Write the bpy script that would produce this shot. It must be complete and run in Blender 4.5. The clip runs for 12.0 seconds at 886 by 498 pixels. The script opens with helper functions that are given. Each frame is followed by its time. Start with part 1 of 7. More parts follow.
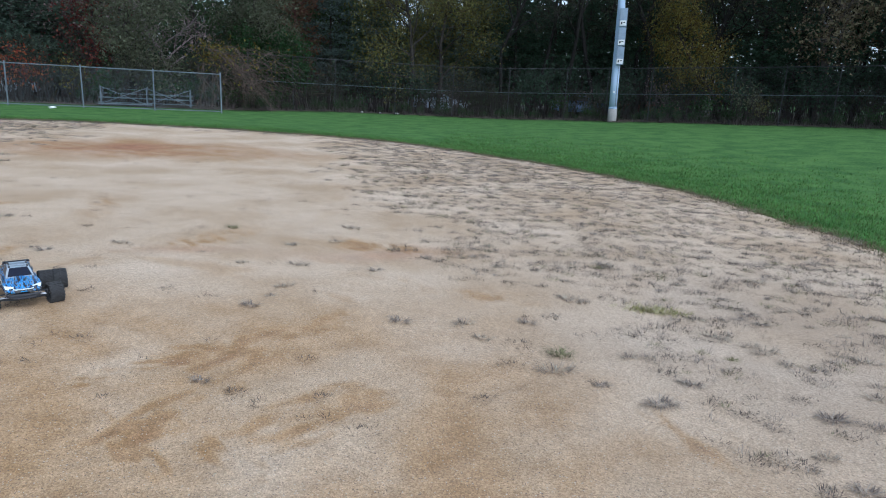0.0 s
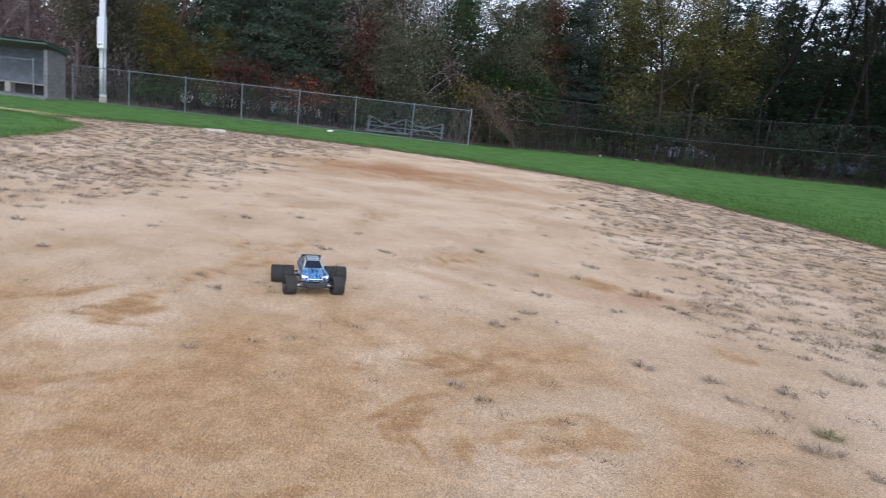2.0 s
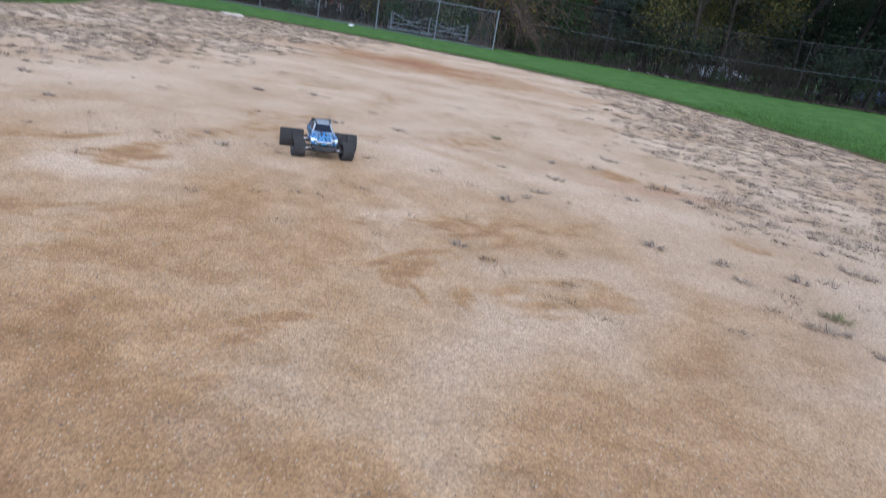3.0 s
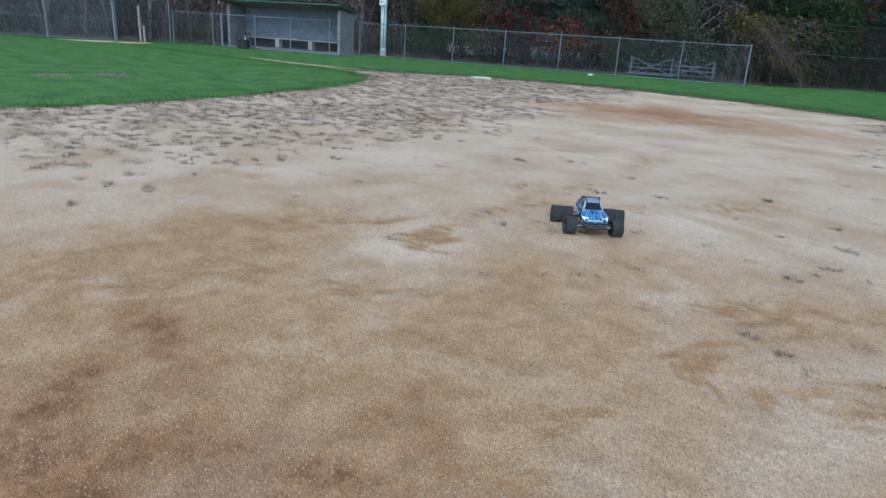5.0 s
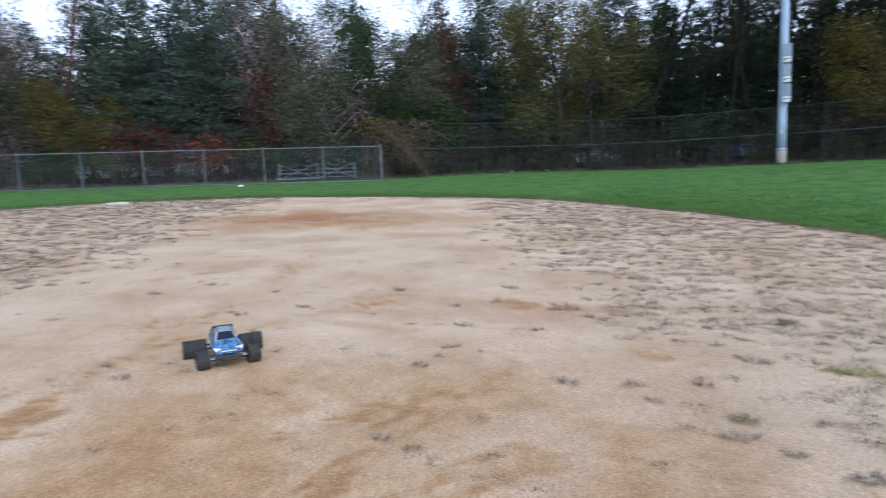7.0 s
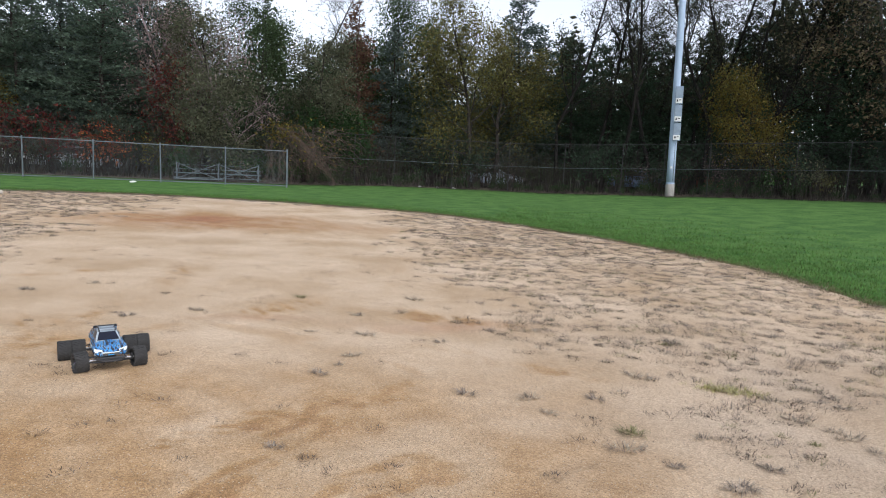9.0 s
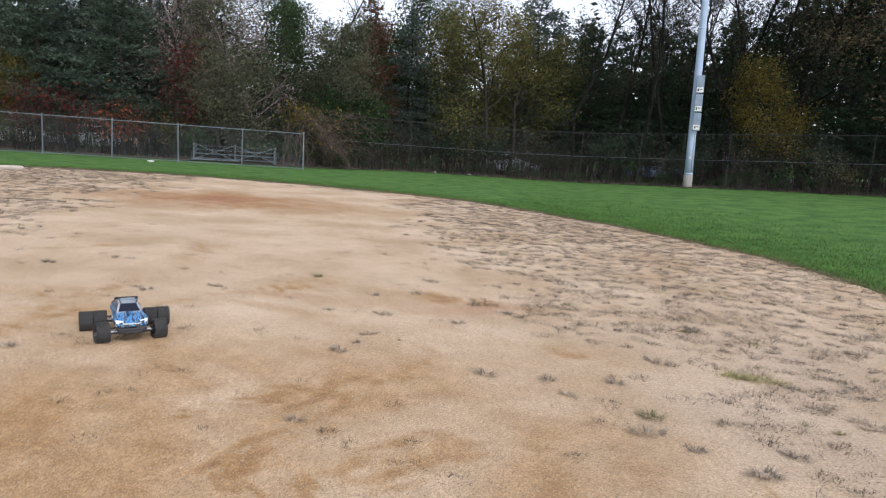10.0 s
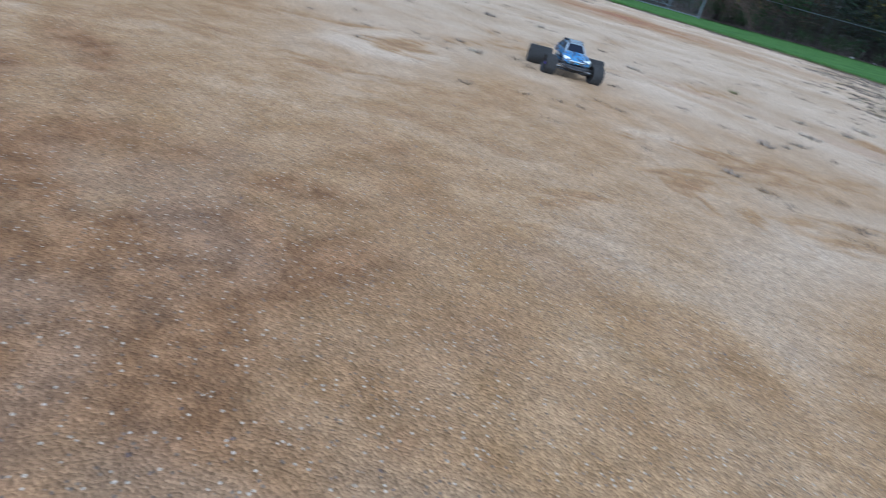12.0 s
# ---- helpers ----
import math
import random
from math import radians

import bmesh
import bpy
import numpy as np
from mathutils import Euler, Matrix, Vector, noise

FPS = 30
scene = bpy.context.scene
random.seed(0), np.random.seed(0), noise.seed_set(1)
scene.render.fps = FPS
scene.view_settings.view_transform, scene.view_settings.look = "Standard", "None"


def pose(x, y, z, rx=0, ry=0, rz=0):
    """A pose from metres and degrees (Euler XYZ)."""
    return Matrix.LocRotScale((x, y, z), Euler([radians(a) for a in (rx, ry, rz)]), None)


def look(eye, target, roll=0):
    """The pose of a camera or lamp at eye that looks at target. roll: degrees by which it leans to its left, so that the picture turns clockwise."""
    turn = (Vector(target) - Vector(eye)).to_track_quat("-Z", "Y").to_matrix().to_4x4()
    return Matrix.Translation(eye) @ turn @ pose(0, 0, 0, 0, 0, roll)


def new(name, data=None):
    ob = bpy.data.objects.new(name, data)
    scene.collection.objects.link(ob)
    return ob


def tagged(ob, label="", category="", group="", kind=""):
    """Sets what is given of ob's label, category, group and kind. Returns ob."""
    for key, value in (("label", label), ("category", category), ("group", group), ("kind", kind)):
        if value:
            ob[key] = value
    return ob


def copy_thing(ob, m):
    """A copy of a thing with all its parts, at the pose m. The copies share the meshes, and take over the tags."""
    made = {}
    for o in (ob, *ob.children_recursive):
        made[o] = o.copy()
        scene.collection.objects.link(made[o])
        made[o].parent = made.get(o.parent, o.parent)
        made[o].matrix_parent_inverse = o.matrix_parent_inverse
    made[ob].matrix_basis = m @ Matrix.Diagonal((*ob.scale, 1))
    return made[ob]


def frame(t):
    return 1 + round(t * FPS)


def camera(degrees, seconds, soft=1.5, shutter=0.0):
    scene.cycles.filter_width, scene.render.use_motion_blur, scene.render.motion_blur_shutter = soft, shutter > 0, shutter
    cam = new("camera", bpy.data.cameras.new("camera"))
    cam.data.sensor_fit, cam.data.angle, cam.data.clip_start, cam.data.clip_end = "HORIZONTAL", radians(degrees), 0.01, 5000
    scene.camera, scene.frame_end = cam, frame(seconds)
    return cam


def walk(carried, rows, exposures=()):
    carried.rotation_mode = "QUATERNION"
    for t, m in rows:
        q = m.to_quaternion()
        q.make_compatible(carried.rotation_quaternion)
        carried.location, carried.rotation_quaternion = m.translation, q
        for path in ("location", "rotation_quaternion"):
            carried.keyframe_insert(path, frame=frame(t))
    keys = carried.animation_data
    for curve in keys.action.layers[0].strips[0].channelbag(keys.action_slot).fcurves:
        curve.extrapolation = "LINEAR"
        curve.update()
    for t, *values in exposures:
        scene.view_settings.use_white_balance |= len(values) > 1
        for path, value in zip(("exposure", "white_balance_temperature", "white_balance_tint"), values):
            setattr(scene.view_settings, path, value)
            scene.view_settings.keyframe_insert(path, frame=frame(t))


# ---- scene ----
cam = camera(69.3, 12.0, soft=1.0, shutter=0.4)
PATH = [
    (0, (0.711, 0.002, 1.665), (0.578, 1.939, 1.184), 3.1),
    (0.5, (0.682, 0.001, 1.672), (0.526, 1.942, 1.213), 2.9),
    (1, (0.59, -0.045, 1.66), (0.301, 1.886, 1.225), 3.2),
    (1.5, (0.511, -0.117, 1.643), (-0.125, 1.736, 1.236), 5.1),
    (2, (0.488, -0.186, 1.615), (-0.304, 1.603, 1.199), 6.6),
    (2.5, (0.489, -0.165, 1.451), (-0.392, 1.565, 0.974), 8.5),
    (2.7, (0.572, -0.096, 1.351), (-0.271, 1.631, 0.798), 9.1),
    (4.3, (0.328, -0.425, 1.161), (-0.395, 1.181, 0.213), 14.4),
    (4.5, (0.317, -0.436, 1.329), (-0.626, 1.099, 0.459), 11.3),
    (5, (0.36, -0.471, 1.576), (-1.002, 0.847, 0.937), 3.6),
    (5.5, (0.46, -0.326, 1.654), (-0.863, 1.086, 1.15), 1.3),
    (6, (0.497, -0.218, 1.681), (-0.661, 1.371, 1.312), 0.1),
    (6.5, (0.56, -0.136, 1.69), (-0.406, 1.588, 1.377), -0.8),
    (7, (0.646, -0.102, 1.717), (0.042, 1.778, 1.402), -1.4),
    (7.5, (0.654, -0.102, 1.719), (0.245, 1.831, 1.411), 0.2),
    (9.3, (0.603, -0.099, 1.669), (0.29, 1.858, 1.404), 3),
    (9.5, (0.595, -0.099, 1.665), (0.272, 1.856, 1.389), 3.2),
    (10, (0.554, -0.081, 1.608), (0.204, 1.864, 1.298), 4.1),
    (10.5, (0.433, -0.093, 1.363), (0.022, 1.821, 0.958), 5.9),
    (10.8, (0.344, -0.174, 1.091), (-0.137, 1.688, 0.54), 7.9),
    (11, (0.248, -0.3, 0.914), (-0.33, 1.504, 0.272), 12.2),
    (11.2, (0.253, -0.316, 0.798), (-0.431, 1.428, 0.099), 15.1),
    (11.5, (0.219, -0.448, 0.798), (-0.606, 1.179, -0.022), 16.5),
    (12, (0.158, -0.559, 0.815), (-0.919, 0.885, -0.053), 15.4),
]
EXPOSURES = [
    (0, 0.66, 5150, 7), (0.5, 0.67, 5850, 13), (1.5, 0.75, 6100, 14), (2.0, 0.76, 5700, 15), (2.5, 0.76, 5500, 16), (4.3, 0.60, 4870, 6), (5, 0.57, 4950, 5), (6, 0.71, 5100, 12),
    (7, 0.79, 5350, 13), (7.7, 0.81, 5600, 12), (9.3, 0.78, 6100, 12), (10.5, 0.84, 6100, 15), (11.2, 0.62, 5330, 11), (12, 0.62, 4800, 6),
]
walk(cam, [(t, look(eye, target, roll)) for t, eye, target, roll in PATH], EXPOSURES)

# ---------------------------------------------------------------- light
SUN_ELEVATION, SUN_AZIMUTH = 45.0, 140.0  # degrees; azimuth clockwise from +y
world = bpy.data.worlds.new("overcast_sky")
scene.world = world
world.use_nodes = True
wn, wl = world.node_tree.nodes, world.node_tree.links
sky = wn.new("ShaderNodeTexSky")
sky.sky_type, sky.sun_disc = "NISHITA", False
sky.sun_elevation, sky.sun_rotation = radians(SUN_ELEVATION), radians(SUN_AZIMUTH)
sky.air_density, sky.dust_density, sky.ozone_density = 1.0, 2.5, 1.0
grey = wn.new("ShaderNodeHueSaturation")
grey.inputs["Saturation"].default_value = 0.31
wl.new(sky.outputs[0], grey.inputs["Color"])
wl.new(grey.outputs[0], wn["Background"].inputs["Color"])
wn["Background"].inputs["Strength"].default_value = 0.15
sun_data = bpy.data.lights.new("sun", "SUN")
sun_data.energy, sun_data.angle, sun_data.color = 0.42, radians(25), (1.0, 0.95, 0.88)
sun = new("sun", sun_data)
az = radians(SUN_AZIMUTH)
sun.matrix_world = look((30 * math.sin(az), 30 * math.cos(az), 30 * math.tan(radians(SUN_ELEVATION))), (0, 0, 0))

# ---------------------------------------------------------------- materials
def mat(name, base, dark=None, scale=4.0, fine=60.0, rough=0.9, metal=0.0, bump=0.2, bump_scale=None, spread=0.5, island=0.0, obj=0.0, low=0.35, high=0.65, coat=0.0, spec=0.5):
    """A surface of two mixed tones at a coarse and a fine scale, with relief."""
    m = bpy.data.materials.new(name)
    m.use_nodes = True
    n, l = m.node_tree.nodes, m.node_tree.links
    b = n["Principled BSDF"]
    b.inputs["Roughness"].default_value, b.inputs["Metallic"].default_value = rough, metal
    b.inputs["Coat Weight"].default_value, b.inputs["Specular IOR Level"].default_value = coat, spec
    dark = dark or tuple(c * 0.6 for c in base)
    co = n.new("ShaderNodeTexCoord")
    big, small = n.new("ShaderNodeTexNoise"), n.new("ShaderNodeTexNoise")
    big.inputs["Scale"].default_value, big.inputs["Detail"].default_value = scale, 4
    small.inputs["Scale"].default_value, small.inputs["Detail"].default_value = fine, 3
    for x in (big, small):
        l.new(co.outputs["Object"], x.inputs["Vector"])
    add = n.new("ShaderNodeMath")
    add.operation = "MULTIPLY_ADD"
    add.inputs[1].default_value = spread
    l.new(small.outputs["Fac"], add.inputs[0])
    half = n.new("ShaderNodeMath")
    half.operation = "MULTIPLY"
    half.inputs[1].default_value = 1 - spread
    l.new(big.outputs["Fac"], half.inputs[0])
    l.new(half.outputs[0], add.inputs[2])
    ramp = n.new("ShaderNodeValToRGB")
    ramp.color_ramp.elements[0].position, ramp.color_ramp.elements[1].position = low, high
    ramp.color_ramp.elements[0].color, ramp.color_ramp.elements[1].color = (*dark, 1), (*base, 1)
    l.new(add.outputs[0], ramp.inputs["Fac"])
    out = ramp.outputs["Color"]
    if island or obj:
        hsv = n.new("ShaderNodeHueSaturation")
        value = n.new("ShaderNodeMapRange")
        value.inputs["To Min"].default_value, value.inputs["To Max"].default_value = 1 - (island or obj), 1 + (island or obj)
        src = n.new("ShaderNodeNewGeometry").outputs["Random Per Island"] if island else n.new("ShaderNodeObjectInfo").outputs["Random"]
        l.new(src, value.inputs["Value"])
        l.new(value.outputs[0], hsv.inputs["Value"])
        hue = n.new("ShaderNodeMapRange")
        hue.inputs["To Min"].default_value, hue.inputs["To Max"].default_value = 0.5 - 0.05 * (island or obj), 0.5 + 0.05 * (island or obj)
        l.new(src, hue.inputs["Value"])
        l.new(hue.outputs[0], hsv.inputs["Hue"])
        l.new(out, hsv.inputs["Color"])
        out = hsv.outputs["Color"]
    l.new(out, b.inputs["Base Color"])
    if bump:
        bp = n.new("ShaderNodeBump")
        bp.inputs["Strength"].default_value, bp.inputs["Distance"].default_value = bump, bump_scale or 0.01
        l.new(add.outputs[0], bp.inputs["Height"])
        l.new(bp.outputs[0], b.inputs["Normal"])
    return m


def thin(m, share=0.4):
    """Lets light through a thin leaf or blade."""
    n, l = m.node_tree.nodes, m.node_tree.links
    b = n["Principled BSDF"]
    back, both = n.new("ShaderNodeBsdfTranslucent"), n.new("ShaderNodeMixShader")
    l.new(b.inputs["Base Color"].links[0].from_socket, back.inputs["Color"])
    both.inputs[0].default_value = share
    l.new(b.outputs[0], both.inputs[1])
    l.new(back.outputs[0], both.inputs[2])
    l.new(both.outputs[0], n["Material Output"].inputs["Surface"])
    return m


def foliage(name, base, dark, island=0.45, rough=0.65):
    return thin(mat(name, base, dark, scale=0.35, fine=2.5, rough=rough, bump=0, spread=0.4, island=island, low=0.3, high=0.7, spec=0.15), 0.45)


def dirt_material():
    """Sandy gravel: pale sand, damp orange-brown where the ground is dug up (attribute damp), small stones."""
    m = bpy.data.materials.new("infield_sand")
    m.use_nodes = True
    n, l = m.node_tree.nodes, m.node_tree.links
    b = n["Principled BSDF"]
    b.inputs["Roughness"].default_value = 0.95
    b.inputs["Specular IOR Level"].default_value = 0.2
    co = n.new("ShaderNodeTexCoord")

    def noise_tex(scale, detail=4, rough=0.55):
        x = n.new("ShaderNodeTexNoise")
        x.inputs["Scale"].default_value, x.inputs["Detail"].default_value, x.inputs["Roughness"].default_value = scale, detail, rough
        l.new(co.outputs["Object"], x.inputs["Vector"])
        return x.outputs["Fac"]

    def ramp(fac, a, b_, lo, hi):
        r = n.new("ShaderNodeValToRGB")
        r.color_ramp.elements[0].position, r.color_ramp.elements[1].position = lo, hi
        r.color_ramp.elements[0].color, r.color_ramp.elements[1].color = (*a, 1), (*b_, 1)
        l.new(fac, r.inputs["Fac"])
        return r.outputs["Color"]

    def mix(fac, a, b_, mode="MIX"):
        x = n.new("ShaderNodeMix")
        x.data_type, x.blend_type = "RGBA", mode
        for s, v in ((x.inputs["Factor"], fac), (x.inputs["A"], a), (x.inputs["B"], b_)):
            if isinstance(v, (int, float)):
                s.default_value = v
            elif isinstance(v, tuple):
                s.default_value = (*v, 1)
            else:
                l.new(v, s)
        return x.outputs["Result"]

    at = n.new("ShaderNodeAttribute")
    at.attribute_name = "damp"
    pale = ramp(noise_tex(0.7, 6), SAND_A, SAND_B, 0.35, 0.65)
    damp = ramp(noise_tex(9, 5), DAMP_A, DAMP_B, 0.35, 0.65)
    # loose dry grains lie over the damp sand, so its edge breaks up
    loose = n.new("ShaderNodeMath")
    loose.operation = "MULTIPLY_ADD"
    loose.inputs[1].default_value, loose.inputs[2].default_value = 0.42, -0.21
    l.new(noise_tex(24, 7, 0.75), loose.inputs[0])
    wet = n.new("ShaderNodeMath")
    wet.operation = "ADD"
    l.new(at.outputs["Fac"], wet.inputs[0])
    l.new(loose.outputs[0], wet.inputs[1])
    some = n.new("ShaderNodeMath")
    some.operation, some.use_clamp = "MULTIPLY", True
    l.new(wet.outputs[0], some.inputs[0])
    l.new(ramp(at.outputs["Fac"], (0, 0, 0), (1, 1, 1), 0.02, 0.4), some.inputs[1])
    ochre = ramp(noise_tex(5, 5), OCHRE_A, OCHRE_B, 0.35, 0.65)
    tone = mix(ramp(some.outputs[0], (0, 0, 0), (1, 1, 1), 0.0, 0.5), pale, ochre)
    tone = mix(ramp(some.outputs[0], (0, 0, 0), (1, 1, 1), 0.45, 1.0), tone, damp)
    stony = n.new("ShaderNodeAttribute")
    stony.attribute_name = "stony"
    tone = mix(stony.outputs["Fac"], tone, GRAVEL_GREY)
    clay = n.new("ShaderNodeAttribute")
    clay.attribute_name = "clay"
    tone = mix(clay.outputs["Fac"], tone, ramp(noise_tex(3, 6), CLAY_A, CLAY_B, 0.35, 0.65))
    # grains: a stone's own colour from its cell
    cells = n.new("ShaderNodeTexVoronoi")
    cells.inputs["Scale"].default_value = 135
    l.new(co.outputs["Object"], cells.inputs["Vector"])
    bw = n.new("ShaderNodeSeparateColor")
    l.new(cells.outputs["Color"], bw.inputs[0])
    grain = ramp(bw.outputs[0], (0.5, 0.48, 0.46), (1.48, 1.47, 1.45), 0.02, 0.98)
    tone = mix(0.5, tone, grain, "MULTIPLY")
    speck = ramp(noise_tex(320, 3, 0.7), (0.68, 0.67, 0.65), (1.32, 1.32, 1.32), 0.36, 0.64)
    tone = mix(0.6, tone, speck, "MULTIPLY")
    stones = n.new("ShaderNodeTexVoronoi")
    stones.inputs["Scale"].default_value = 95
    l.new(co.outputs["Object"], stones.inputs["Vector"])
    pick = n.new("ShaderNodeSeparateColor")
    l.new(stones.outputs["Color"], pick.inputs[0])
    near = n.new("ShaderNodeMath")
    near.operation = "LESS_THAN"
    near.inputs[1].default_value = 0.34
    l.new(stones.outputs["Distance"], near.inputs[0])
    for chance, colour in ((0.90, (0.50, 0.42, 0.32)), (0.91, (0.19, 0.14, 0.10))):
        few = n.new("ShaderNodeMath")
        few.operation = "GREATER_THAN"
        few.inputs[1].default_value = chance
        l.new(pick.outputs[0 if chance < 0.905 else 1], few.inputs[0])
        both = n.new("ShaderNodeMath")
        both.operation = "MULTIPLY"
        l.new(few.outputs[0], both.inputs[0])
        l.new(near.outputs[0], both.inputs[1])
        tone = mix(both.outputs[0], tone, colour)
    mid = ramp(noise_tex(60, 5, 0.8), (0.86, 0.85, 0.83), (1.12, 1.12, 1.12), 0.36, 0.64)
    tone = mix(0.8, tone, mid, "MULTIPLY")
    l.new(tone, b.inputs["Base Color"])
    h = n.new("ShaderNodeMath")
    h.operation = "MULTIPLY_ADD"
    h.inputs[1].default_value = -0.25
    l.new(cells.outputs["Distance"], h.inputs[0])
    l.new(noise_tex(14, 6, 0.65), h.inputs[2])
    bp = n.new("ShaderNodeBump")
    bp.inputs["Strength"].default_value, bp.inputs["Distance"].default_value = 0.57, 0.03
    l.new(h.outputs[0], bp.inputs["Height"])
    l.new(bp.outputs[0], b.inputs["Normal"])
    return m


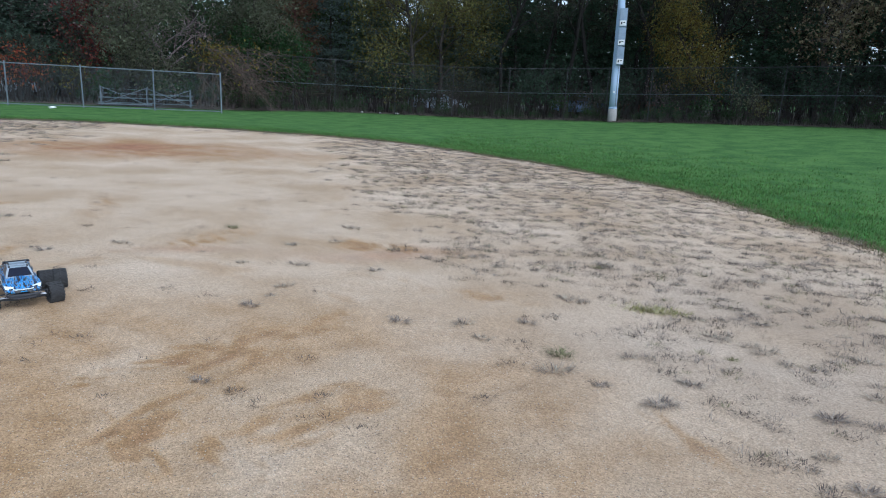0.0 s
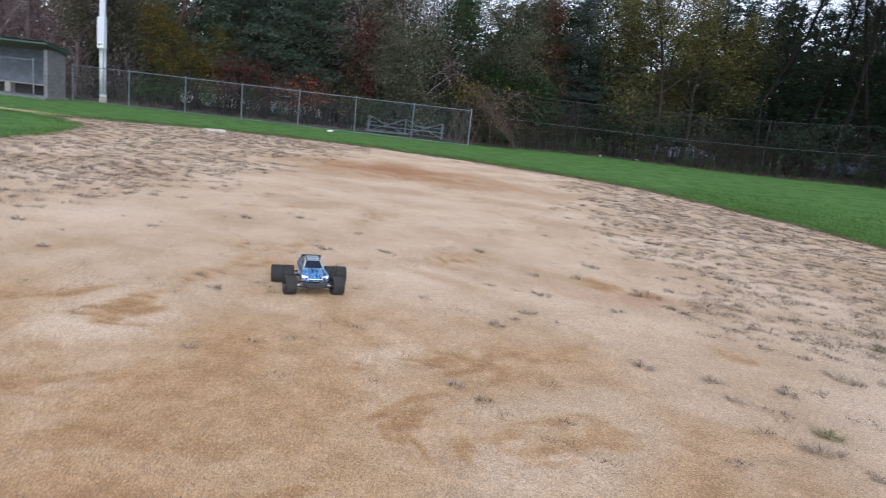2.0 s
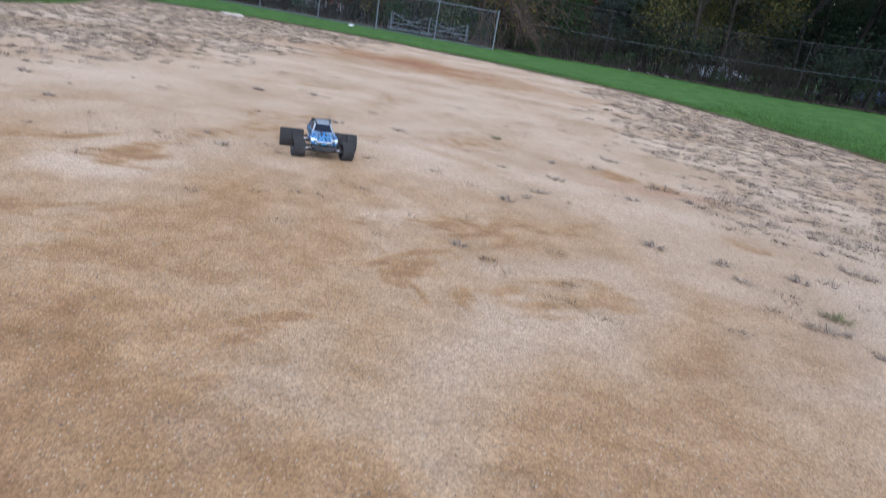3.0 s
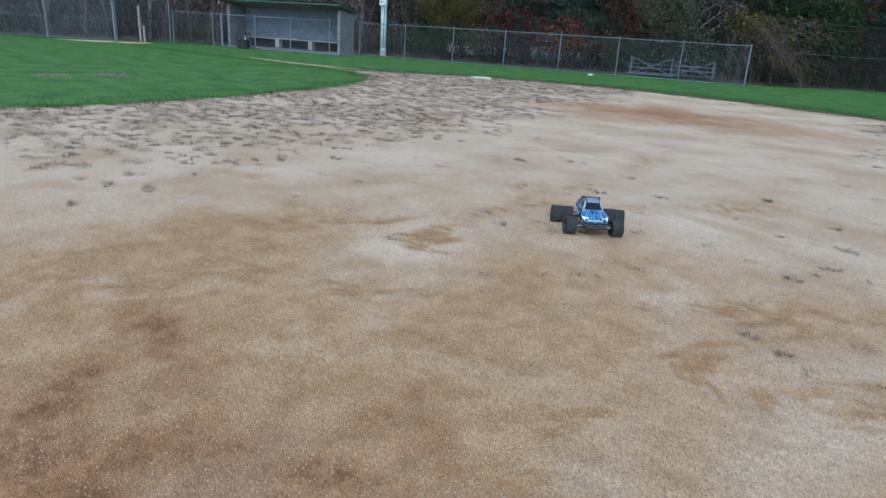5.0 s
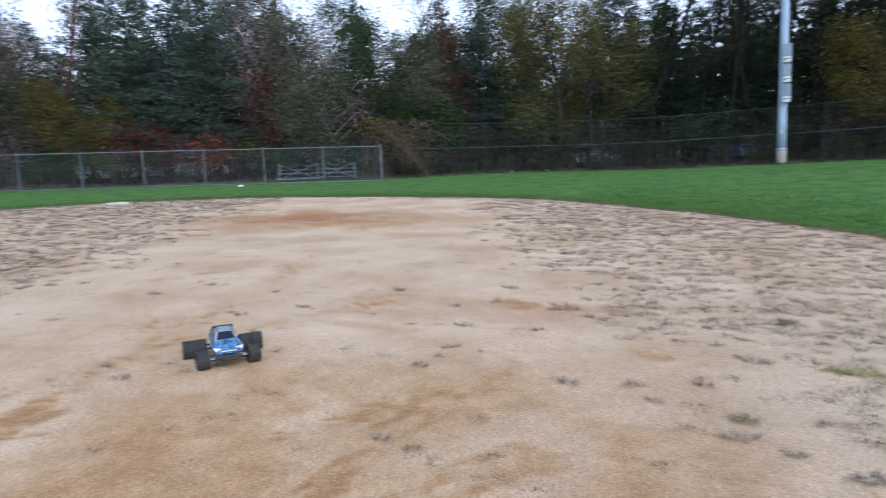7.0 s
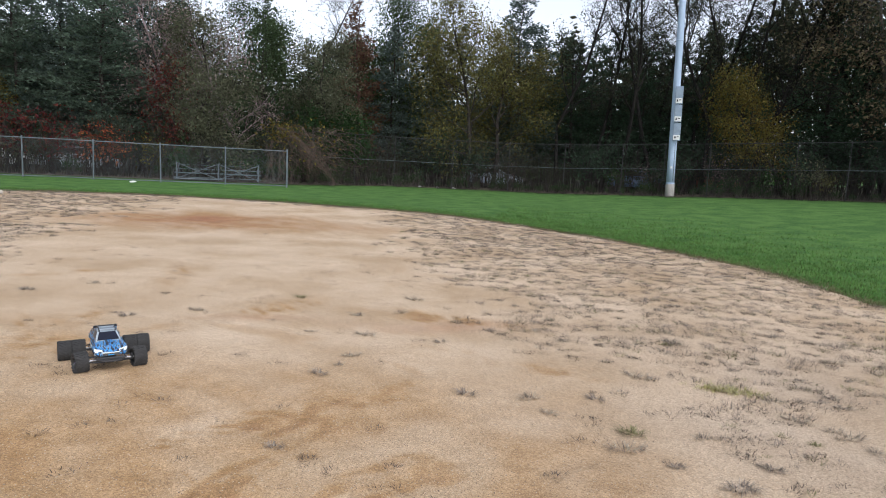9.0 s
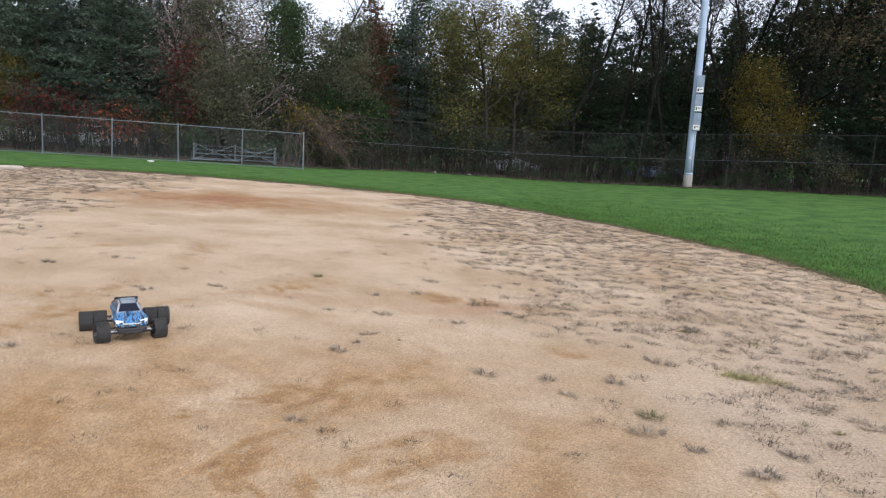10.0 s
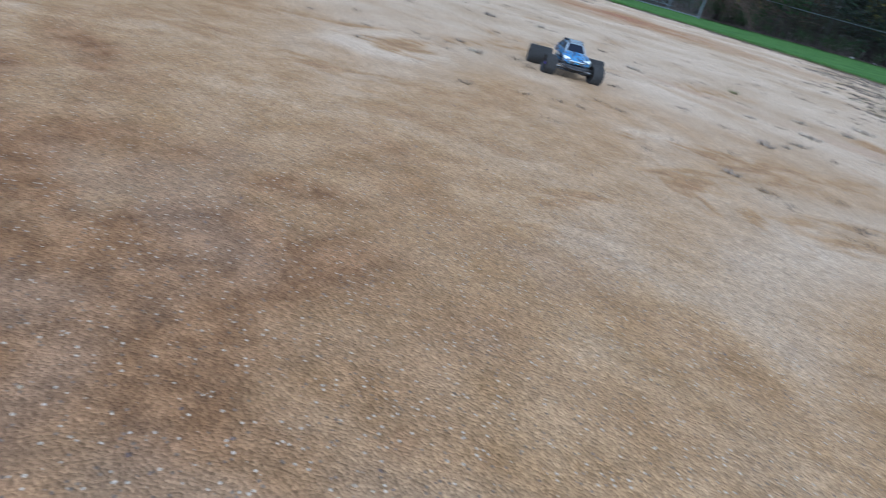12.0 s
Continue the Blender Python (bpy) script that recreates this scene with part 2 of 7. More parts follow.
SAND_A, SAND_B = (0.435, 0.318, 0.201), (0.585, 0.463, 0.335)
CLAY_A, CLAY_B = (0.24, 0.105, 0.055), (0.42, 0.215, 0.12)
OCHRE_A, OCHRE_B = (0.331, 0.2025, 0.092), (0.446, 0.295, 0.159)
GRAVEL_GREY = (0.37, 0.30, 0.235)
DAMP_A, DAMP_B = (0.182, 0.096, 0.041), (0.325, 0.182, 0.087)
M = {
    "sand": dirt_material(),
    "lawn": mat("lawn_soil", (0.100, 0.190, 0.048), (0.043, 0.102, 0.026), 1.3, 17, bump=0.9, bump_scale=0.05, spread=0.52, low=0.41, high=0.59, spec=0.1),
    "blades": thin(mat("grass_blades", (0.142, 0.252, 0.064), (0.068, 0.145, 0.035), 1.1, 6, rough=0.6, bump=0, island=0.5, spread=0.4, spec=0.15)),
    "dry": thin(mat("dry_grass", (0.44, 0.372, 0.312), (0.19, 0.157, 0.13), 3, 30, bump=0, island=0.5, spec=0.1), 0.35),
    "straw": thin(mat("pale_dead_straw", (0.47, 0.40, 0.32), (0.20, 0.165, 0.13), 6, 60, bump=0, island=0.5, spec=0.1), 0.4),
    # withered blades, dark enough to paint the shadowed base of the clumps too
    "dead": thin(mat("dark_dead_grass", (0.17, 0.135, 0.112), (0.065, 0.052, 0.043), 3, 30, bump=0, island=0.4, spec=0.1), 0.25),
    "olive": thin(mat("half_green_grass", (0.29, 0.265, 0.135), (0.16, 0.15, 0.075), 3, 30, bump=0, island=0.35), 0.35),
    "patch": thin(mat("yellow_green_grass", (0.50, 0.45, 0.20), (0.27, 0.26, 0.10), 3, 30, bump=0, island=0.35), 0.4),
    "creeping": thin(mat("creeping_grass", (0.20, 0.235, 0.095), (0.10, 0.12, 0.045), 3, 30, bump=0, island=0.5, spec=0.1), 0.35),
    "thatch": thin(mat("brown_thatch", (0.25, 0.195, 0.125), (0.11, 0.09, 0.055), 3, 30, bump=0, island=0.4, spec=0.1), 0.3),
    "litter": mat("leaf_litter", (0.10, 0.078, 0.05), (0.045, 0.036, 0.024), 1.5, 14, bump=0.6, bump_scale=0.05, spread=0.6),
    "pebble": mat("gravel_stone", (0.33, 0.26, 0.195), (0.17, 0.125, 0.09), 60, 400, bump=0.2, island=0.5, spec=0.2),
    "galv": mat("galvanised_steel", (0.195, 0.23, 0.25), (0.125, 0.148, 0.165), 3, 60, rough=0.5, metal=0.3, bump=0.05),
    "wire": mat("fence_wire", (0.16, 0.20, 0.215), (0.10, 0.125, 0.135), 3, 60, rough=0.6, metal=0.5, bump=0),
    "dark_wire": mat("dull_fence_wire", (0.05, 0.05, 0.05), (0.03, 0.03, 0.03), 3, 60, rough=0.8, metal=0.2, bump=0),
    "dull_rail": mat("weathered_rail", (0.055, 0.055, 0.055), (0.03, 0.03, 0.03), 3, 60, rough=0.7, metal=0.3, bump=0.05),
    "alu": mat("aluminium", (0.29, 0.35, 0.43), (0.2, 0.25, 0.31), 4, 70, rough=0.5, metal=0.4, bump=0.05),
    "bright": mat("bare_aluminium", (0.165, 0.19, 0.21), (0.10, 0.12, 0.135), 4, 70, rough=0.5, metal=0.2, bump=0.05),
    "pole": mat("galvanised_pole", (0.42, 0.52, 0.68), (0.35, 0.44, 0.58), 1.5, 40, rough=0.6, metal=0.0, bump=0.05),
    "pole_pale": mat("pale_steel_pole", (0.62, 0.66, 0.70), (0.52, 0.56, 0.60), 1.5, 40, rough=0.6, metal=0.0, bump=0.05),
    "concrete": mat("concrete", (0.42, 0.40, 0.37), (0.27, 0.25, 0.23), 2, 40, bump=0.25),
    "block": mat("painted_block", (0.165, 0.186, 0.218), (0.10, 0.115, 0.138), 2.2, 35, bump=0.35, obj=0.16),
    "block_side": mat("bare_block", (0.195, 0.195, 0.20), (0.12, 0.12, 0.123), 2.0, 35, bump=0.35, obj=0.14),
    "mortar": mat("mortar", (0.19, 0.20, 0.21), (0.125, 0.133, 0.14), 4, 50, bump=0.3),
    "roof": mat("green_roof_metal", (0.05, 0.095, 0.07), (0.03, 0.06, 0.045), 1.5, 30, rough=0.55, metal=0.2, bump=0.05),
    "fascia": mat("weathered_wood", (0.34, 0.34, 0.31), (0.2, 0.2, 0.18), 2, 40, bump=0.2),
    "ceiling_wood": mat("roof_boards", (0.28, 0.23, 0.19), (0.17, 0.14, 0.115), 2, 40, bump=0.2),
    # near-black colour for the shade under the dugout bench
    "dark_boards": mat("dark_stained_boards", (0.045, 0.04, 0.036), (0.025, 0.022, 0.02), 2, 40, bump=0.2),
    "white": mat("white_plate", (0.78, 0.78, 0.76), (0.6, 0.6, 0.58), 3, 40, rough=0.5, bump=0.02),
    "black": mat("black_plastic", (0.03, 0.03, 0.032), (0.018, 0.018, 0.02), 6, 90, rough=0.55, bump=0.05),
    "canvas": mat("scuffed_base_cover", (0.55, 0.51, 0.45), (0.38, 0.32, 0.25), 5, 40, bump=0.1),
    "timber": mat("grey_timber", (0.42, 0.38, 0.33), (0.26, 0.22, 0.18), 3, 40, bump=0.3),
    "bark": mat("grey_brown_bark", (0.05, 0.042, 0.036), (0.022, 0.018, 0.016), 1.5, 12, bump=0.6, bump_scale=0.03, spec=0.2),
    # bark copy with the gloom of the right-hand woods put into its colour
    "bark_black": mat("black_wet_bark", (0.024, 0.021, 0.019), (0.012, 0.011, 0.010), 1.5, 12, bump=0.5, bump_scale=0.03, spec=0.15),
    "bark_mid": mat("brown_stems", (0.10, 0.08, 0.069), (0.044, 0.036, 0.03), 1.5, 12, bump=0.3),
    "bark_pale": mat("pale_bark", (0.20, 0.165, 0.145), (0.09, 0.072, 0.064), 1.5, 12, bump=0.5, bump_scale=0.03),
    "twig": mat("purple_grey_twigs", (0.28, 0.215, 0.215), (0.15, 0.115, 0.115), 1.5, 12, bump=0),
    "bark_red": mat("reddish_bark", (0.13, 0.06, 0.05), (0.06, 0.03, 0.026), 1.5, 12, bump=0.4),
    "pine": foliage("pine_needles", (0.122, 0.162, 0.114), (0.062, 0.09, 0.064)),
    "pine2": foliage("blue_pine_needles", (0.116, 0.152, 0.126), (0.06, 0.085, 0.073)),
    # shaded copy of the pine needles, the dimmer side painted into the colour
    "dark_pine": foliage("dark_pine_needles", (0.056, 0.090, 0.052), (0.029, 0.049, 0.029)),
    "oak": foliage("green_oak_leaves", (0.072, 0.101, 0.044), (0.037, 0.058, 0.025)),
    "olive_leaf": foliage("olive_yellow_leaves", (0.180, 0.157, 0.053), (0.081, 0.081, 0.028)),
    "yellow": foliage("yellow_leaves", (0.22, 0.165, 0.04), (0.075, 0.07, 0.02)),
    "rust": foliage("rust_brown_needles", (0.166, 0.091, 0.058), (0.083, 0.052, 0.033)),
    "red": foliage("red_autumn_leaves", (0.175, 0.043, 0.036), (0.08, 0.023, 0.019)),
    "orange": foliage("orange_autumn_leaves", (0.38, 0.115, 0.05), (0.20, 0.05, 0.028)),
    "grey_leaf": foliage("grey_green_leaves", (0.150, 0.150, 0.091), (0.077, 0.083, 0.050)),
    "brown_leaf": foliage("withered_brown_leaves", (0.30, 0.235, 0.215), (0.16, 0.12, 0.11)),
    "vine": foliage("green_vine_leaves", (0.044, 0.082, 0.027), (0.022, 0.046, 0.016)),
    "green_leaf": foliage("fresh_green_leaves", (0.105, 0.165, 0.052), (0.05, 0.09, 0.028)),
    # leaf colour darkened to paint in the shade of the woods
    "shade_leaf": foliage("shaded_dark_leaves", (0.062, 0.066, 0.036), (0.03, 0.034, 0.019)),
    "olive_brown": foliage("olive_brown_leaves", (0.21, 0.165, 0.098), (0.10, 0.08, 0.048)),
    "brush": mat("dead_branches", (0.12, 0.082, 0.06), (0.055, 0.038, 0.028), 2, 20, bump=0.2),
}


# ---------------------------------------------------------------- mesh helpers
class Geo:
    """Vertices and faces collected for one mesh."""

    def __init__(self):
        self.v, self.f, self.count = [], [], 0

    def add(self, verts, faces):
        verts = np.asarray(verts, float).reshape(-1, 3)
        self.v.append(verts)
        self.f += [tuple(i + self.count for i in f) for f in faces]
        self.count += len(verts)

    def tube(self, points, radii, sides=6, cap=True):
        pts = [Vector(p) for p in points]
        rings = []
        side = None
        for i, p in enumerate(pts):
            d = (pts[min(i + 1, len(pts) - 1)] - pts[max(i - 1, 0)]).normalized()
            if side is None or abs(side.dot(d)) > 0.98:
                side = d.orthogonal().normalized()
            side = (side - d * side.dot(d)).normalized()
            up = d.cross(side)
            r = radii[i] if isinstance(radii, (list, tuple)) else radii
            rings += [tuple(p + (side * math.cos(a) + up * math.sin(a)) * r) for a in (2 * math.pi * k / sides for k in range(sides))]
        faces = []
        for i in range(len(pts) - 1):
            for k in range(sides):
                a, b = i * sides + k, i * sides + (k + 1) % sides
                faces.append((a, b, b + sides, a + sides))
        if cap:
            faces += [tuple(range(sides))[::-1], tuple((len(pts) - 1) * sides + k for k in range(sides))]
        self.add(rings, faces)

    def box(self, centre, size, m=None, bevel=0.0):
        bm = bmesh.new()
        bmesh.ops.create_cube(bm, size=1)
        bmesh.ops.scale(bm, vec=size, verts=bm.verts)
        if bevel:
            bmesh.ops.bevel(bm, geom=bm.edges[:], offset=bevel, segments=1, affect="EDGES")
        mat_ = (m or Matrix()) @ Matrix.Translation(centre)
        bm.verts.index_update()
        self.add([tuple(mat_ @ v.co) for v in bm.verts], [tuple(v.index for v in f.verts) for f in bm.faces])
        bm.free()

    def mesh(self, name, material, smooth=False):
        me = bpy.data.meshes.new(name)
        verts = np.concatenate(self.v) if self.v else np.zeros((0, 3))
        me.from_pydata(verts.tolist(), [], self.f)
        for x in material if isinstance(material, (list, tuple)) else [material]:
            me.materials.append(x)
        if smooth:
            me.polygons.foreach_set("use_smooth", [True] * len(me.polygons))
        me.update()
        return me


def empty(name, m=None):
    ob = new(name)
    ob.empty_display_size = 0.2
    if m is not None:
        ob.matrix_world = m
    return ob


def part(name, geo, material, parent, label="", smooth=False):
    """One mesh under a thing or a part."""
    ob = new(name, geo.mesh(name, M[material] if isinstance(material, str) else material, smooth))
    ob.parent = parent
    if label:
        tagged(ob, label)
    return ob


def solo(name, geo, material, smooth=False):
    return new(name, geo.mesh(name, M[material] if isinstance(material, str) else material, smooth))


def az_point(deg, dist, z=0.0):
    """A place seen from the standing point at that bearing (clockwise from +y) and distance."""
    return (0.6 + dist * math.sin(radians(deg)), -0.1 + dist * math.cos(radians(deg)), z)


def smoothstep(a, b, x):
    t = min(max((x - a) / (b - a), 0.0), 1.0)
    return t * t * (3 - 2 * t)


# ---------------------------------------------------------------- ground
ARC_X, ARC_Y, ARC_R = -8.7, 7.7, 14.0


def ground_z(x, y):
    """The outfield climbs a little towards the outfield fence."""
    ramp = smoothstep(ARC_R + 0.5, ARC_R + 16, math.hypot(x - ARC_X, y - ARC_Y))
    return 0.045 * (math.sqrt(x * x + 4) + x) / 2 * ramp * (1 - 0.5 * smoothstep(60, 120, math.hypot(x, y)))


def n2(x, y, s, seed=0.0):
    return noise.noise(Vector((x * s, y * s, seed)))


def outline(a):
    """Distance from the arc's centre to the edge of the bare infield at the angle a (radians from +x)."""
    c, s = math.cos(a), math.sin(a)
    r = ARC_R + 0.33 * math.sin(3 * a + 1) - 0.2 * math.exp(-((a - 0.55) / 0.3) ** 2) + 0.55 * math.exp(-((a - 1.15) / 0.22) ** 2) + 0.25 * math.exp(-((a + 0.05) / 0.15) ** 2)
    # the foul side: grass beyond the base line
    d = c * -0.72 + s * 0.69
    if d > 0:
        r = min(r, 14.6 / max(d, 0.2))
    if c < 0 and s < 0.62:
        r = min(r, 14.3)
    return r + 0.16 * n2(c * 20, s * 20, 0.4, 3) + 0.12 * n2(c * 90, s * 90, 0.9, 5)


def build_ground():
    coords = [-3000, -1200, -500, -220, -140, -100, -80] + [-66 + 1.5 * i for i in range(89)] + [80, 100, 140, 220, 500, 1200, 3000]
    g = Geo()
    w = len(coords)
    verts = []
    for y in coords:
        for x in coords:
            inside = math.hypot(x - ARC_X, y - ARC_Y) < ARC_R - 1.2
            z = ground_z(x, y) + 0.015 * n2(x, y, 0.15)
            verts.append((x, y, -0.12 if inside else z - 0.02))
    g.add(verts, [(j * w + i, j * w + i + 1, (j + 1) * w + i + 1, (j + 1) * w + i) for j in range(w - 1) for i in range(w - 1)])
    tagged(solo("ground", g, "lawn", True), "mown green lawn of a ballfield reaching to the horizon", "ground", kind="structure")


def relief(x, y):
    """Small humps, ruts and scrapes of the bare infield."""
    return 0.014 * n2(x, y, 0.55, 1) + 0.009 * n2(x, y, 2.1, 2) + 0.006 * n2(x, y, 6.0, 4) + 0.004 * n2(x, y, 14.0, 6)


# scraped damp places: x, y, length, width, heading in degrees, depth of tone
SCRAPES = [
    (-7.65, 14.5, 1.0, 0.6, 25, 1.6), (-7.4, 14.3, 2.2, 1.3, 20, 1.15), (-4.9, 14.0, 2.2, 1.1, 15, 0.5),
    (-0.68, 3.75, 0.62, 0.17, 60, 1.0), (-0.4, 6.58, 0.7, 0.18, -6, 0.75), (-3.37, 4.46, 0.6, 0.2, 69, 0.65), (-0.06, 3.05, 0.3, 0.2, 24, 1.1),
    (-0.87, 2.8, 0.33, 0.13, 62, 1.0), (0.72, 5.17, 0.43, 0.18, -3, 0.55), (-2.23, 6.61, 0.6, 0.12, 67, 0.6), (-4.0, 2.3, 0.4, 0.28, 60, 0.9),
    (-3.27, 2.9, 0.2, 0.12, 77, 0.95), (-1.36, 1.0, 0.6, 0.55, 23, 0.95), (-1.9, 1.86, 0.7, 0.6, 28, 0.7), (-3.4, 1.35, 0.25, 0.2, 30, 0.85),
]
SCRAPES_NEAR = [
    (-2.79, 1.66, 0.3, 0.12, 52, 0.9), (-2.29, 1.72, 0.2, 0.15, 59, 0.6), (-0.91, 1.69, 0.22, 0.13, 46, 0.95), (-0.11, 2.86, 0.2, 0.12, 54, 0.7),
    (-3.87, 0.8, 0.8, 0.6, 100, 0.85), (-3.71, 4.98, 1.2, 0.2, 96, 0.5), (-4.16, 7.65, 0.9, 0.2, 111, 0.45), (-1.05, -0.2, 0.4, 0.3, 102, 1.1),
    (-1.42, 0.22, 0.45, 0.3, 81, 0.9), (-0.81, 0.32, 0.28, 0.25, 36, 0.85), (-0.47, -0.04, 0.14, 0.05, -27, 0.9), (-0.33, 0.17, 0.12, 0.09, 49, 1.1),
    (1.83, 3.02, 0.3, 0.07, -64, 0.7), (-2.5, 0.4, 0.9, 0.5, 168, 1.0), (-0.6, 3.3, 0.3, 0.12, 40, 0.7), (-2.3, -0.2, 0.8, 0.5, 150, 1.0),
    (-1.14, -0.04, 0.35, 0.16, 60, 1.0), (-0.88, -0.2, 0.3, 0.15, 70, 0.95), (-0.31, 0.25, 0.2, 0.1, 45, 1.1), (-0.97, 0.5, 0.4, 0.2, 60, 0.75), (-0.56, 0.02, 0.3, 0.05, -35, 0.8),
    (-0.92, 1.7, 0.22, 0.06, 52, 1.0), (-0.77, 1.35, 0.3, 0.06, 60, 0.8), (-1.23, 0.87, 0.3, 0.1, 60, 0.8), (-0.14, 2.92, 0.35, 0.2, 40, 1.1), (-0.76, 2.44, 0.3, 0.08, -45, 0.9),
]

# narrow wheel scrapes
SCRAPES_THIN = [
    (-3.38, 3.04, 0.29, 0.07, 104, 1.0), (-3.54, 3.9, 0.5, 0.07, 97, 0.75), (-3.21, 4.29, 0.51, 0.06, 62, 0.85), (-1.02, 3.55, 0.34, 0.08, 35, 1.0),
    (-0.73, 3.92, 0.45, 0.06, 28, 0.9), (-0.84, 2.9, 0.21, 0.07, 72, 0.9), (-2.11, 6.43, 0.41, 0.07, 61, 0.85), (-5.48, 7.3, 0.59, 0.08, 53, 0.65),
    (-1.4, 3.1, 0.16, 0.07, 14, 0.7), (-0.16, 2.88, 0.19, 0.07, 47, 0.8), (-3.23, 2.63, 0.32, 0.07, 19, 0.85), (-3.81, 4.71, 0.76, 0.06, -45, 0.6),
    (-1.17, 2.77, 0.26, 0.06, -43, 0.65), (-0.65, 2.68, 0.25, 0.06, -37, 0.7),
    (-0.36, 2.47, 0.3, 0.1, -40, 0.9), (-3.47, 0.55, 0.7, 0.2, 60, 0.8), (-4.4, 1.7, 0.7, 0.2, 60, 0.85), (-3.89, 2.66, 0.5, 0.08, 80, 0.95), (-3.33, 2.81, 0.2, 0.08, 50, 1.1),
    (-2.8, 1.7, 0.6, 0.08, 50, 0.6), (-2.35, 2.25, 0.4, 0.08, 50, 0.6), (-1.84, 2.04, 0.2, 0.1, 80, 0.8),
]


# broad turning tracks: centre x, y, radius, width, strength
TRACKS = [(-2.4, 2.6, 2.6, 1.1, 0.75), (-1.2, 4.4, 1.7, 0.7, 0.6), (-4.5, 1.0, 2.4, 1.0, 0.8), (-6.5, 9.0, 5.0, 1.6, 0.5), (0.6, 2.4, 1.5, 0.7, 0.6)]


def damp_at(x, y):
    v = 0.0
    for sx, sy, a, b, h, k in SCRAPES + SCRAPES_NEAR + SCRAPES_THIN:
        c, s = math.cos(radians(h)), math.sin(radians(h))
        dx, dy = x - sx + 0.3 * b * n2(x, y, 1.1, 8), y - sy + 0.3 * b * n2(x, y, 1.1, 18)
        along, across = dx * c + dy * s, -dx * s + dy * c
        d = (along / (1.4 * a)) ** 2 + (across / (1.6 * b)) ** 2
        if d < 5:
            streak = n2(along * 1.3 / b ** 0.5, across * 1.7 / b, 1.0, 28 + sx) + 0.4 * n2(x, y, 9, 38)
            v = max(v, 0.84 * min(k, 1.0) * math.exp(-d) * (0.74 + 0.85 * streak + 0.35 * n2(x, y, 2.2, 48)))
    # wheel tracks bending round the turning place, broken up by loose sand
    wx, wy = x + 0.5 * n2(x, y, 0.6, 9), y + 0.5 * n2(x, y, 0.6, 10)
    for tx, ty, rad, wide, k in TRACKS:
        r, ang = math.hypot(wx - tx, wy - ty), math.atan2(wy - ty, wx - tx)
        near = math.exp(-((r - rad) / wide) ** 2)
        if near > 0.03:
            streak = n2(r * 3.2, ang * 1.6 * rad, 1.0, 11 + rad) + 0.5 * n2(r * 9, ang * 2.5 * rad, 1.0, 15 + rad)
            v = max(v, 0.45 * k * near * smoothstep(-0.02, 0.55, streak))
    v = max(v, 0.24 * smoothstep(0.0, 0.6, n2(x, y, 0.3, 12) + 0.4 * n2(x, y, 1.1, 16)) * (0.65 + 0.8 * n2(x, y, 3.0, 13)))
    # the sand is damper towards the standing place
    near = 1 - smoothstep(2.4, 7.0, math.hypot(x + 1.1, y - 0.2))
    v = max(v, near * (0.42 + 0.27 * n2(x, y, 0.8, 19) + 0.2 * n2(x, y, 2.6, 20)))
    # close to the standing place the sand is trodden up
    v = max(v, 0.95 * math.exp(-((math.hypot(0.75 * (x + 1.7), y - 0.1)) / 1.9) ** 2) * (0.56 + 0.2 * n2(x, y, 1.3, 14) + 0.2 * n2(x, y, 4.0, 17)))
    v = max(v, 0.98 * math.exp(-(math.hypot(x + 0.85, y - 0.1) / 1.85) ** 2) * (0.85 + 0.35 * n2(x, y, 1.1, 36) + 0.3 * n2(x, y, 3.1, 37)))
    v = max(v, 1.35 * math.exp(-(math.hypot(x + 1.3, y + 0.3) / 1.2) ** 2) * (0.95 + 0.4 * n2(x, y, 1.7, 34) + 0.3 * n2(x, y, 5.0, 35)))
    # a paler lane of drier sand runs out from the standing place
    v *= 1 - 0.45 * math.exp(-(((x + 0.25) / 0.7) ** 2 + ((y - 2.1) / 0.9) ** 2)) * (1 + 0.5 * n2(x, y, 1.6, 63))
    return min(max(v, 0.0), 1.0)


def clay_at(x, y):
    """The worn reddish hollow far out, and fainter red streaks beside it."""
    v = 0.0
    for cx, cy, a, b, k in ((-7.65, 14.6, 0.85, 0.6, 1.15), (-7.5, 14.1, 2.3, 1.6, 0.5), (-4.9, 14.2, 1.6, 0.8, 0.22), (-2.2, 5.9, 0.5, 0.12, 0.4), (-0.3, 6.3, 0.9, 0.22, 0.35)):
        dx, dy = x - cx + 0.12 * n2(x, y, 0.8, 51), y - cy + 0.12 * n2(x, y, 0.8, 52)
        v = max(v, k * math.exp(-(((0.94 * dx + 0.34 * dy) / a) ** 2 + ((0.94 * dy - 0.34 * dx) / b) ** 2)) * (1.0 + 0.5 * n2(x, y, 1.6, 53)))
    return min(v, 1.0)


def stony_at(x, y):
    """Where small stones lie thick on the sand."""
    worn = 3.2 * math.exp(-(math.hypot(x - 3.2, 0.8 * (y - 4.2)) / 2.4) ** 2) * (0.8 + 0.5 * n2(x, y, 0.9, 33))
    return worn + smoothstep(0.0, 0.6, n2(x, y, 2.3, 31) + 0.5 * n2(x, y, 6.1, 32)) * (1 - smoothstep(0.8, 2.4, math.hypot(x + 0.5, y - 0.4)))


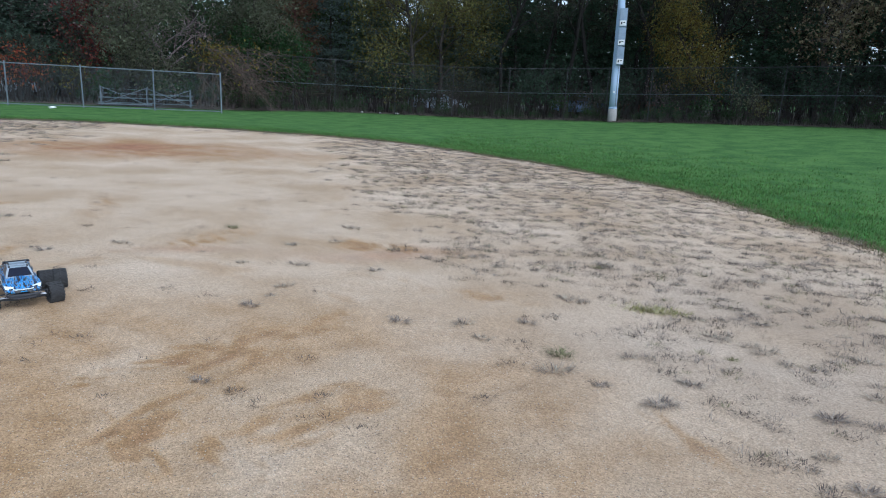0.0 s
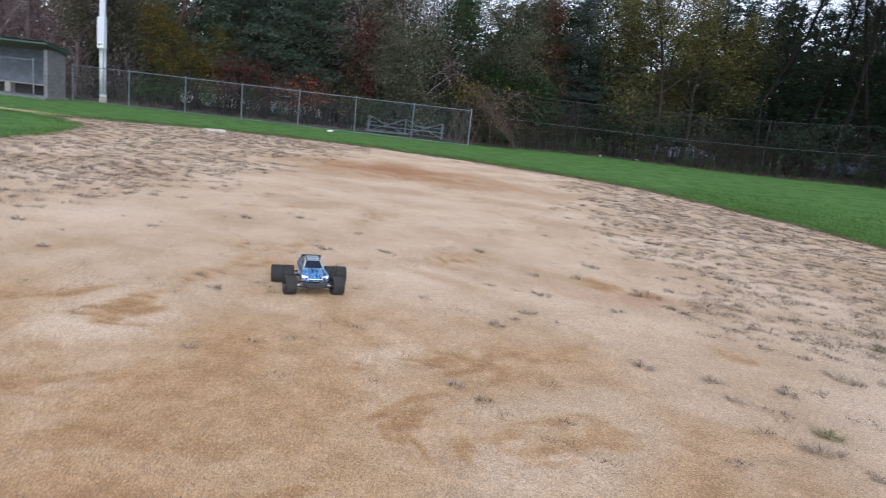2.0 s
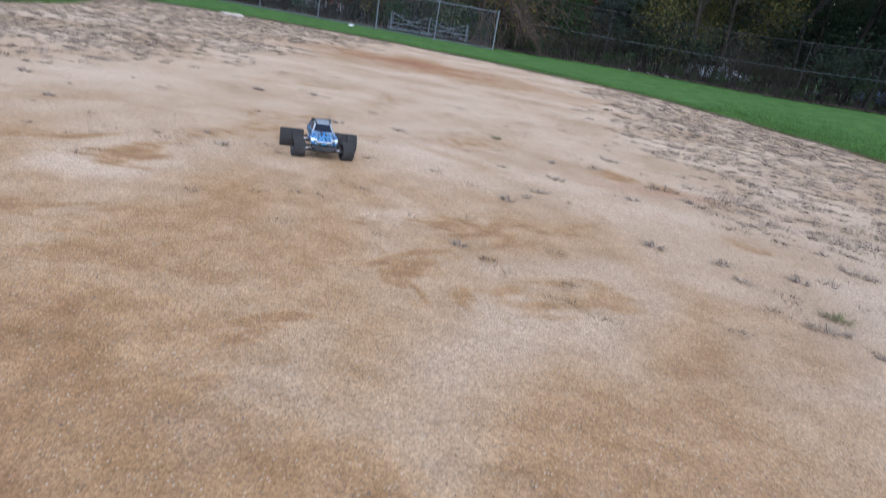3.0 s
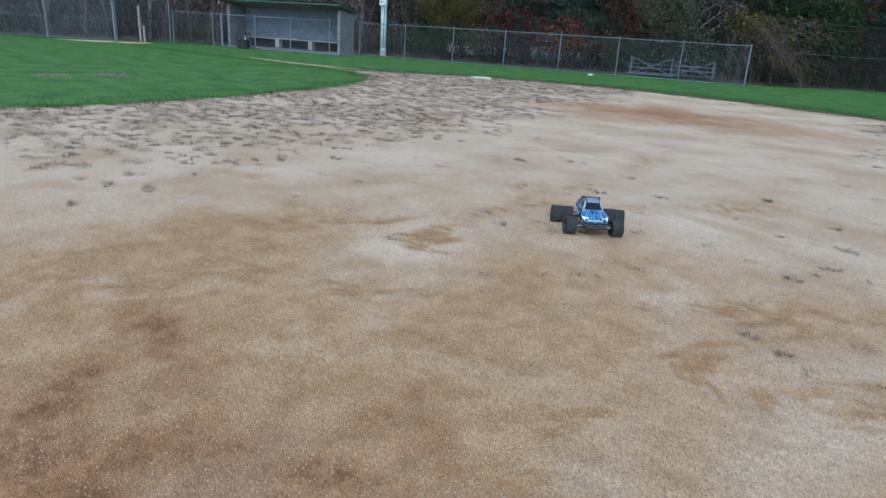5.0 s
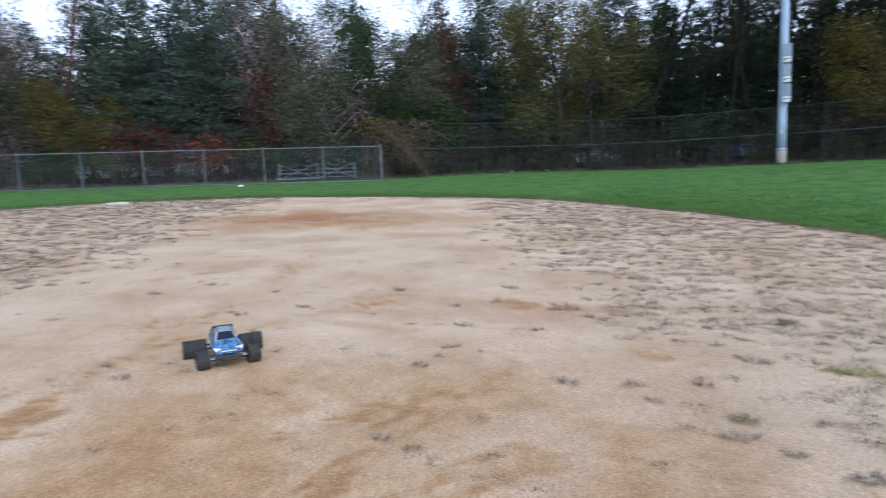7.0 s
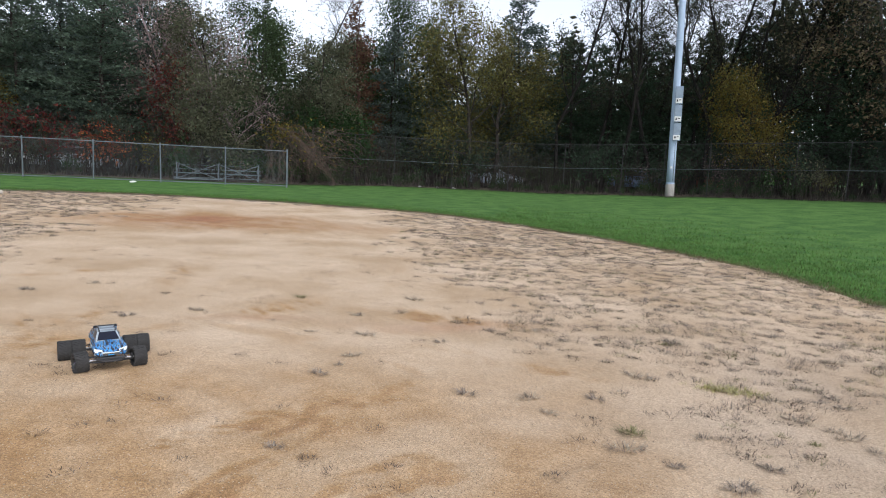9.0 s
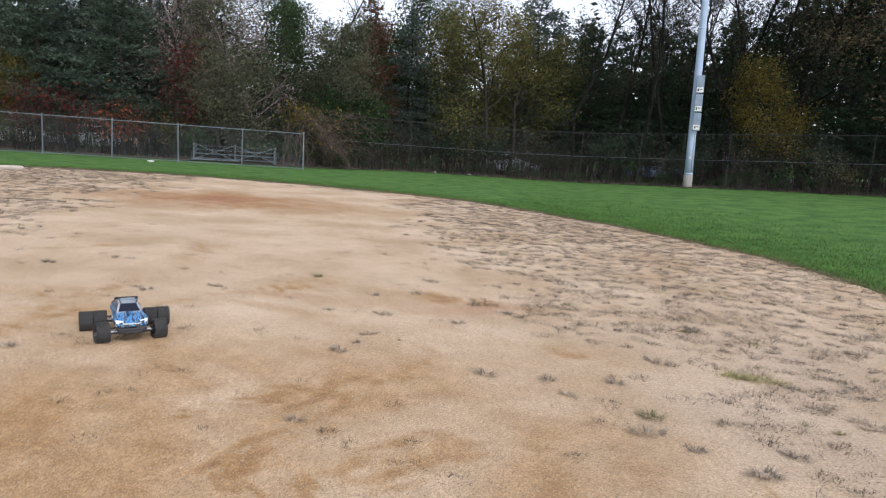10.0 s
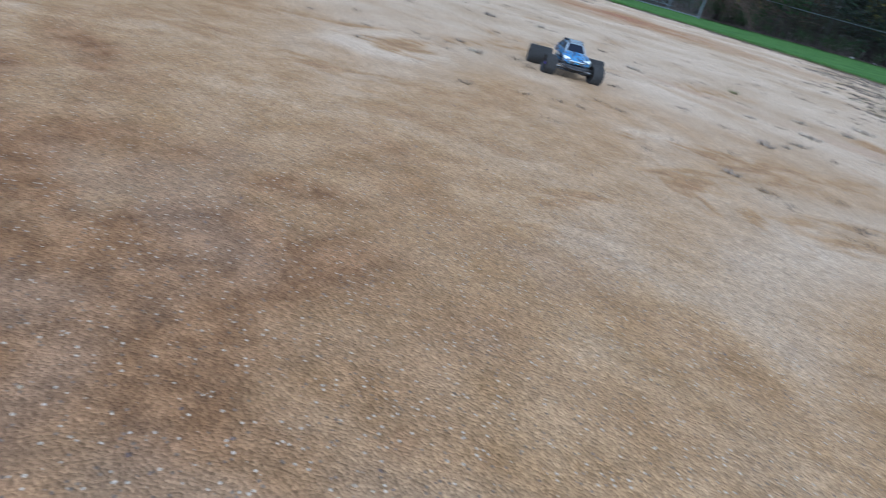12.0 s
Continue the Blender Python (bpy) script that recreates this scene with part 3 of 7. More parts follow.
def build_infield():
    cx, cy, seg = -0.5, 2.0, 420
    radii = [0.0] + [0.08 * 1.031 ** i for i in range(190)]
    g = Geo()
    verts, faces, damp = [], [], []
    edge = []
    for k in range(seg):
        a = 2 * math.pi * k / seg
        dx, dy = math.cos(a), math.sin(a)
        lo, hi = 0.5, 40.0
        for _ in range(28):
            mid = (lo + hi) / 2
            px, py = cx + dx * mid - ARC_X, cy + dy * mid - ARC_Y
            if math.hypot(px, py) < outline(math.atan2(py, px)):
                lo = mid
            else:
                hi = mid
        edge.append(lo)
    top = radii[-1]
    for i, r in enumerate(radii):
        for k in range(seg):
            a = 2 * math.pi * k / seg
            # the rings stretch from circles near the standing place to the ragged edge
            rr = r if r < 2 else 2 + (r - 2) / (top - 2) * (edge[k] - 2)
            x, y = cx + rr * math.cos(a), cy + rr * math.sin(a)
            d = damp_at(x, y)
            fall = smoothstep(0.97, 1.0, rr / edge[k])
            verts.append((x, y, relief(x, y) - 0.012 * d - 0.05 * fall - 0.05 * smoothstep(0.0, 0.4, lawn_side(x, y)) + 0.004))
            damp.append(d)
    for i in range(len(radii) - 1):
        for k in range(seg):
            j = (k + 1) % seg
            faces.append((i * seg + k, i * seg + j, (i + 1) * seg + j, (i + 1) * seg + k))
    g.add(verts, faces)
    me = g.mesh("infield", M["sand"], True)
    at = me.attributes.new("damp", "FLOAT", "POINT")
    at.data.foreach_set("value", damp)
    st = me.attributes.new("stony", "FLOAT", "POINT")
    st.data.foreach_set("value", [0.16 * stony_at(v[0], v[1]) for v in verts])
    cl = me.attributes.new("clay", "FLOAT", "POINT")
    cl.data.foreach_set("value", [clay_at(v[0], v[1]) for v in verts])
    ob = new("infield_ground", me)
    tagged(ob, "bare tan sand and gravel infield with scraped tyre tracks", "sand infield", kind="structure")
    # the sandy path along the base line to the home plate
    p = Geo()
    rows = 60
    pv = []
    for i in range(rows + 1):
        t = i / rows
        x, y = -21.0 - 19.5 * t, 14.6 - 3.2 * t
        hw = max(0.02, 0.3 * (1 - smoothstep(0.1, 0.42, t)) + 0.9 * max(0, 0.15 - t) / 0.15 + 0.03 * n2(x, y, 0.7))
        if t > 0.86:
            hw += 2.4 * math.sin((t - 0.86) / 0.14 * math.pi * 0.5)
        for s in (-1, 0, 1):
            pv.append((x + 0.15 * s * hw, y + s * hw, 0.006 + (0.004 if s == 0 else -0.012) - (0.08 if hw < 0.06 else 0)))
    p.add(pv, [(3 * i + j, 3 * i + j + 1, 3 * i + j + 4, 3 * i + j + 3) for i in range(rows) for j in range(2)])
    tagged(solo("base_path", p, "sand", True), "narrow sandy path through the lawn along the base line", "path", kind="structure")


# edge of the infield lawn, round the corner near the base
LAWN_EDGE = [(-11.0, -8.0), (-11.9, -2.0), (-12.2, 2.3), (-12.35, 3.6), (-13.0, 5.5), (-13.85, 7.5), (-15.0, 9.9), (-16.7, 12.0), (-18.2, 13.0),
             (-19.8, 13.55), (-22.8, 13.45), (-26.0, 13.0), (-33.0, 12.0), (-38.0, 11.2)]


def lawn_side(x, y):
    """Metres inside the infield lawn (negative outside)."""
    poly = LAWN_EDGE + [(-40, 4), (-38, -8)]
    inside, best = False, 1e9
    for i in range(len(poly)):
        (x1, y1), (x2, y2) = poly[i - 1], poly[i]
        if (y1 > y) != (y2 > y) and x < (x2 - x1) * (y - y1) / (y2 - y1) + x1:
            inside = not inside
        ex, ey = x2 - x1, y2 - y1
        t = min(max(((x - x1) * ex + (y - y1) * ey) / (ex * ex + ey * ey), 0), 1)
        best = min(best, math.hypot(x - x1 - t * ex, y - y1 - t * ey))
    return best if inside else -best


def build_infield_lawn():
    poly = LAWN_EDGE + [(-40, 4), (-38, -8)]
    ring = []
    for i in range(len(poly)):
        a, b = poly[i], poly[(i + 1) % len(poly)]
        steps = max(1, int(math.hypot(b[0] - a[0], b[1] - a[1]) / 0.4))
        ring += [(a[0] + (b[0] - a[0]) * k / steps, a[1] + (b[1] - a[1]) * k / steps) for k in range(steps)]
    bm = bmesh.new()
    low = [bm.verts.new((x, y, -0.03)) for x, y in ring]
    high = [bm.verts.new((x + 0.1 * n2(x, y, 1.3), y + 0.1 * n2(x, y, 1.3, 5), 0.014)) for x, y in ring]
    n = len(ring)
    for i in range(n):
        bm.faces.new((low[i], low[(i + 1) % n], high[(i + 1) % n], high[i]))
    bm.faces.new(high)
    bmesh.ops.recalc_face_normals(bm, faces=bm.faces)
    me = bpy.data.meshes.new("infield_lawn")
    bm.to_mesh(me)
    bm.free()
    me.materials.append(M["lawn"])
    tagged(new("infield_lawn", me), "green mown infield lawn with a rounded corner", "lawn", kind="structure")


def build_woods_floor():
    g = Geo()
    rows, cols = 5, 90
    verts = []
    for i in range(cols + 1):
        a = -88 + 136 * i / cols
        start = woods_start(a) - 0.4
        for j in range(rows + 1):
            d = start + (95 - start) * (j / rows) ** 1.6
            x, y, _ = az_point(a, d + (0.5 * n2(a, j, 0.6) if j == 0 else 0))
            verts.append((x, y, ground_z(x, y) + 0.012 + 0.03 * (j > 0)))
    w = rows + 1
    g.add(verts, [(i * w + j, i * w + j + 1, (i + 1) * w + j + 1, (i + 1) * w + j) for i in range(cols) for j in range(rows)])
    tagged(solo("woods_floor", g, "litter", True), "dark brown leaf litter under the trees", "woodland floor", kind="structure")


def woods_start(a):
    """Distance at which the woods begin, by bearing."""
    pts = [(-90, 47), (-66, 46), (-58, 43), (-52, 41.5), (-40, 38.5), (-28, 37.3), (-22, 37.5), (-14, 41.5), (-4, 42.6), (6, 41.8), (12, 41.2), (19, 40.8), (27, 40.6), (40, 40), (60, 40)]
    for (a0, d0), (a1, d1) in zip(pts, pts[1:]):
        if a0 <= a <= a1:
            return d0 + (d1 - d0) * (a - a0) / (a1 - a0)
    return 45.0


# ---------------------------------------------------------------- grass
def blade_field(name, spots, height, blades, material, label, category, flat=0.35, width=0.012, reach=0.05, seed=3):
    """Many small clumps of pointed blades as one object."""
    rng = np.random.default_rng(seed)
    spots = np.array(spots)
    n = len(spots) * blades
    base = np.repeat(spots, blades, 0)
    size = np.repeat(rng.uniform(0.6, 1.35, len(spots)), blades)
    ang, lean = rng.uniform(0, 2 * np.pi, n), rng.uniform(0.2, 1.0, n) ** 0.7
    off = np.c_[np.cos(ang), np.sin(ang)] * (rng.uniform(0, 1, n) ** 0.5 * reach * size)[:, None]
    root = np.c_[base[:, :2] + off, base[:, 2] - 0.004]
    turn = ang + rng.normal(0, 0.5, n)
    side = np.c_[-np.sin(turn), np.cos(turn), np.zeros(n)] * (width * size * rng.uniform(0.6, 1.3, n))[:, None] / 2
    out = np.c_[np.cos(turn), np.sin(turn), np.zeros(n)] * (height / flat * 0.4 * lean * size)[:, None]
    up = np.c_[np.zeros(n), np.zeros(n), height * size * rng.uniform(0.5, 1.1, n)]
    verts = np.stack([root - side, root + side, root + out + up], 1).reshape(-1, 3)
    me = bpy.data.meshes.new(name)
    me.vertices.add(len(verts))
    me.vertices.foreach_set("co", verts.ravel())
    me.loops.add(3 * n)
    me.loops.foreach_set("vertex_index", np.arange(3 * n))
    me.polygons.add(n)
    me.polygons.foreach_set("loop_start", np.arange(0, 3 * n, 3))
    me.materials.append(M[material])
    me.update(calc_edges=True)
    return tagged(new(name, me), label, category, kind="stuff")


def build_grass():
    rng = np.random.default_rng(11)
    near = []
    for _ in range(95000):
        a = radians(rng.uniform(-35, 168))
        r = ARC_R - 0.4 + 26 * rng.uniform(0, 1) ** 2.2
        x, y = ARC_X + r * math.cos(a), ARC_Y + r * math.sin(a)
        if math.hypot(x - ARC_X, y - ARC_Y) < outline(math.atan2(y - ARC_Y, x - ARC_X)) - 0.12 * rng.uniform():
            continue
        bearing = math.degrees(math.atan2(x - 0.6, y + 0.1))
        if not -80 < bearing < 55 or math.hypot(x - 0.6, y + 0.1) > woods_start(bearing) - 0.3:
            continue
        if r < ARC_R + 0.6 + 1.8 * rng.uniform() ** 2 or x > -1 and r < ARC_R + 9 * rng.uniform():
            near.append((x, y, ground_z(x, y) - 0.01))
    blade_field("outfield_grass", near, 0.055, 7, "blades", "short green lawn grass along the sand edge", "grass", 0.5, 0.014, 0.16, 5)
    inner = []
    for _ in range(15000):
        x, y = rng.uniform(-34, -11), rng.uniform(-6, 14)
        s = lawn_side(x, y)
        if 0.02 < s < 0.4 + 1.2 * rng.uniform() ** 2 or -0.3 < s <= 0.02 and rng.uniform() < (0.5 + s * 1.5):
            inner.append((x, y, 0.012 if s > 0 else 0.002))
    for (x0, y0), (x1, y1) in zip(LAWN_EDGE, LAWN_EDGE[1:]):
        for _ in range(int(55 * math.hypot(x1 - x0, y1 - y0))):
            t = rng.uniform()
            inner.append((x0 + (x1 - x0) * t + rng.normal(0, 0.13), y0 + (y1 - y0) * t + rng.normal(0, 0.13), 0.004))
    blade_field("infield_grass", inner, 0.055, 7, "blades", "short green grass on the infield lawn", "grass", 0.5, 0.016, 0.2, 7)


def weed_density(x, y):
    """How thickly dry weeds grow on the sand, 0 to 1."""
    r = math.hypot(x - ARC_X, y - ARC_Y)
    if r > outline(math.atan2(y - ARC_Y, x - ARC_X)) - 0.1 or lawn_side(x, y) > -0.05:
        return 0.0
    if x > -15 and outline(math.atan2(y - ARC_Y, x - ARC_X)) - r < 0.4:
        return 0.75
    line = 2.2 - 0.33 * y  # where the weeds of the outfield side begin
    right = smoothstep(-0.9, 1.1, x - line + 0.9 * n2(x, y, 0.6, 21)) * (0.26 * smoothstep(1.3, 2.6, x) + 0.95 * smoothstep(4.4, 8.4, y + 0.45 * x))
    right *= 1 - 0.15 * smoothstep(ARC_R - 2.2, ARC_R - 0.9, r)
    left = 0.8 * smoothstep(0.2, 2.4, -6.1 - x + 0.8 * n2(x, y, 0.5, 22) - 0.35 * max(0, y - 7))
    edge = 0.3 * smoothstep(ARC_R - 2.4, ARC_R - 0.6, r) * (1.0 if x > -14 else 0.3)
    clear = 1 - math.exp(-(((x + 7.0) / 4.2) ** 2 + ((y - 15.2) / 3.4) ** 2))
    return min(1.0, max(right, left * clear, edge)) * (1.15 + 0.65 * n2(x, y, 0.8, 23)) * (0.4 + 0.6 * clear)


def build_weeds():
    rng = np.random.default_rng(21)
    lists = {(kind, close): [] for kind in ("dry", "olive", "dead") for close in (True, False)}
    step = 0.225
    for i in range(int(30.5 / step)):
        for j in range(int(21 / step)):
            x, y = -24 + step * (i + rng.uniform(-0.1, 1.1)), 1 + step * (j + rng.uniform(-0.1, 1.1))
            if rng.uniform() > weed_density(x, y):
                continue
            # a clump: several bunches close together, withered mat (also its painted base shade) and standing straw
            wide, share, close = 0.03 + 0.12 * rng.uniform() ** 1.9, rng.uniform(0.45, 0.92), math.hypot(x - 0.6, y) < 11.5
            for _ in range(int(4 + wide * 120)):
                bx, by, u = x + rng.normal(0, wide), y + rng.normal(0, 0.6 * wide), rng.uniform()
                lists["olive" if u < 0.05 else "dead" if u < 0.05 + share else "dry", close].append((bx, by, relief(bx, by) + 0.004))
    thatch = []
    for _ in range(4600):
        a = radians(rng.uniform(-25, 125))
        r = outline(a) + rng.normal(-0.14, 0.2)
        x, y = ARC_X + r * math.cos(a), ARC_Y + r * math.sin(a)
        thatch.append((x, y, ground_z(x, y) - 0.012 if r > outline(a) - 0.1 else relief(x, y) + 0.002))
    for (x0, y0), (x1, y1) in zip(LAWN_EDGE, LAWN_EDGE[1:]):
        for _ in range(int(22 * math.hypot(x1 - x0, y1 - y0))):
            t = rng.uniform()
            thatch.append((x0 + (x1 - x0) * t + rng.normal(0.2, 0.16), y0 + (y1 - y0) * t + rng.normal(0.1, 0.16), 0.003))
    fringe = []
    for _ in range(2200):
        # grass creeping out of the lawn onto the sand, in patches
        a = radians(rng.uniform(-25, 110))
        if n2(30 * a, 3.0, 1.0, 71) + 0.5 * n2(110 * a, 3.0, 1.0, 72) < rng.uniform(-0.4, 0.5):
            continue
        r = outline(a) - abs(rng.normal(0, 0.22)) + 0.06
        x, y = ARC_X + r * math.cos(a), ARC_Y + r * math.sin(a)
        fringe.append((x, y, relief(x, y) - 0.004))
    blade_field("edge_fringe", fringe, 0.035, 10, "creeping", "yellow-green grass creeping over the sand edge", "grass", 0.4, 0.009, 0.08, 17)
    blade_field("edge_thatch", thatch, 0.035, 12, "thatch", "matted brown thatch along the lawn edge", "thatch", 0.3, 0.008, 0.09, 10)
    for _ in range(330):
        # stray dead wisps on the open sand
        x, y, wide = rng.uniform(-6.5, 2.2), rng.uniform(2.6, 13), rng.uniform(0.01, 0.05)
        for _ in range(int(rng.integers(1, 5))):
            bx, by = x + rng.normal(0, 1.4 * wide), y + rng.normal(0, 0.5 * wide)
            lists["dead", True].append((bx, by, relief(bx, by) + 0.003))
    blade_field("dead_weeds", lists["dead", True], 0.017, 16, "dead", "dark withered weeds and painted clump shade on the sand", "weeds", 0.2, 0.0042, 0.045, 12)
    blade_field("dead_weeds", lists["dead", False], 0.016, 9, "dead", "brown withered weeds and painted clump shade on the sand", "weeds", 0.14, 0.010, 0.055, 14)
    blade_field("dry_weeds", lists["dry", True], 0.042, 18, "dry", "grey-brown dead weeds standing in tufts on the sand", "weeds", 0.5, 0.0032, 0.04, 8)
    blade_field("dry_weeds", lists["dry", False], 0.03, 8, "dry", "flat grey-brown dead weeds scattered over the sand", "weeds", 0.3, 0.009, 0.055, 15)
    blade_field("olive_weeds", lists["olive", True] + lists["olive", False], 0.028, 18, "olive", "half-green weeds scattered over the sand", "weeds", 0.25, 0.005, 0.045, 9)
    # thin dry spots in the infield lawn
    spots = []
    for cx, cy, rx, ry in ((-17.8, 4.9, 0.6, 0.4), (-17.9, 3.6, 0.45, 0.3)):
        spots += [(rng.normal(cx, rx * 0.6), rng.normal(cy, ry * 0.6), 0.016) for _ in range(110)]
    blade_field("dry_lawn_spots", spots, 0.035, 10, "straw", "thin dry spots in the green infield lawn", "grass", 0.4, 0.012, 0.08, 16)


TUFTS = [(0.12, 4.39), (0.58, 4.44), (0.73, 4.19), (1.06, 4.59), (1.25, 4.01), (1.2, 3.75), (1.46, 3.59), (1.71, 4.07), (2.1, 5.08), (2.02, 3.7), (1.81, 3.38),
         (1.45, 5.21), (-0.84, 3.22), (-1.31, 6.37), (-0.94, 5.0), (-1.04, 4.49), (-0.96, 4.74), (-1.02, 5.69), (-0.3, 5.67), (0.84, 6.16), (-0.9, 7.39),
         (-2.2, 7.0), (-2.06, 5.89), (-2.94, 6.0), (-3.44, 5.54), (-4.79, 6.85), (-5.19, 6.24), (-7.18, 8.28), (-0.91, 6.67), (-1.54, 5.63)]
TUFTS_MORE = [(1.92, 6.49), (2.91, 7.08), (3.35, 6.22), (2.89, 5.17), (2.49, 4.54), (2.71, 4.37), (1.99, 8.46), (-5.9, 4.99), (-6.53, 3.38), (-6.35, 4.05),
              (-6.27, 2.21), (-5.81, 1.59), (-5.13, 3.51), (-6.74, 7.51), (-7.54, 6.04), (-5.14, 6.19), (-4.76, 6.78), (-6.6, 6.52), (-3.57, 3.87), (-3.19, 3.66),
              (-5.58, 0.88), (-6.8, 2.36), (-5.63, 4.04)]

TUFTS_RIGHT = [(1.99, 3.73), (1.75, 3.40), (2.42, 4.17), (2.65, 4.48), (2.69, 3.39), (3.12, 3.73), (3.38, 4.33), (2.94, 4.10), (2.77, 4.16),
               (2.45, 4.61), (2.91, 4.95), (3.30, 4.97), (3.48, 4.83), (3.90, 5.30), (2.81, 5.56), (2.52, 5.92), (3.24, 5.67), (3.78, 6.24), (4.05, 5.95),
               (1.86, 6.34), (0.84, 6.11), (3.26, 5.36), (2.77, 5.04), (2.40, 4.96), (2.45, 2.96), (2.49, 2.69)]


def build_tufts():
    rng = np.random.default_rng(31)
    kinds = []
    for i, (material, label) in enumerate([("dry", "flat tuft of grey dead grass on the sand"), ("straw", "small clump of pale dry grass on the sand"),
                                           ("straw", "sprawling clump of dead grass on the sand"), ("olive", "half-green tuft of grass on the sand")]):
        g = Geo()
        for _ in range(90 if i != 1 else 60):
            a, r = rng.uniform(0, 2 * math.pi), 0.075 * rng.uniform() ** 0.6 * (1.5 if i == 2 else 1)
            x, y = r * math.cos(a), r * math.sin(a) * 0.6
            out, h, w = rng.uniform(0.03, 0.13), rng.uniform(0.008, 0.06), rng.uniform(0.0016, 0.0034)
            a += rng.normal(0, 0.6)
            c, s = math.cos(a), math.sin(a)
            g.add([(x - s * w, y + c * w, -0.004), (x + s * w, y - c * w, -0.004), (x + c * out * 0.6 + s * w * 0.6, y + s * out * 0.6 - c * w * 0.6, h),
                   (x + c * out * 0.6 - s * w * 0.6, y + s * out * 0.6 + c * w * 0.6, h), (x + c * out, y + s * out, h * rng.uniform(0.3, 0.9))], [(0, 1, 2, 3), (3, 2, 4)])
        kinds.append((g.mesh("grass_tuft", M[material]), label))
    for k, (x, y) in enumerate(TUFTS + TUFTS_MORE + TUFTS_RIGHT):
        me, label = kinds[3 if k % 17 == 4 else k % 3]
        ob = new("grass_tuft", me)
        s = rng.uniform(0.38, 0.8)
        ob.matrix_world = pose(x, y, relief(x, y) + 0.004, 0, 0, rng.uniform(-35, 35)) @ Matrix.Diagonal((s * 1.2, s, s * 0.8, 1))
        tagged(ob, label, "grass tuft", "tufts on the sand")
    # one larger green patch
    g = Geo()
    for _ in range(420):
        x, y = rng.normal(0, 0.12), rng.normal(0, 0.05)
        a = rng.uniform(0, 2 * math.pi)
        c, s, out, h, w = math.cos(a), math.sin(a), rng.uniform(0.02, 0.06), rng.uniform(0.02, 0.05), rng.uniform(0.002, 0.004)
        g.add([(x - s * w, y + c * w, -0.004), (x + s * w, y - c * w, -0.004), (x + c * out, y + s * out, h * 0.7)], [(0, 1, 2)])
    ob = solo("grass_patch", g, "patch")
    ob.matrix_world = pose(2.1, 5.1, 0.006, 0, 0, -8)
    tagged(ob, "larger patch of green and dry grass on the sand", "grass", kind="stuff")


def build_gravel():
    rng = np.random.default_rng(41)
    g_v, g_f = [], []
    base = np.array([(1, 0, 0), (-1, 0, 0), (0, 1, 0), (0, -1, 0), (0, 0, 1), (0, 0, -1)], float)
    tri = np.array([(0, 2, 4), (2, 1, 4), (1, 3, 4), (3, 0, 4), (2, 0, 5), (1, 2, 5), (3, 1, 5), (0, 3, 5)])
    k = 0
    while k < 17000:
        r, a = 5.6 * rng.uniform() ** 0.75, rng.uniform(0, 2 * np.pi)
        x, y = -0.5 + r * np.cos(a), 1.3 + r * np.sin(a)
        if rng.uniform() > 0.45 + 0.55 * stony_at(x, y):
            continue
        s = rng.choice([0.0018, 0.0026, 0.0036, 0.0052], p=[0.36, 0.38, 0.21, 0.05]) * rng.uniform(0.8, 1.25)
        v = base * (s * rng.uniform(0.7, 1.3, 3)) * rng.uniform(0.8, 1.2, (6, 1))
        b = rng.uniform(0, 2 * np.pi)
        v = v @ np.array([(np.cos(b), np.sin(b), 0), (-np.sin(b), np.cos(b), 0), (0, 0, 0.7)])
        g_v.append(v + (x, y, relief(x, y) - 0.012 * damp_at(x, y) + 0.004 + 0.3 * s))
        g_f.append(tri + 6 * k)
        k += 1
    me = bpy.data.meshes.new("gravel")
    me.from_pydata(np.concatenate(g_v).tolist(), [], np.concatenate(g_f).tolist())
    me.materials.append(M["pebble"])
    tagged(new("gravel", me), "small pale and brown stones lying on the sand", "gravel", kind="stuff")


build_ground()
build_infield()
build_infield_lawn()
build_woods_floor()
build_grass()
build_weeds()
build_tufts()
build_gravel()


# ---------------------------------------------------------------- fences
def wire_mesh(length, height, pitch, radius, slope=0.0, z0=0.03):
    """Crossing diagonal wires of a chain-link panel, along x, standing on y = 0."""
    g = Geo()
    h = height - z0
    step = pitch * math.sqrt(2)
    for sign in (1, -1):
        s = -h
        while s < length:
            a, b = (s, z0), (s + h, height)
            if a[0] < 0:
                a = (0, z0 - s)
            if b[0] > length:
                b = (length, height - (s + h - length))
            if b[0] - a[0] > 0.01:
                xa, xb = (a[0], b[0]) if sign > 0 else (length - a[0], length - b[0])
                y = 0.004 * sign
                g.tube([(xa, y, a[1] + slope * xa), (xb, y, b[1] + slope * xb)], radius, 3, False)
            s += step
    return g


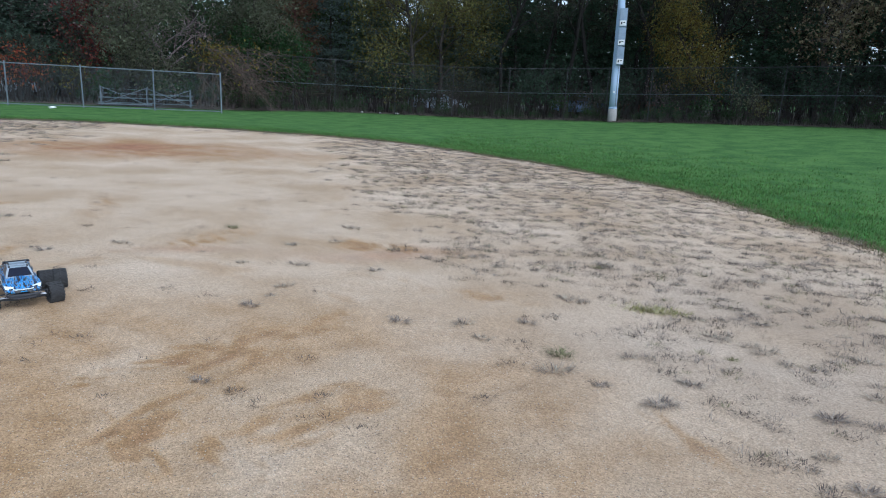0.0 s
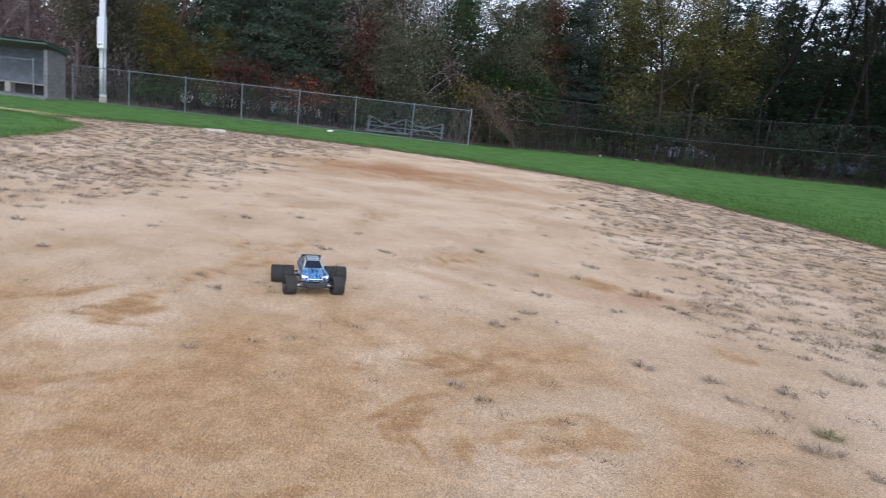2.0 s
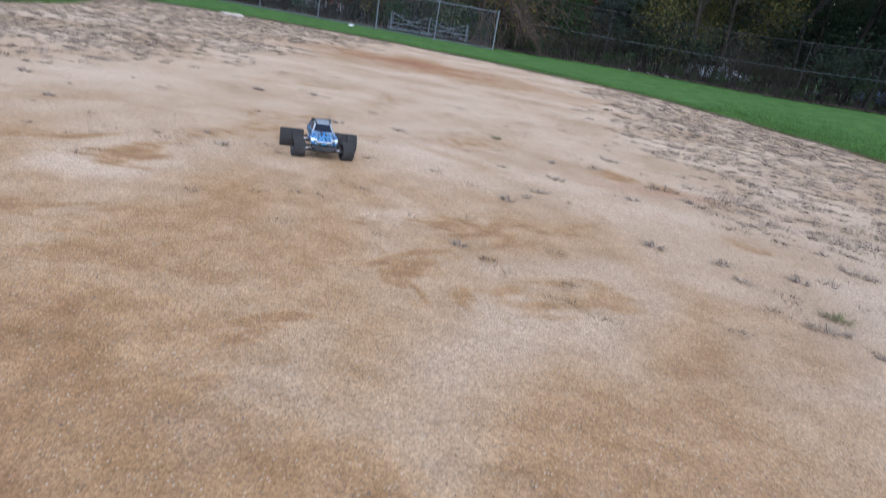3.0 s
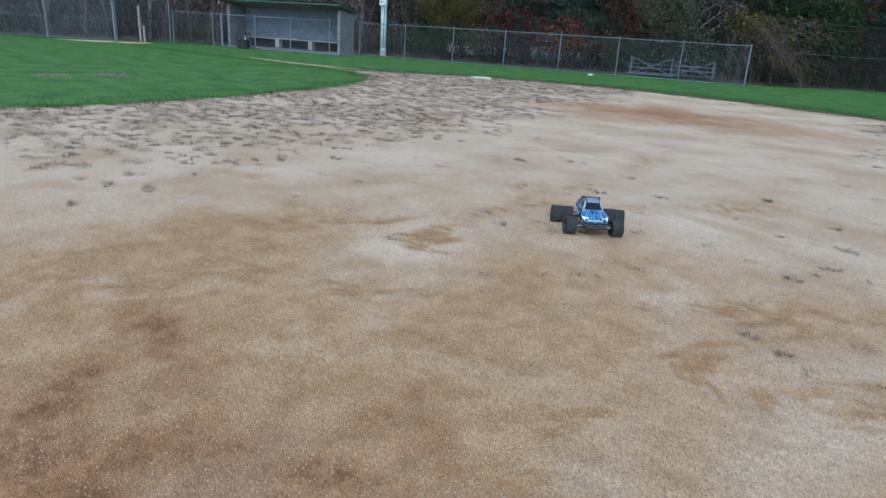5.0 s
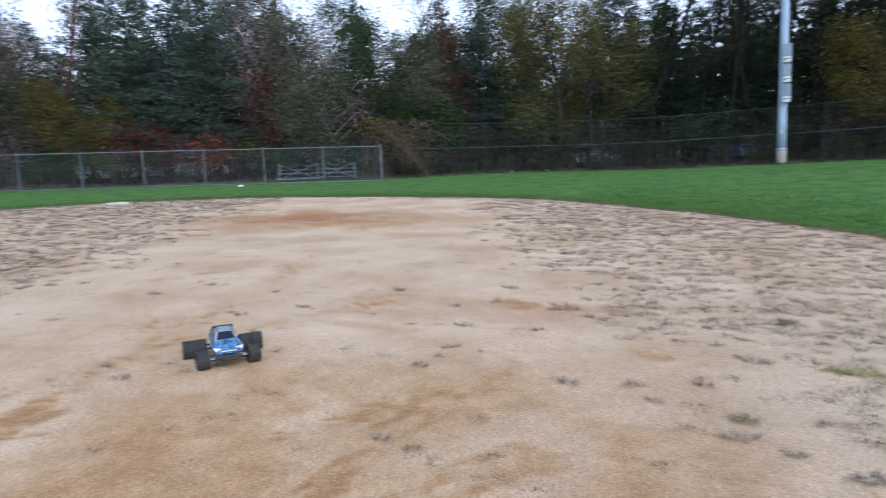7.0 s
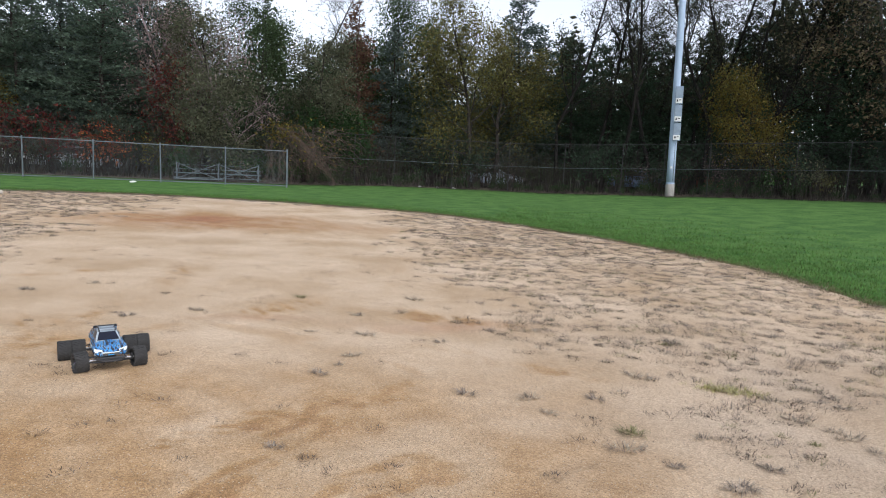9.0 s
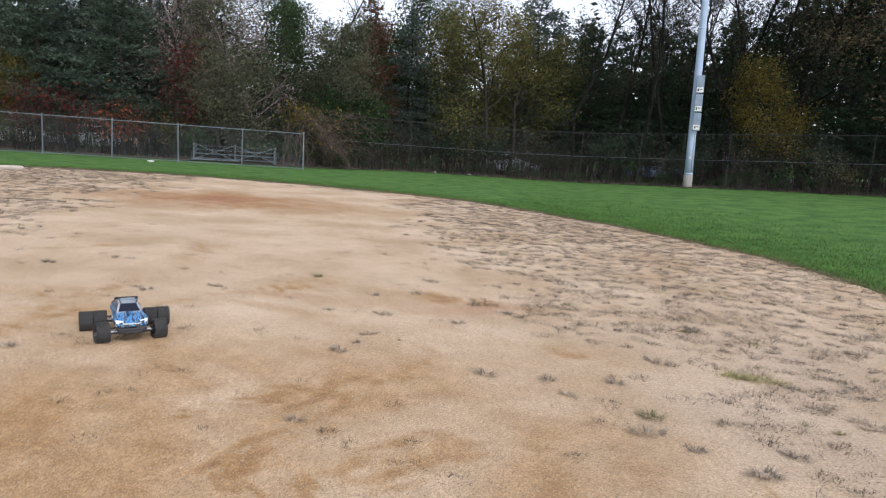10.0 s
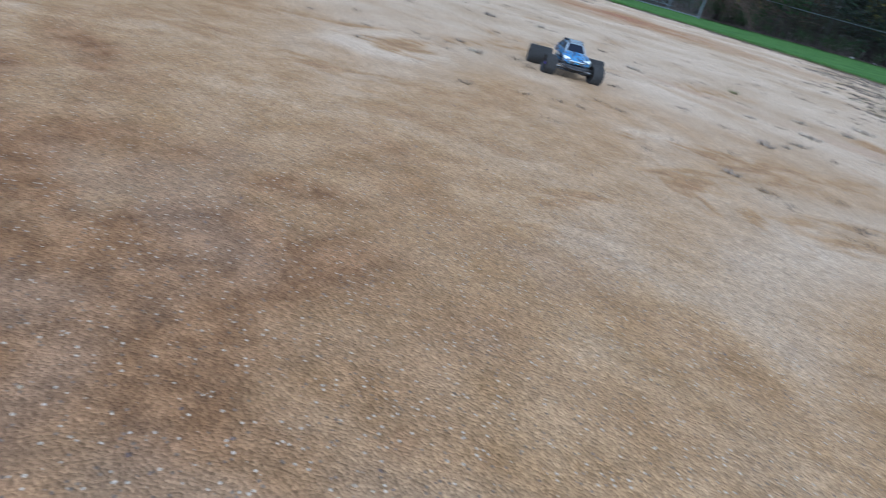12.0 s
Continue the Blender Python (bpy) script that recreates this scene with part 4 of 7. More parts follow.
def fence(name, points, height, label, spacing=3.0, mid=None, bottom=False, rail="galv", wire="wire", post_r=0.03, pitch=0.06, wire_r=0.0016, corner_h=0.0, lean=0.0):
    """A chain-link fence: posts, top rails, a net for each bay; all parts of one thing."""
    top = empty(name, pose(points[0][0], points[0][1], ground_z(*points[0])))
    origin = Vector((points[0][0], points[0][1], ground_z(*points[0])))
    rng = random.Random(len(points))
    knots = []
    for (x0, y0), (x1, y1) in zip(points, points[1:]):
        n = max(1, round(math.hypot(x1 - x0, y1 - y0) / spacing))
        knots += [(x0 + (x1 - x0) * i / n, y0 + (y1 - y0) * i / n) for i in range(n)]
    knots.append(points[-1])
    for i, (x, y) in enumerate(knots):
        o = Vector((x, y, ground_z(x, y))) - origin
        end = i in (0, len(knots) - 1)
        r = post_r * (1.25 if end else 1.0)
        h = height + 0.04 + (corner_h if end else 0)
        g = Geo()
        lx, ly = rng.uniform(-0.02, 0.02), rng.uniform(-0.02, 0.02)
        g.tube([o + Vector((0, 0, -0.2)), o + Vector((lx, ly, h))], r, 8)
        g.tube([o + Vector((lx, ly, h)), o + Vector((lx, ly, h + 0.03)), o + Vector((lx, ly, h + 0.05))], [r * 1.15, r * 1.1, r * 0.4], 8)
        g.tube([o + Vector((lx, ly, h - 0.09)), o + Vector((lx, ly, h - 0.05))], r * 1.25, 8)
        part("post", g, rail, top)
        if i + 1 < len(knots):
            x1, y1 = knots[i + 1]
            e = Vector((x1, y1, ground_z(x1, y1))) - origin
            for z, nm in ((height, "top_rail"), (mid, "mid_rail"), (0.06 if bottom else None, "bottom_rail")):
                if z:
                    g = Geo()
                    sag = 0.012 * rng.uniform(-1, 1)
                    m_ = (o + e) / 2
                    g.tube([o + Vector((0, 0, z)), m_ + Vector((0, 0, z + sag)), e + Vector((0, 0, z))], 0.014 if z == mid else 0.021, 6)
                    part(nm, g, "wire" if z == mid else rail, top)
            d = e - o
            run = math.hypot(d.x, d.y)
            g = wire_mesh(run, height, pitch, wire_r, d.z / run)
            ob = part("chain_link_net", g, wire, top, "diamond wire netting")
            ob.matrix_parent_inverse = Matrix()
            ob.matrix_basis = Matrix.Translation(o + Vector((0.03 * d.y / run, -0.03 * d.x / run, 0))) @ pose(0, 0, 0, 0, 0, math.degrees(math.atan2(d.y, d.x)))
    return tagged(top, label, "fence")


def build_fences():
    fence("chain_link_fence", [(-32.07, 22.99), (-12.68, 31.2)], 1.83, "grey galvanised chain-link fence along the lawn edge", 3.007, bottom=True)
    fence("outfield_fence", [(-13.4, 36.6), (-9.2, 39.9), (-2.1, 42.3), (5.0, 41.6), (9.7, 39.6), (13.9, 38.2), (18.4, 36.0), (25.0, 31.6), (32.0, 25.0)], 3.1,
          "tall dull chain-link outfield fence overgrown from behind", 3.0, mid=1.62, rail="dull_rail", wire="dark_wire", post_r=0.026, pitch=0.075)
    fence("backstop_side_fence", [(-38.62, 17.55), (-38.92, 17.15), (-40.62, 15.45)], 1.83, "low chain-link fence beside the dugout", 2.6)
    fence("tall_side_fence", [(-40.72, 15.28), (-39.34, 11.82)], 2.7, "tall chain-link fence beside the backstop", 4.0)


def build_backstop():
    """Tall pipe frame with nets behind the home plate."""
    top = empty("backstop", pose(-39.3, 11.72, 0))
    pts = [(0, 0), (-2.8, -2.66), (-4.4, -6.6), (-3.4, -11.4)]
    for i, (x, y) in enumerate(pts):
        g = Geo()
        g.tube([(x, y, -0.3), (x, y, 5.9), (x + 1.0, y - 0.1, 7.4)], 0.06, 10)
        part("post", g, "galv", top)
    for (x0, y0), (x1, y1) in zip(pts, pts[1:]):
        run = math.hypot(x1 - x0, y1 - y0)
        for z in (0.1, 1.15, 2.75, 3.75, 5.85):
            g = Geo()
            g.tube([(x0, y0, z), (x1, y1, z)], 0.018, 6)
            part("rail", g, "wire", top)
        g = Geo()
        g.tube([(x0 + 1.0, y0 - 0.1, 7.35), (x1 + 1.0, y1 - 0.1, 7.35)], 0.025, 6)
        part("hood_rail", g, "galv", top)
        ob = part("chain_link_net", wire_mesh(run, 5.85, 0.06, 0.003), "wire", top, "diamond wire netting")
        ob.matrix_basis = Matrix.Translation((x0, y0, 0)) @ pose(0, 0, 0, 0, 0, math.degrees(math.atan2(y1 - y0, x1 - x0)))
        if (x0, y0) == (0, 0):
            ob = part("wing_net", wire_mesh(run, 1.0, 0.04, 0.006, 0.3), "wire", top, "sloping strip of closer netting")
            ob.matrix_basis = Matrix.Translation((x0 + 0.02, y0, 3.75)) @ pose(0, 0, 0, 0, 0, math.degrees(math.atan2(y1 - y0, x1 - x0)))
    tagged(top, "tall galvanised pipe backstop with chain-link netting", "backstop")
    for x, y, h in ((-41.3, 13.75, 2.0), (-41.1, 13.9, 0.9)):
        g = Geo()
        g.tube([(0, 0, -0.2), (0, 0, h - 0.03), (0, 0, h)], [0.07, 0.07, 0.055], 10)
        ob = solo("wooden_post", g, "timber")
        ob.matrix_world = pose(x, y, 0)
        tagged(ob, "weathered grey wooden post standing in the grass", "post", "posts by the backstop")


# ---------------------------------------------------------------- dugout
def build_dugout():
    ang = 26.5
    length, depth, front_h, back_h = 7.7, 1.85, 2.68, 2.42
    # origin at the front right corner; x runs back along the front to the other corner, y runs to the back wall
    right = Vector((-31.5, 21.2, 0))
    top = empty("dugout", Matrix.Translation(right) @ pose(0, 0, 0, 0, 0, ang))
    bl, bh, bt = 0.4, 0.2, 0.19
    block = Geo()
    block.box((0, 0, 0), (bl - 0.012, bt, bh - 0.012), bevel=0.008)
    meshes = [block.mesh("concrete_block", M["block"]), block.mesh("concrete_block", M["block_side"])]
    half = Geo()
    half.box((0, 0, 0), (bl / 2 - 0.012, bt, bh - 0.012), bevel=0.008)
    halves = [half.mesh("half_block", M["block"]), half.mesh("half_block", M["block_side"])]

    def wall(name, x0, y0, run, height, turn, look_, label):
        """A running-bond wall: mortar core with blocks standing a little proud."""
        core = Geo()
        core.box((run / 2, 0, height / 2), (run - 0.02, bt - 0.016, height - 0.02))
        w = part(name, core, "mortar", top, label)
        w.matrix_basis = Matrix.Translation((x0, y0, 0)) @ pose(0, 0, 0, 0, 0, turn)
        for r in range(int(round(height / bh))):
            x = 0.0
            if r % 2:
                ob = new("half_block", halves[look_])
                ob.parent = w
                ob.location = (bl / 4, 0, bh * (r + 0.5))
                x = bl / 2
            while x + bl <= run + 0.01:
                ob = new("concrete_block", meshes[look_])
                ob.parent = w
                ob.location = (x + bl / 2, 0.002 * ((r * 7 + int(x * 10)) % 3 - 1), bh * (r + 0.5))
                x += bl
            if run - x > 0.15:
                ob = new("half_block", halves[look_])
                ob.parent = w
                ob.location = (x + bl / 4, 0, bh * (r + 0.5))
        return w

    wall("back_wall", -length + 0.1, depth - 0.1, length - 0.2, 2.4, 0, 0, "grey painted concrete block wall")
    wall("side_wall", 0.0 - 0.1, 0.1, depth - 0.2, 2.4, 90, 1, "bare concrete block end wall")
    wall("side_wall", -length + 0.1, 0.1, depth - 0.2, 2.4, 90, 1, "bare concrete block end wall")
    slab = Geo()
    slab.box((-length / 2, depth / 2 - 0.05, 0.025), (length + 0.1, depth + 0.3, 0.12), bevel=0.02)
    part("slab", slab, "mortar", top, "concrete floor slab")
    # bench: plank on block piers
    bench = Geo()
    bench.box((-length / 2, depth - 0.5, 0.62), (length - 0.5, 0.42, 0.06), bevel=0.012)
    part("bench", bench, "fascia", top, "long plank bench")
    for x in (-0.35, -2.6, -4.9, -7.2):
        g = Geo()
        g.box((x, depth - 0.55, 0.35), (0.28, 0.4, 0.48), bevel=0.01)
        part("bench_pier", g, "concrete", top, "pale concrete pier")
    # added dark sheet that paints the shade in the gap below the bench
    backing = Geo()
    backing.box((-length / 2, depth - 0.3, 0.35), (length - 0.5, 0.05, 0.48))
    part("bench_backing", backing, "dark_boards", top, "dark sheet painted as the shade under the bench")
    # roof: boards, fascia and ribbed metal sheets
    slope = math.degrees(math.atan2(back_h - front_h, depth))
    rm = Matrix.Translation((0, 0, front_h)) @ pose(0, 0, 0, slope, 0, 0)
    g = Geo()
    g.box((-length / 2, depth / 2 - 0.05, -0.07), (length + 0.1, depth + 0.3, 0.05), rm)
    part("roof_deck", g, "ceiling_wood", top, "brown roof boards")
    g = Geo()
    g.box((-length / 2, -0.25, -0.05), (length + 0.3, 0.045, 0.1), rm, bevel=0.006)
    part("fascia", g, "roof", top, "dark green fascia board")
    for sx in (0.14, -length - 0.14):
        g = Geo()
        g.box((sx, depth / 2 - 0.02, -0.05), (0.04, depth + 0.42, 0.15), rm, bevel=0.006)
        part("barge_board", g, "roof", top, "green painted edge board")
    g = Geo()
    n = int((length + 0.5) / 0.1)
    prof = [(-length - 0.25 + 0.1 * i, 0.02 + (0.035 if i % 2 else 0.0)) for i in range(n + 1)]
    vs = [(x, yy, z) for x, z in prof for yy in (-0.34, depth + 0.3)] + [(x, yy, z + 0.005) for x, z in prof for yy in (-0.34, depth + 0.3)]
    k = 2 * len(prof)
    fs = []
    for i in range(len(prof) - 1):
        a = 2 * i
        fs += [(a, a + 2, a + 3, a + 1), (k + a, k + a + 1, k + a + 3, k + a + 2), (a, k + a, k + a + 2, a + 2), (a + 1, a + 3, k + a + 3, k + a + 1)]
    g.add([tuple(rm @ Vector(v)) for v in vs], fs)
    part("roof_sheet", g, "roof", top, "green ribbed metal roofing")
    # the netting across the open front
    for i, x in enumerate((-0.35, -2.9, -5.3, -7.6)):
        g = Geo()
        g.tube([(x, -0.5, -0.1), (x, -0.5, 1.86), (x, -0.5, 1.9)], [0.032, 0.032, 0.015], 8)
        part("front_post", g, "galv", top)
    g = Geo()
    g.tube([(-7.6, -0.5, 1.82), (-4, -0.5, 1.8), (-0.35, -0.5, 1.82)], 0.021, 6)
    part("front_rail", g, "galv", top)
    ob = part("front_net", wire_mesh(7.25, 1.8, 0.06, 0.0018), "wire", top, "diamond wire netting")
    ob.location = (-7.6, -0.5, 0)
    tagged(top, "concrete block dugout with a green sheet roof and plank bench", "dugout")
    # litter bin before it
    bin_ = empty("litter_bin", Matrix.Translation(right) @ pose(0, 0, 0, 0, 0, ang) @ Matrix.Translation((-5.75, -1.0, 0)))
    g = Geo()
    ring = [(0.2, 0.02), (0.21, 0.04), (0.215, 0.42), (0.2, 0.44)]
    g.tube([(0, 0, z) for _, z in ring], [r for r, _ in ring], 18)
    part("liner", g, "black", bin_, "half-filled dark liner")
    for z in (0.1, 0.4, 0.76):
        g = Geo()
        g.tube([(0.285 * math.cos(a), 0.285 * math.sin(a), z) for a in [2 * math.pi * i / 18 for i in range(19)]], 0.012, 5)
        part("hoop", g, "black", bin_)
    for i in range(14):
        a = 2 * math.pi * i / 14
        g = Geo()
        g.tube([(0.285 * math.cos(a), 0.285 * math.sin(a), 0.05), (0.295 * math.cos(a), 0.295 * math.sin(a), 0.8)], 0.011, 4)
        part("slat", g, "black", bin_)
    bin_.scale = (1.4, 1.4, 1.12)
    tagged(bin_, "dark slatted litter bin before the dugout", "bin")


# ---------------------------------------------------------------- light poles
def build_pole(name, place, lean_x, lean_y, height, boxes, label, turn, base_z, girth=1.0, paint="pole"):
    top = empty(name, Matrix.Translation(place) @ pose(0, 0, 0, lean_x, lean_y, 0) @ pose(0, 0, 0, 0, 0, turn))
    g = Geo()
    g.tube([(0, 0, -0.3), (0, 0, base_z), (0, 0, base_z + 0.02)], [0.27 * girth, 0.255 * girth, 0.24 * girth], 18)
    part("footing", g, "concrete", top, "round concrete footing", True)
    g = Geo()
    zs = [base_z + 0.02 + (height - base_z) * i / 10 for i in range(11)]
    g.tube([(0, 0, z) for z in zs], [girth * (0.235 - 0.085 * i / 10) for i in range(11)], 16)
    part("shaft", g, paint, top, "tapered steel shaft", True)
    for z in (base_z + 0.02, base_z + 4.0, base_z + 8.2):
        g = Geo()
        r = girth * (0.235 - 0.085 * (z - base_z) / (height - base_z))
        g.tube([(0, 0, z), (0, 0, z + 0.09)], r * 1.05, 16)
        part("collar", g, paint, top, "", True)
    for z0, z1 in boxes:
        g = Geo()
        g.box((0.17, -0.34, (z0 + z1) / 2), (0.42, 0.24, z1 - z0 - 0.03), bevel=0.015)
        box = part("control_box", g, "alu" if paint == "pole" else paint, top, "grey metal control box")
        g = Geo()
        g.box((0.17, -0.465, z0 + 0.2), (0.36, 0.012, 0.28), bevel=0.004)
        plate = part("warning_plate", g, "white", box, "white warning plate")
        g = Geo()
        g.box((0.09, -0.474, z0 + 0.2), (0.08, 0.006, 0.13))
        g.box((0.23, -0.474, z0 + 0.23), (0.11, 0.006, 0.05))
        part("print", g, "black", box, "dark printed marks")
        g = Geo()
        g.box((0.1, -0.2, (z0 + z1) / 2), (0.1, 0.16, 0.12), bevel=0.01)
        part("bracket", g, "galv", box)
    g = Geo()
    g.tube([(0.13, -0.2, base_z + 0.2), (0.13, -0.16, base_z + 2.4)], 0.02, 6)
    part("conduit", g, "galv", top)
    g = Geo()
    g.box((0, -0.24, base_z + 1.0), (0.1, 0.01, 0.13), bevel=0.003)
    part("tag", g, "white", top, "small white tag")
    # head with floodlights
    g = Geo()
    g.tube([(-1.4, 0, height - 0.2), (1.4, 0, height - 0.2)], 0.05, 8)
    part("crossarm", g, "galv", top)
    for x in (-1.2, -0.4, 0.4, 1.2):
        g = Geo()
        g.tube([(x, 0, height - 0.15), (x, -0.15, height + 0.05), (x, -0.42, height - 0.1)], [0.08, 0.2, 0.27], 14)
        part("floodlight", g, "alu", top, "round floodlight")
    tagged(top, label, "light pole", "floodlight poles round the field")


def build_poles():
    build_pole("light_pole", (7.66, 39.75, 0.36), 0.3, -1.7, 17.0, [(3.25, 4.28), (4.3, 5.32), (5.34, 6.36)],
               "tall grey-blue steel floodlight pole with three metal boxes", -10, 0.72)
    build_pole("light_pole", (-32.05, 24.75, 0.0), 0.0, -0.3, 17.0, [(2.85, 4.5)], "tall pale grey steel floodlight pole behind the fence", 20, 0.3, 0.78, "pole_pale")
    g = Geo()
    ring = [(0.9 + 0.12 * n2(i, 0, 0.9)) for i in range(20)]
    g.add([(7.9 + 0.75 * ring[i] * math.cos(i * math.pi / 10), 39.6 + 0.55 * ring[i] * math.sin(i * math.pi / 10), ground_z(7.9, 39.6) + 0.015) for i in range(20)] +
          [(7.9, 39.6, ground_z(7.9, 39.6) + 0.05)], [(i, (i + 1) % 20, 20) for i in range(20)])
    tagged(solo("bare_soil", g, "litter"), "worn bare soil round the pole footing", "soil", kind="structure")


# ---------------------------------------------------------------- loose things on the field
def build_base():
    ob = empty("base_bag", pose(-16.56, 17.3, relief(-16.56, 17.3), 0, 0, 62))
    g = Geo()
    g.box((0, 0, 0.06), (0.66, 0.42, 0.11), bevel=0.03)
    part("cushion", g, "canvas", ob, "scuffed white cushion", True)
    g = Geo()
    g.box((0, 0, 0.008), (0.66, 0.44, 0.016), bevel=0.006)
    part("mat", g, "canvas", ob)
    for s in (-0.12, 0.12):
        g = Geo()
        g.box((s, 0, 0.046), (0.03, 0.405, 0.08), bevel=0.02)
        part("strap", g, "canvas", ob)
    tagged(ob, "scuffed white base bag on the dry sand", "base")


def build_bleachers():
    """Three-row aluminium stand on crossed braces behind the fence."""
    a, b = Vector((-19.2, 31.5, 0)), Vector((-15.2, 33.6, 0))
    d = b - a
    top = empty("bleacher", Matrix.Translation(a) @ pose(0, 0, 0, 0, 0, math.degrees(math.atan2(d.y, d.x))))
    run = d.length
    for i in range(3):
        g = Geo()
        g.box((run / 2, 0.45 + 0.6 * i, 0.42 + 0.2 * i), (run, 0.22, 0.03), bevel=0.008)
        part("seat_plank", g, "wire", top)
        g = Geo()
        g.box((run / 2, 0.15 + 0.6 * i, 0.18 + 0.2 * i), (run, 0.22, 0.025), bevel=0.008)
        part("foot_plank", g, "wire", top)
    for x in (0.15, run / 2, run - 0.15):
        g = Geo()
        g.tube([(x, 0.0, 0.05), (x, 2.0, 0.05)], 0.025, 6)
        g.tube([(x, 0.0, 0.1), (x, 1.95, 1.0)], 0.025, 6)
        g.tube([(x, 1.95, 0.05), (x, 1.95, 1.0)], 0.025, 6)
        g.tube([(x, 0.05, 0.05), (x, 0.05, 0.98)], 0.03, 6)
        part("frame", g, "bright", top)
    for x0, x1 in ((0.15, run / 2), (run / 2, run - 0.15)):
        for z0, z1 in ((0.12, 0.95), (0.95, 0.12)):
            g = Geo()
            g.tube([(x0, -0.02, z0), (x1, -0.02, z1)], 0.018, 6)
            part("brace", g, "bright", top)
    g = Geo()
    g.tube([(0.0, -0.02, 0.1), (run * 0.55, -0.02, 0.12)], 0.035, 6)
    part("ground_rail", g, "bright", top)
    tagged(top, "low aluminium bleacher with crossed braces behind the fence", "bleacher")


def build_litter():
    rng = random.Random(5)
    for x, y in ((-18.6, 27.3), (-7.7, 41.0), (-6.6, 41.3), (-5.6, 41.6)):
        g = Geo()
        g.tube([(0, 0, 0), (0.02, 0, 0.05), (0, 0.02, 0.1)], [0.1, 0.13, 0.03], 7)
        ob = solo("litter", g, "white")
        ob.matrix_world = pose(x, y, ground_z(x, y) + 0.0, 0, 0, rng.uniform(0, 360)) @ Matrix.Diagonal((1.4, 0.8, 0.8, 1))
        tagged(ob, "crumpled white litter lying in the grass", "litter", "litter by the fences")


build_fences()
build_backstop()
build_dugout()
build_poles()
build_base()
build_bleachers()
build_litter()


# ---------------------------------------------------------------- trees
def leaves_mesh(name, centres, size, material, rng, flat=0.0, long=1.3, tri=True, align=None):
    """Small pointed leaves, one face each, at the centres."""
    c = np.asarray(centres, float)
    n = len(c)
    a = rng.normal(0, 1, (n, 3)) if align is None else np.asarray(align, float) + rng.normal(0, 0.35, (n, 3))
    a[:, 2] *= 1 - flat
    a /= np.linalg.norm(a, axis=1)[:, None] + 1e-9
    b = rng.normal(0, 1, (n, 3))
    b[:, 2] *= 1 - flat
    b -= a * (a * b).sum(1)[:, None]
    b /= np.linalg.norm(b, axis=1)[:, None] + 1e-9
    s = (size * rng.uniform(0.6, 1.4, n))[:, None]
    if tri:
        verts = np.stack([c - b * s * 0.38, c + b * s * 0.38, c + a * s * long], 1).reshape(-1, 3)
        k = 3
    else:
        verts = np.stack([c - a * s * long * 0.5, c + b * s * 0.5, c + a * s * long * 0.5, c - b * s * 0.5], 1).reshape(-1, 3)
        k = 4
    me = bpy.data.meshes.new(name)
    me.vertices.add(len(verts))
    me.vertices.foreach_set("co", verts.ravel())
    me.loops.add(k * n)
    me.loops.foreach_set("vertex_index", np.arange(k * n))
    me.polygons.add(n)
    me.polygons.foreach_set("loop_start", np.arange(0, k * n, k))
    me.materials.append(M[material])
    me.update(calc_edges=True)
    return me


def tree_of(name, wood, bark, crown_mesh, label, crown_label):
    top = empty(name)
    part("trunk", wood, bark, top, "trunk and limbs")
    if crown_mesh:
        ob = new("crown", crown_mesh)
        ob.parent = top
        tagged(ob, crown_label)
    return tagged(top, label, "tree")


def branchy(rng, height, spread, levels, bare=False, crown_from=0.3, kids=(9, 5, 4), r0=0.16, up=0.5, lean=0.0):
    """Wood of a broadleaf tree and the ends of its twigs."""
    wood, ends = Geo(), []

    def limb(p, d, length, r, level):
        n = 4 if level < 2 else 3
        pts, q, dd = [p], p.copy(), d.copy()
        for i in range(n):
            dd = (dd + Vector(rng.normal(0, 0.16 + 0.06 * level, 3)) + Vector((0, 0, 0.05 * up))).normalized()
            q = q + dd * (length / n)
            pts.append(q.copy())
        radii = [r * (1 - 0.75 * i / n) for i in range(n + 1)]
        wood.tube(pts, radii, 7 if level == 0 else (5 if level == 1 else 3), False)
        if level >= levels:
            ends.extend(pts[1:])
            return
        count = kids[min(level, len(kids) - 1)]
        for k in range(count):
            t = crown_from + (1 - crown_from) * (k + rng.uniform(0.1, 0.9)) / count if level == 0 else rng.uniform(0.25, 1.0)
            i = min(int(t * n), n - 1)
            at = pts[i].lerp(pts[i + 1], t * n - i)
            a = rng.uniform(0, 2 * math.pi)
            side = dd.orthogonal().normalized()
            side.rotate(Matrix.Rotation(a, 3, dd))
            out = (side * rng.uniform(0.7, 1.1) + dd * rng.uniform(0.25, 0.8) + Vector((0, 0, up * 0.4))).normalized()
            ln = (spread * (0.35 + 0.7 * math.sin(math.pi * min(1.0, 0.12 + 0.8 * t))) if level == 0 else length * rng.uniform(0.38, 0.6))
            limb(at, out, max(ln, 0.3), max(r * (1 - 0.7 * t) * 0.55, 0.014 if bare else 0.01), level + 1)

    limb(Vector((0, 0, -0.2)), Vector((lean, 0, 1)).normalized(), height, r0, 0)
    return wood, ends


def broadleaf(name, seed, height, spread, leaf_mat, bark, leaf, per_end, label, crown_label, scatter=0.5, levels=2, kids=(15, 6, 5), crown_from=0.2, r0=0.16, up=0.5):
    rng = np.random.default_rng(seed)
    wood, ends = branchy(rng, height, spread, levels, False, crown_from, kids, r0, up)
    ends = np.array([tuple(e) for e in ends])
    c = np.repeat(ends, per_end, 0) + rng.normal(0, scatter, (len(ends) * per_end, 3))
    return tree_of(name, wood, bark, leaves_mesh("crown", c, leaf, leaf_mat, rng), label, crown_label)


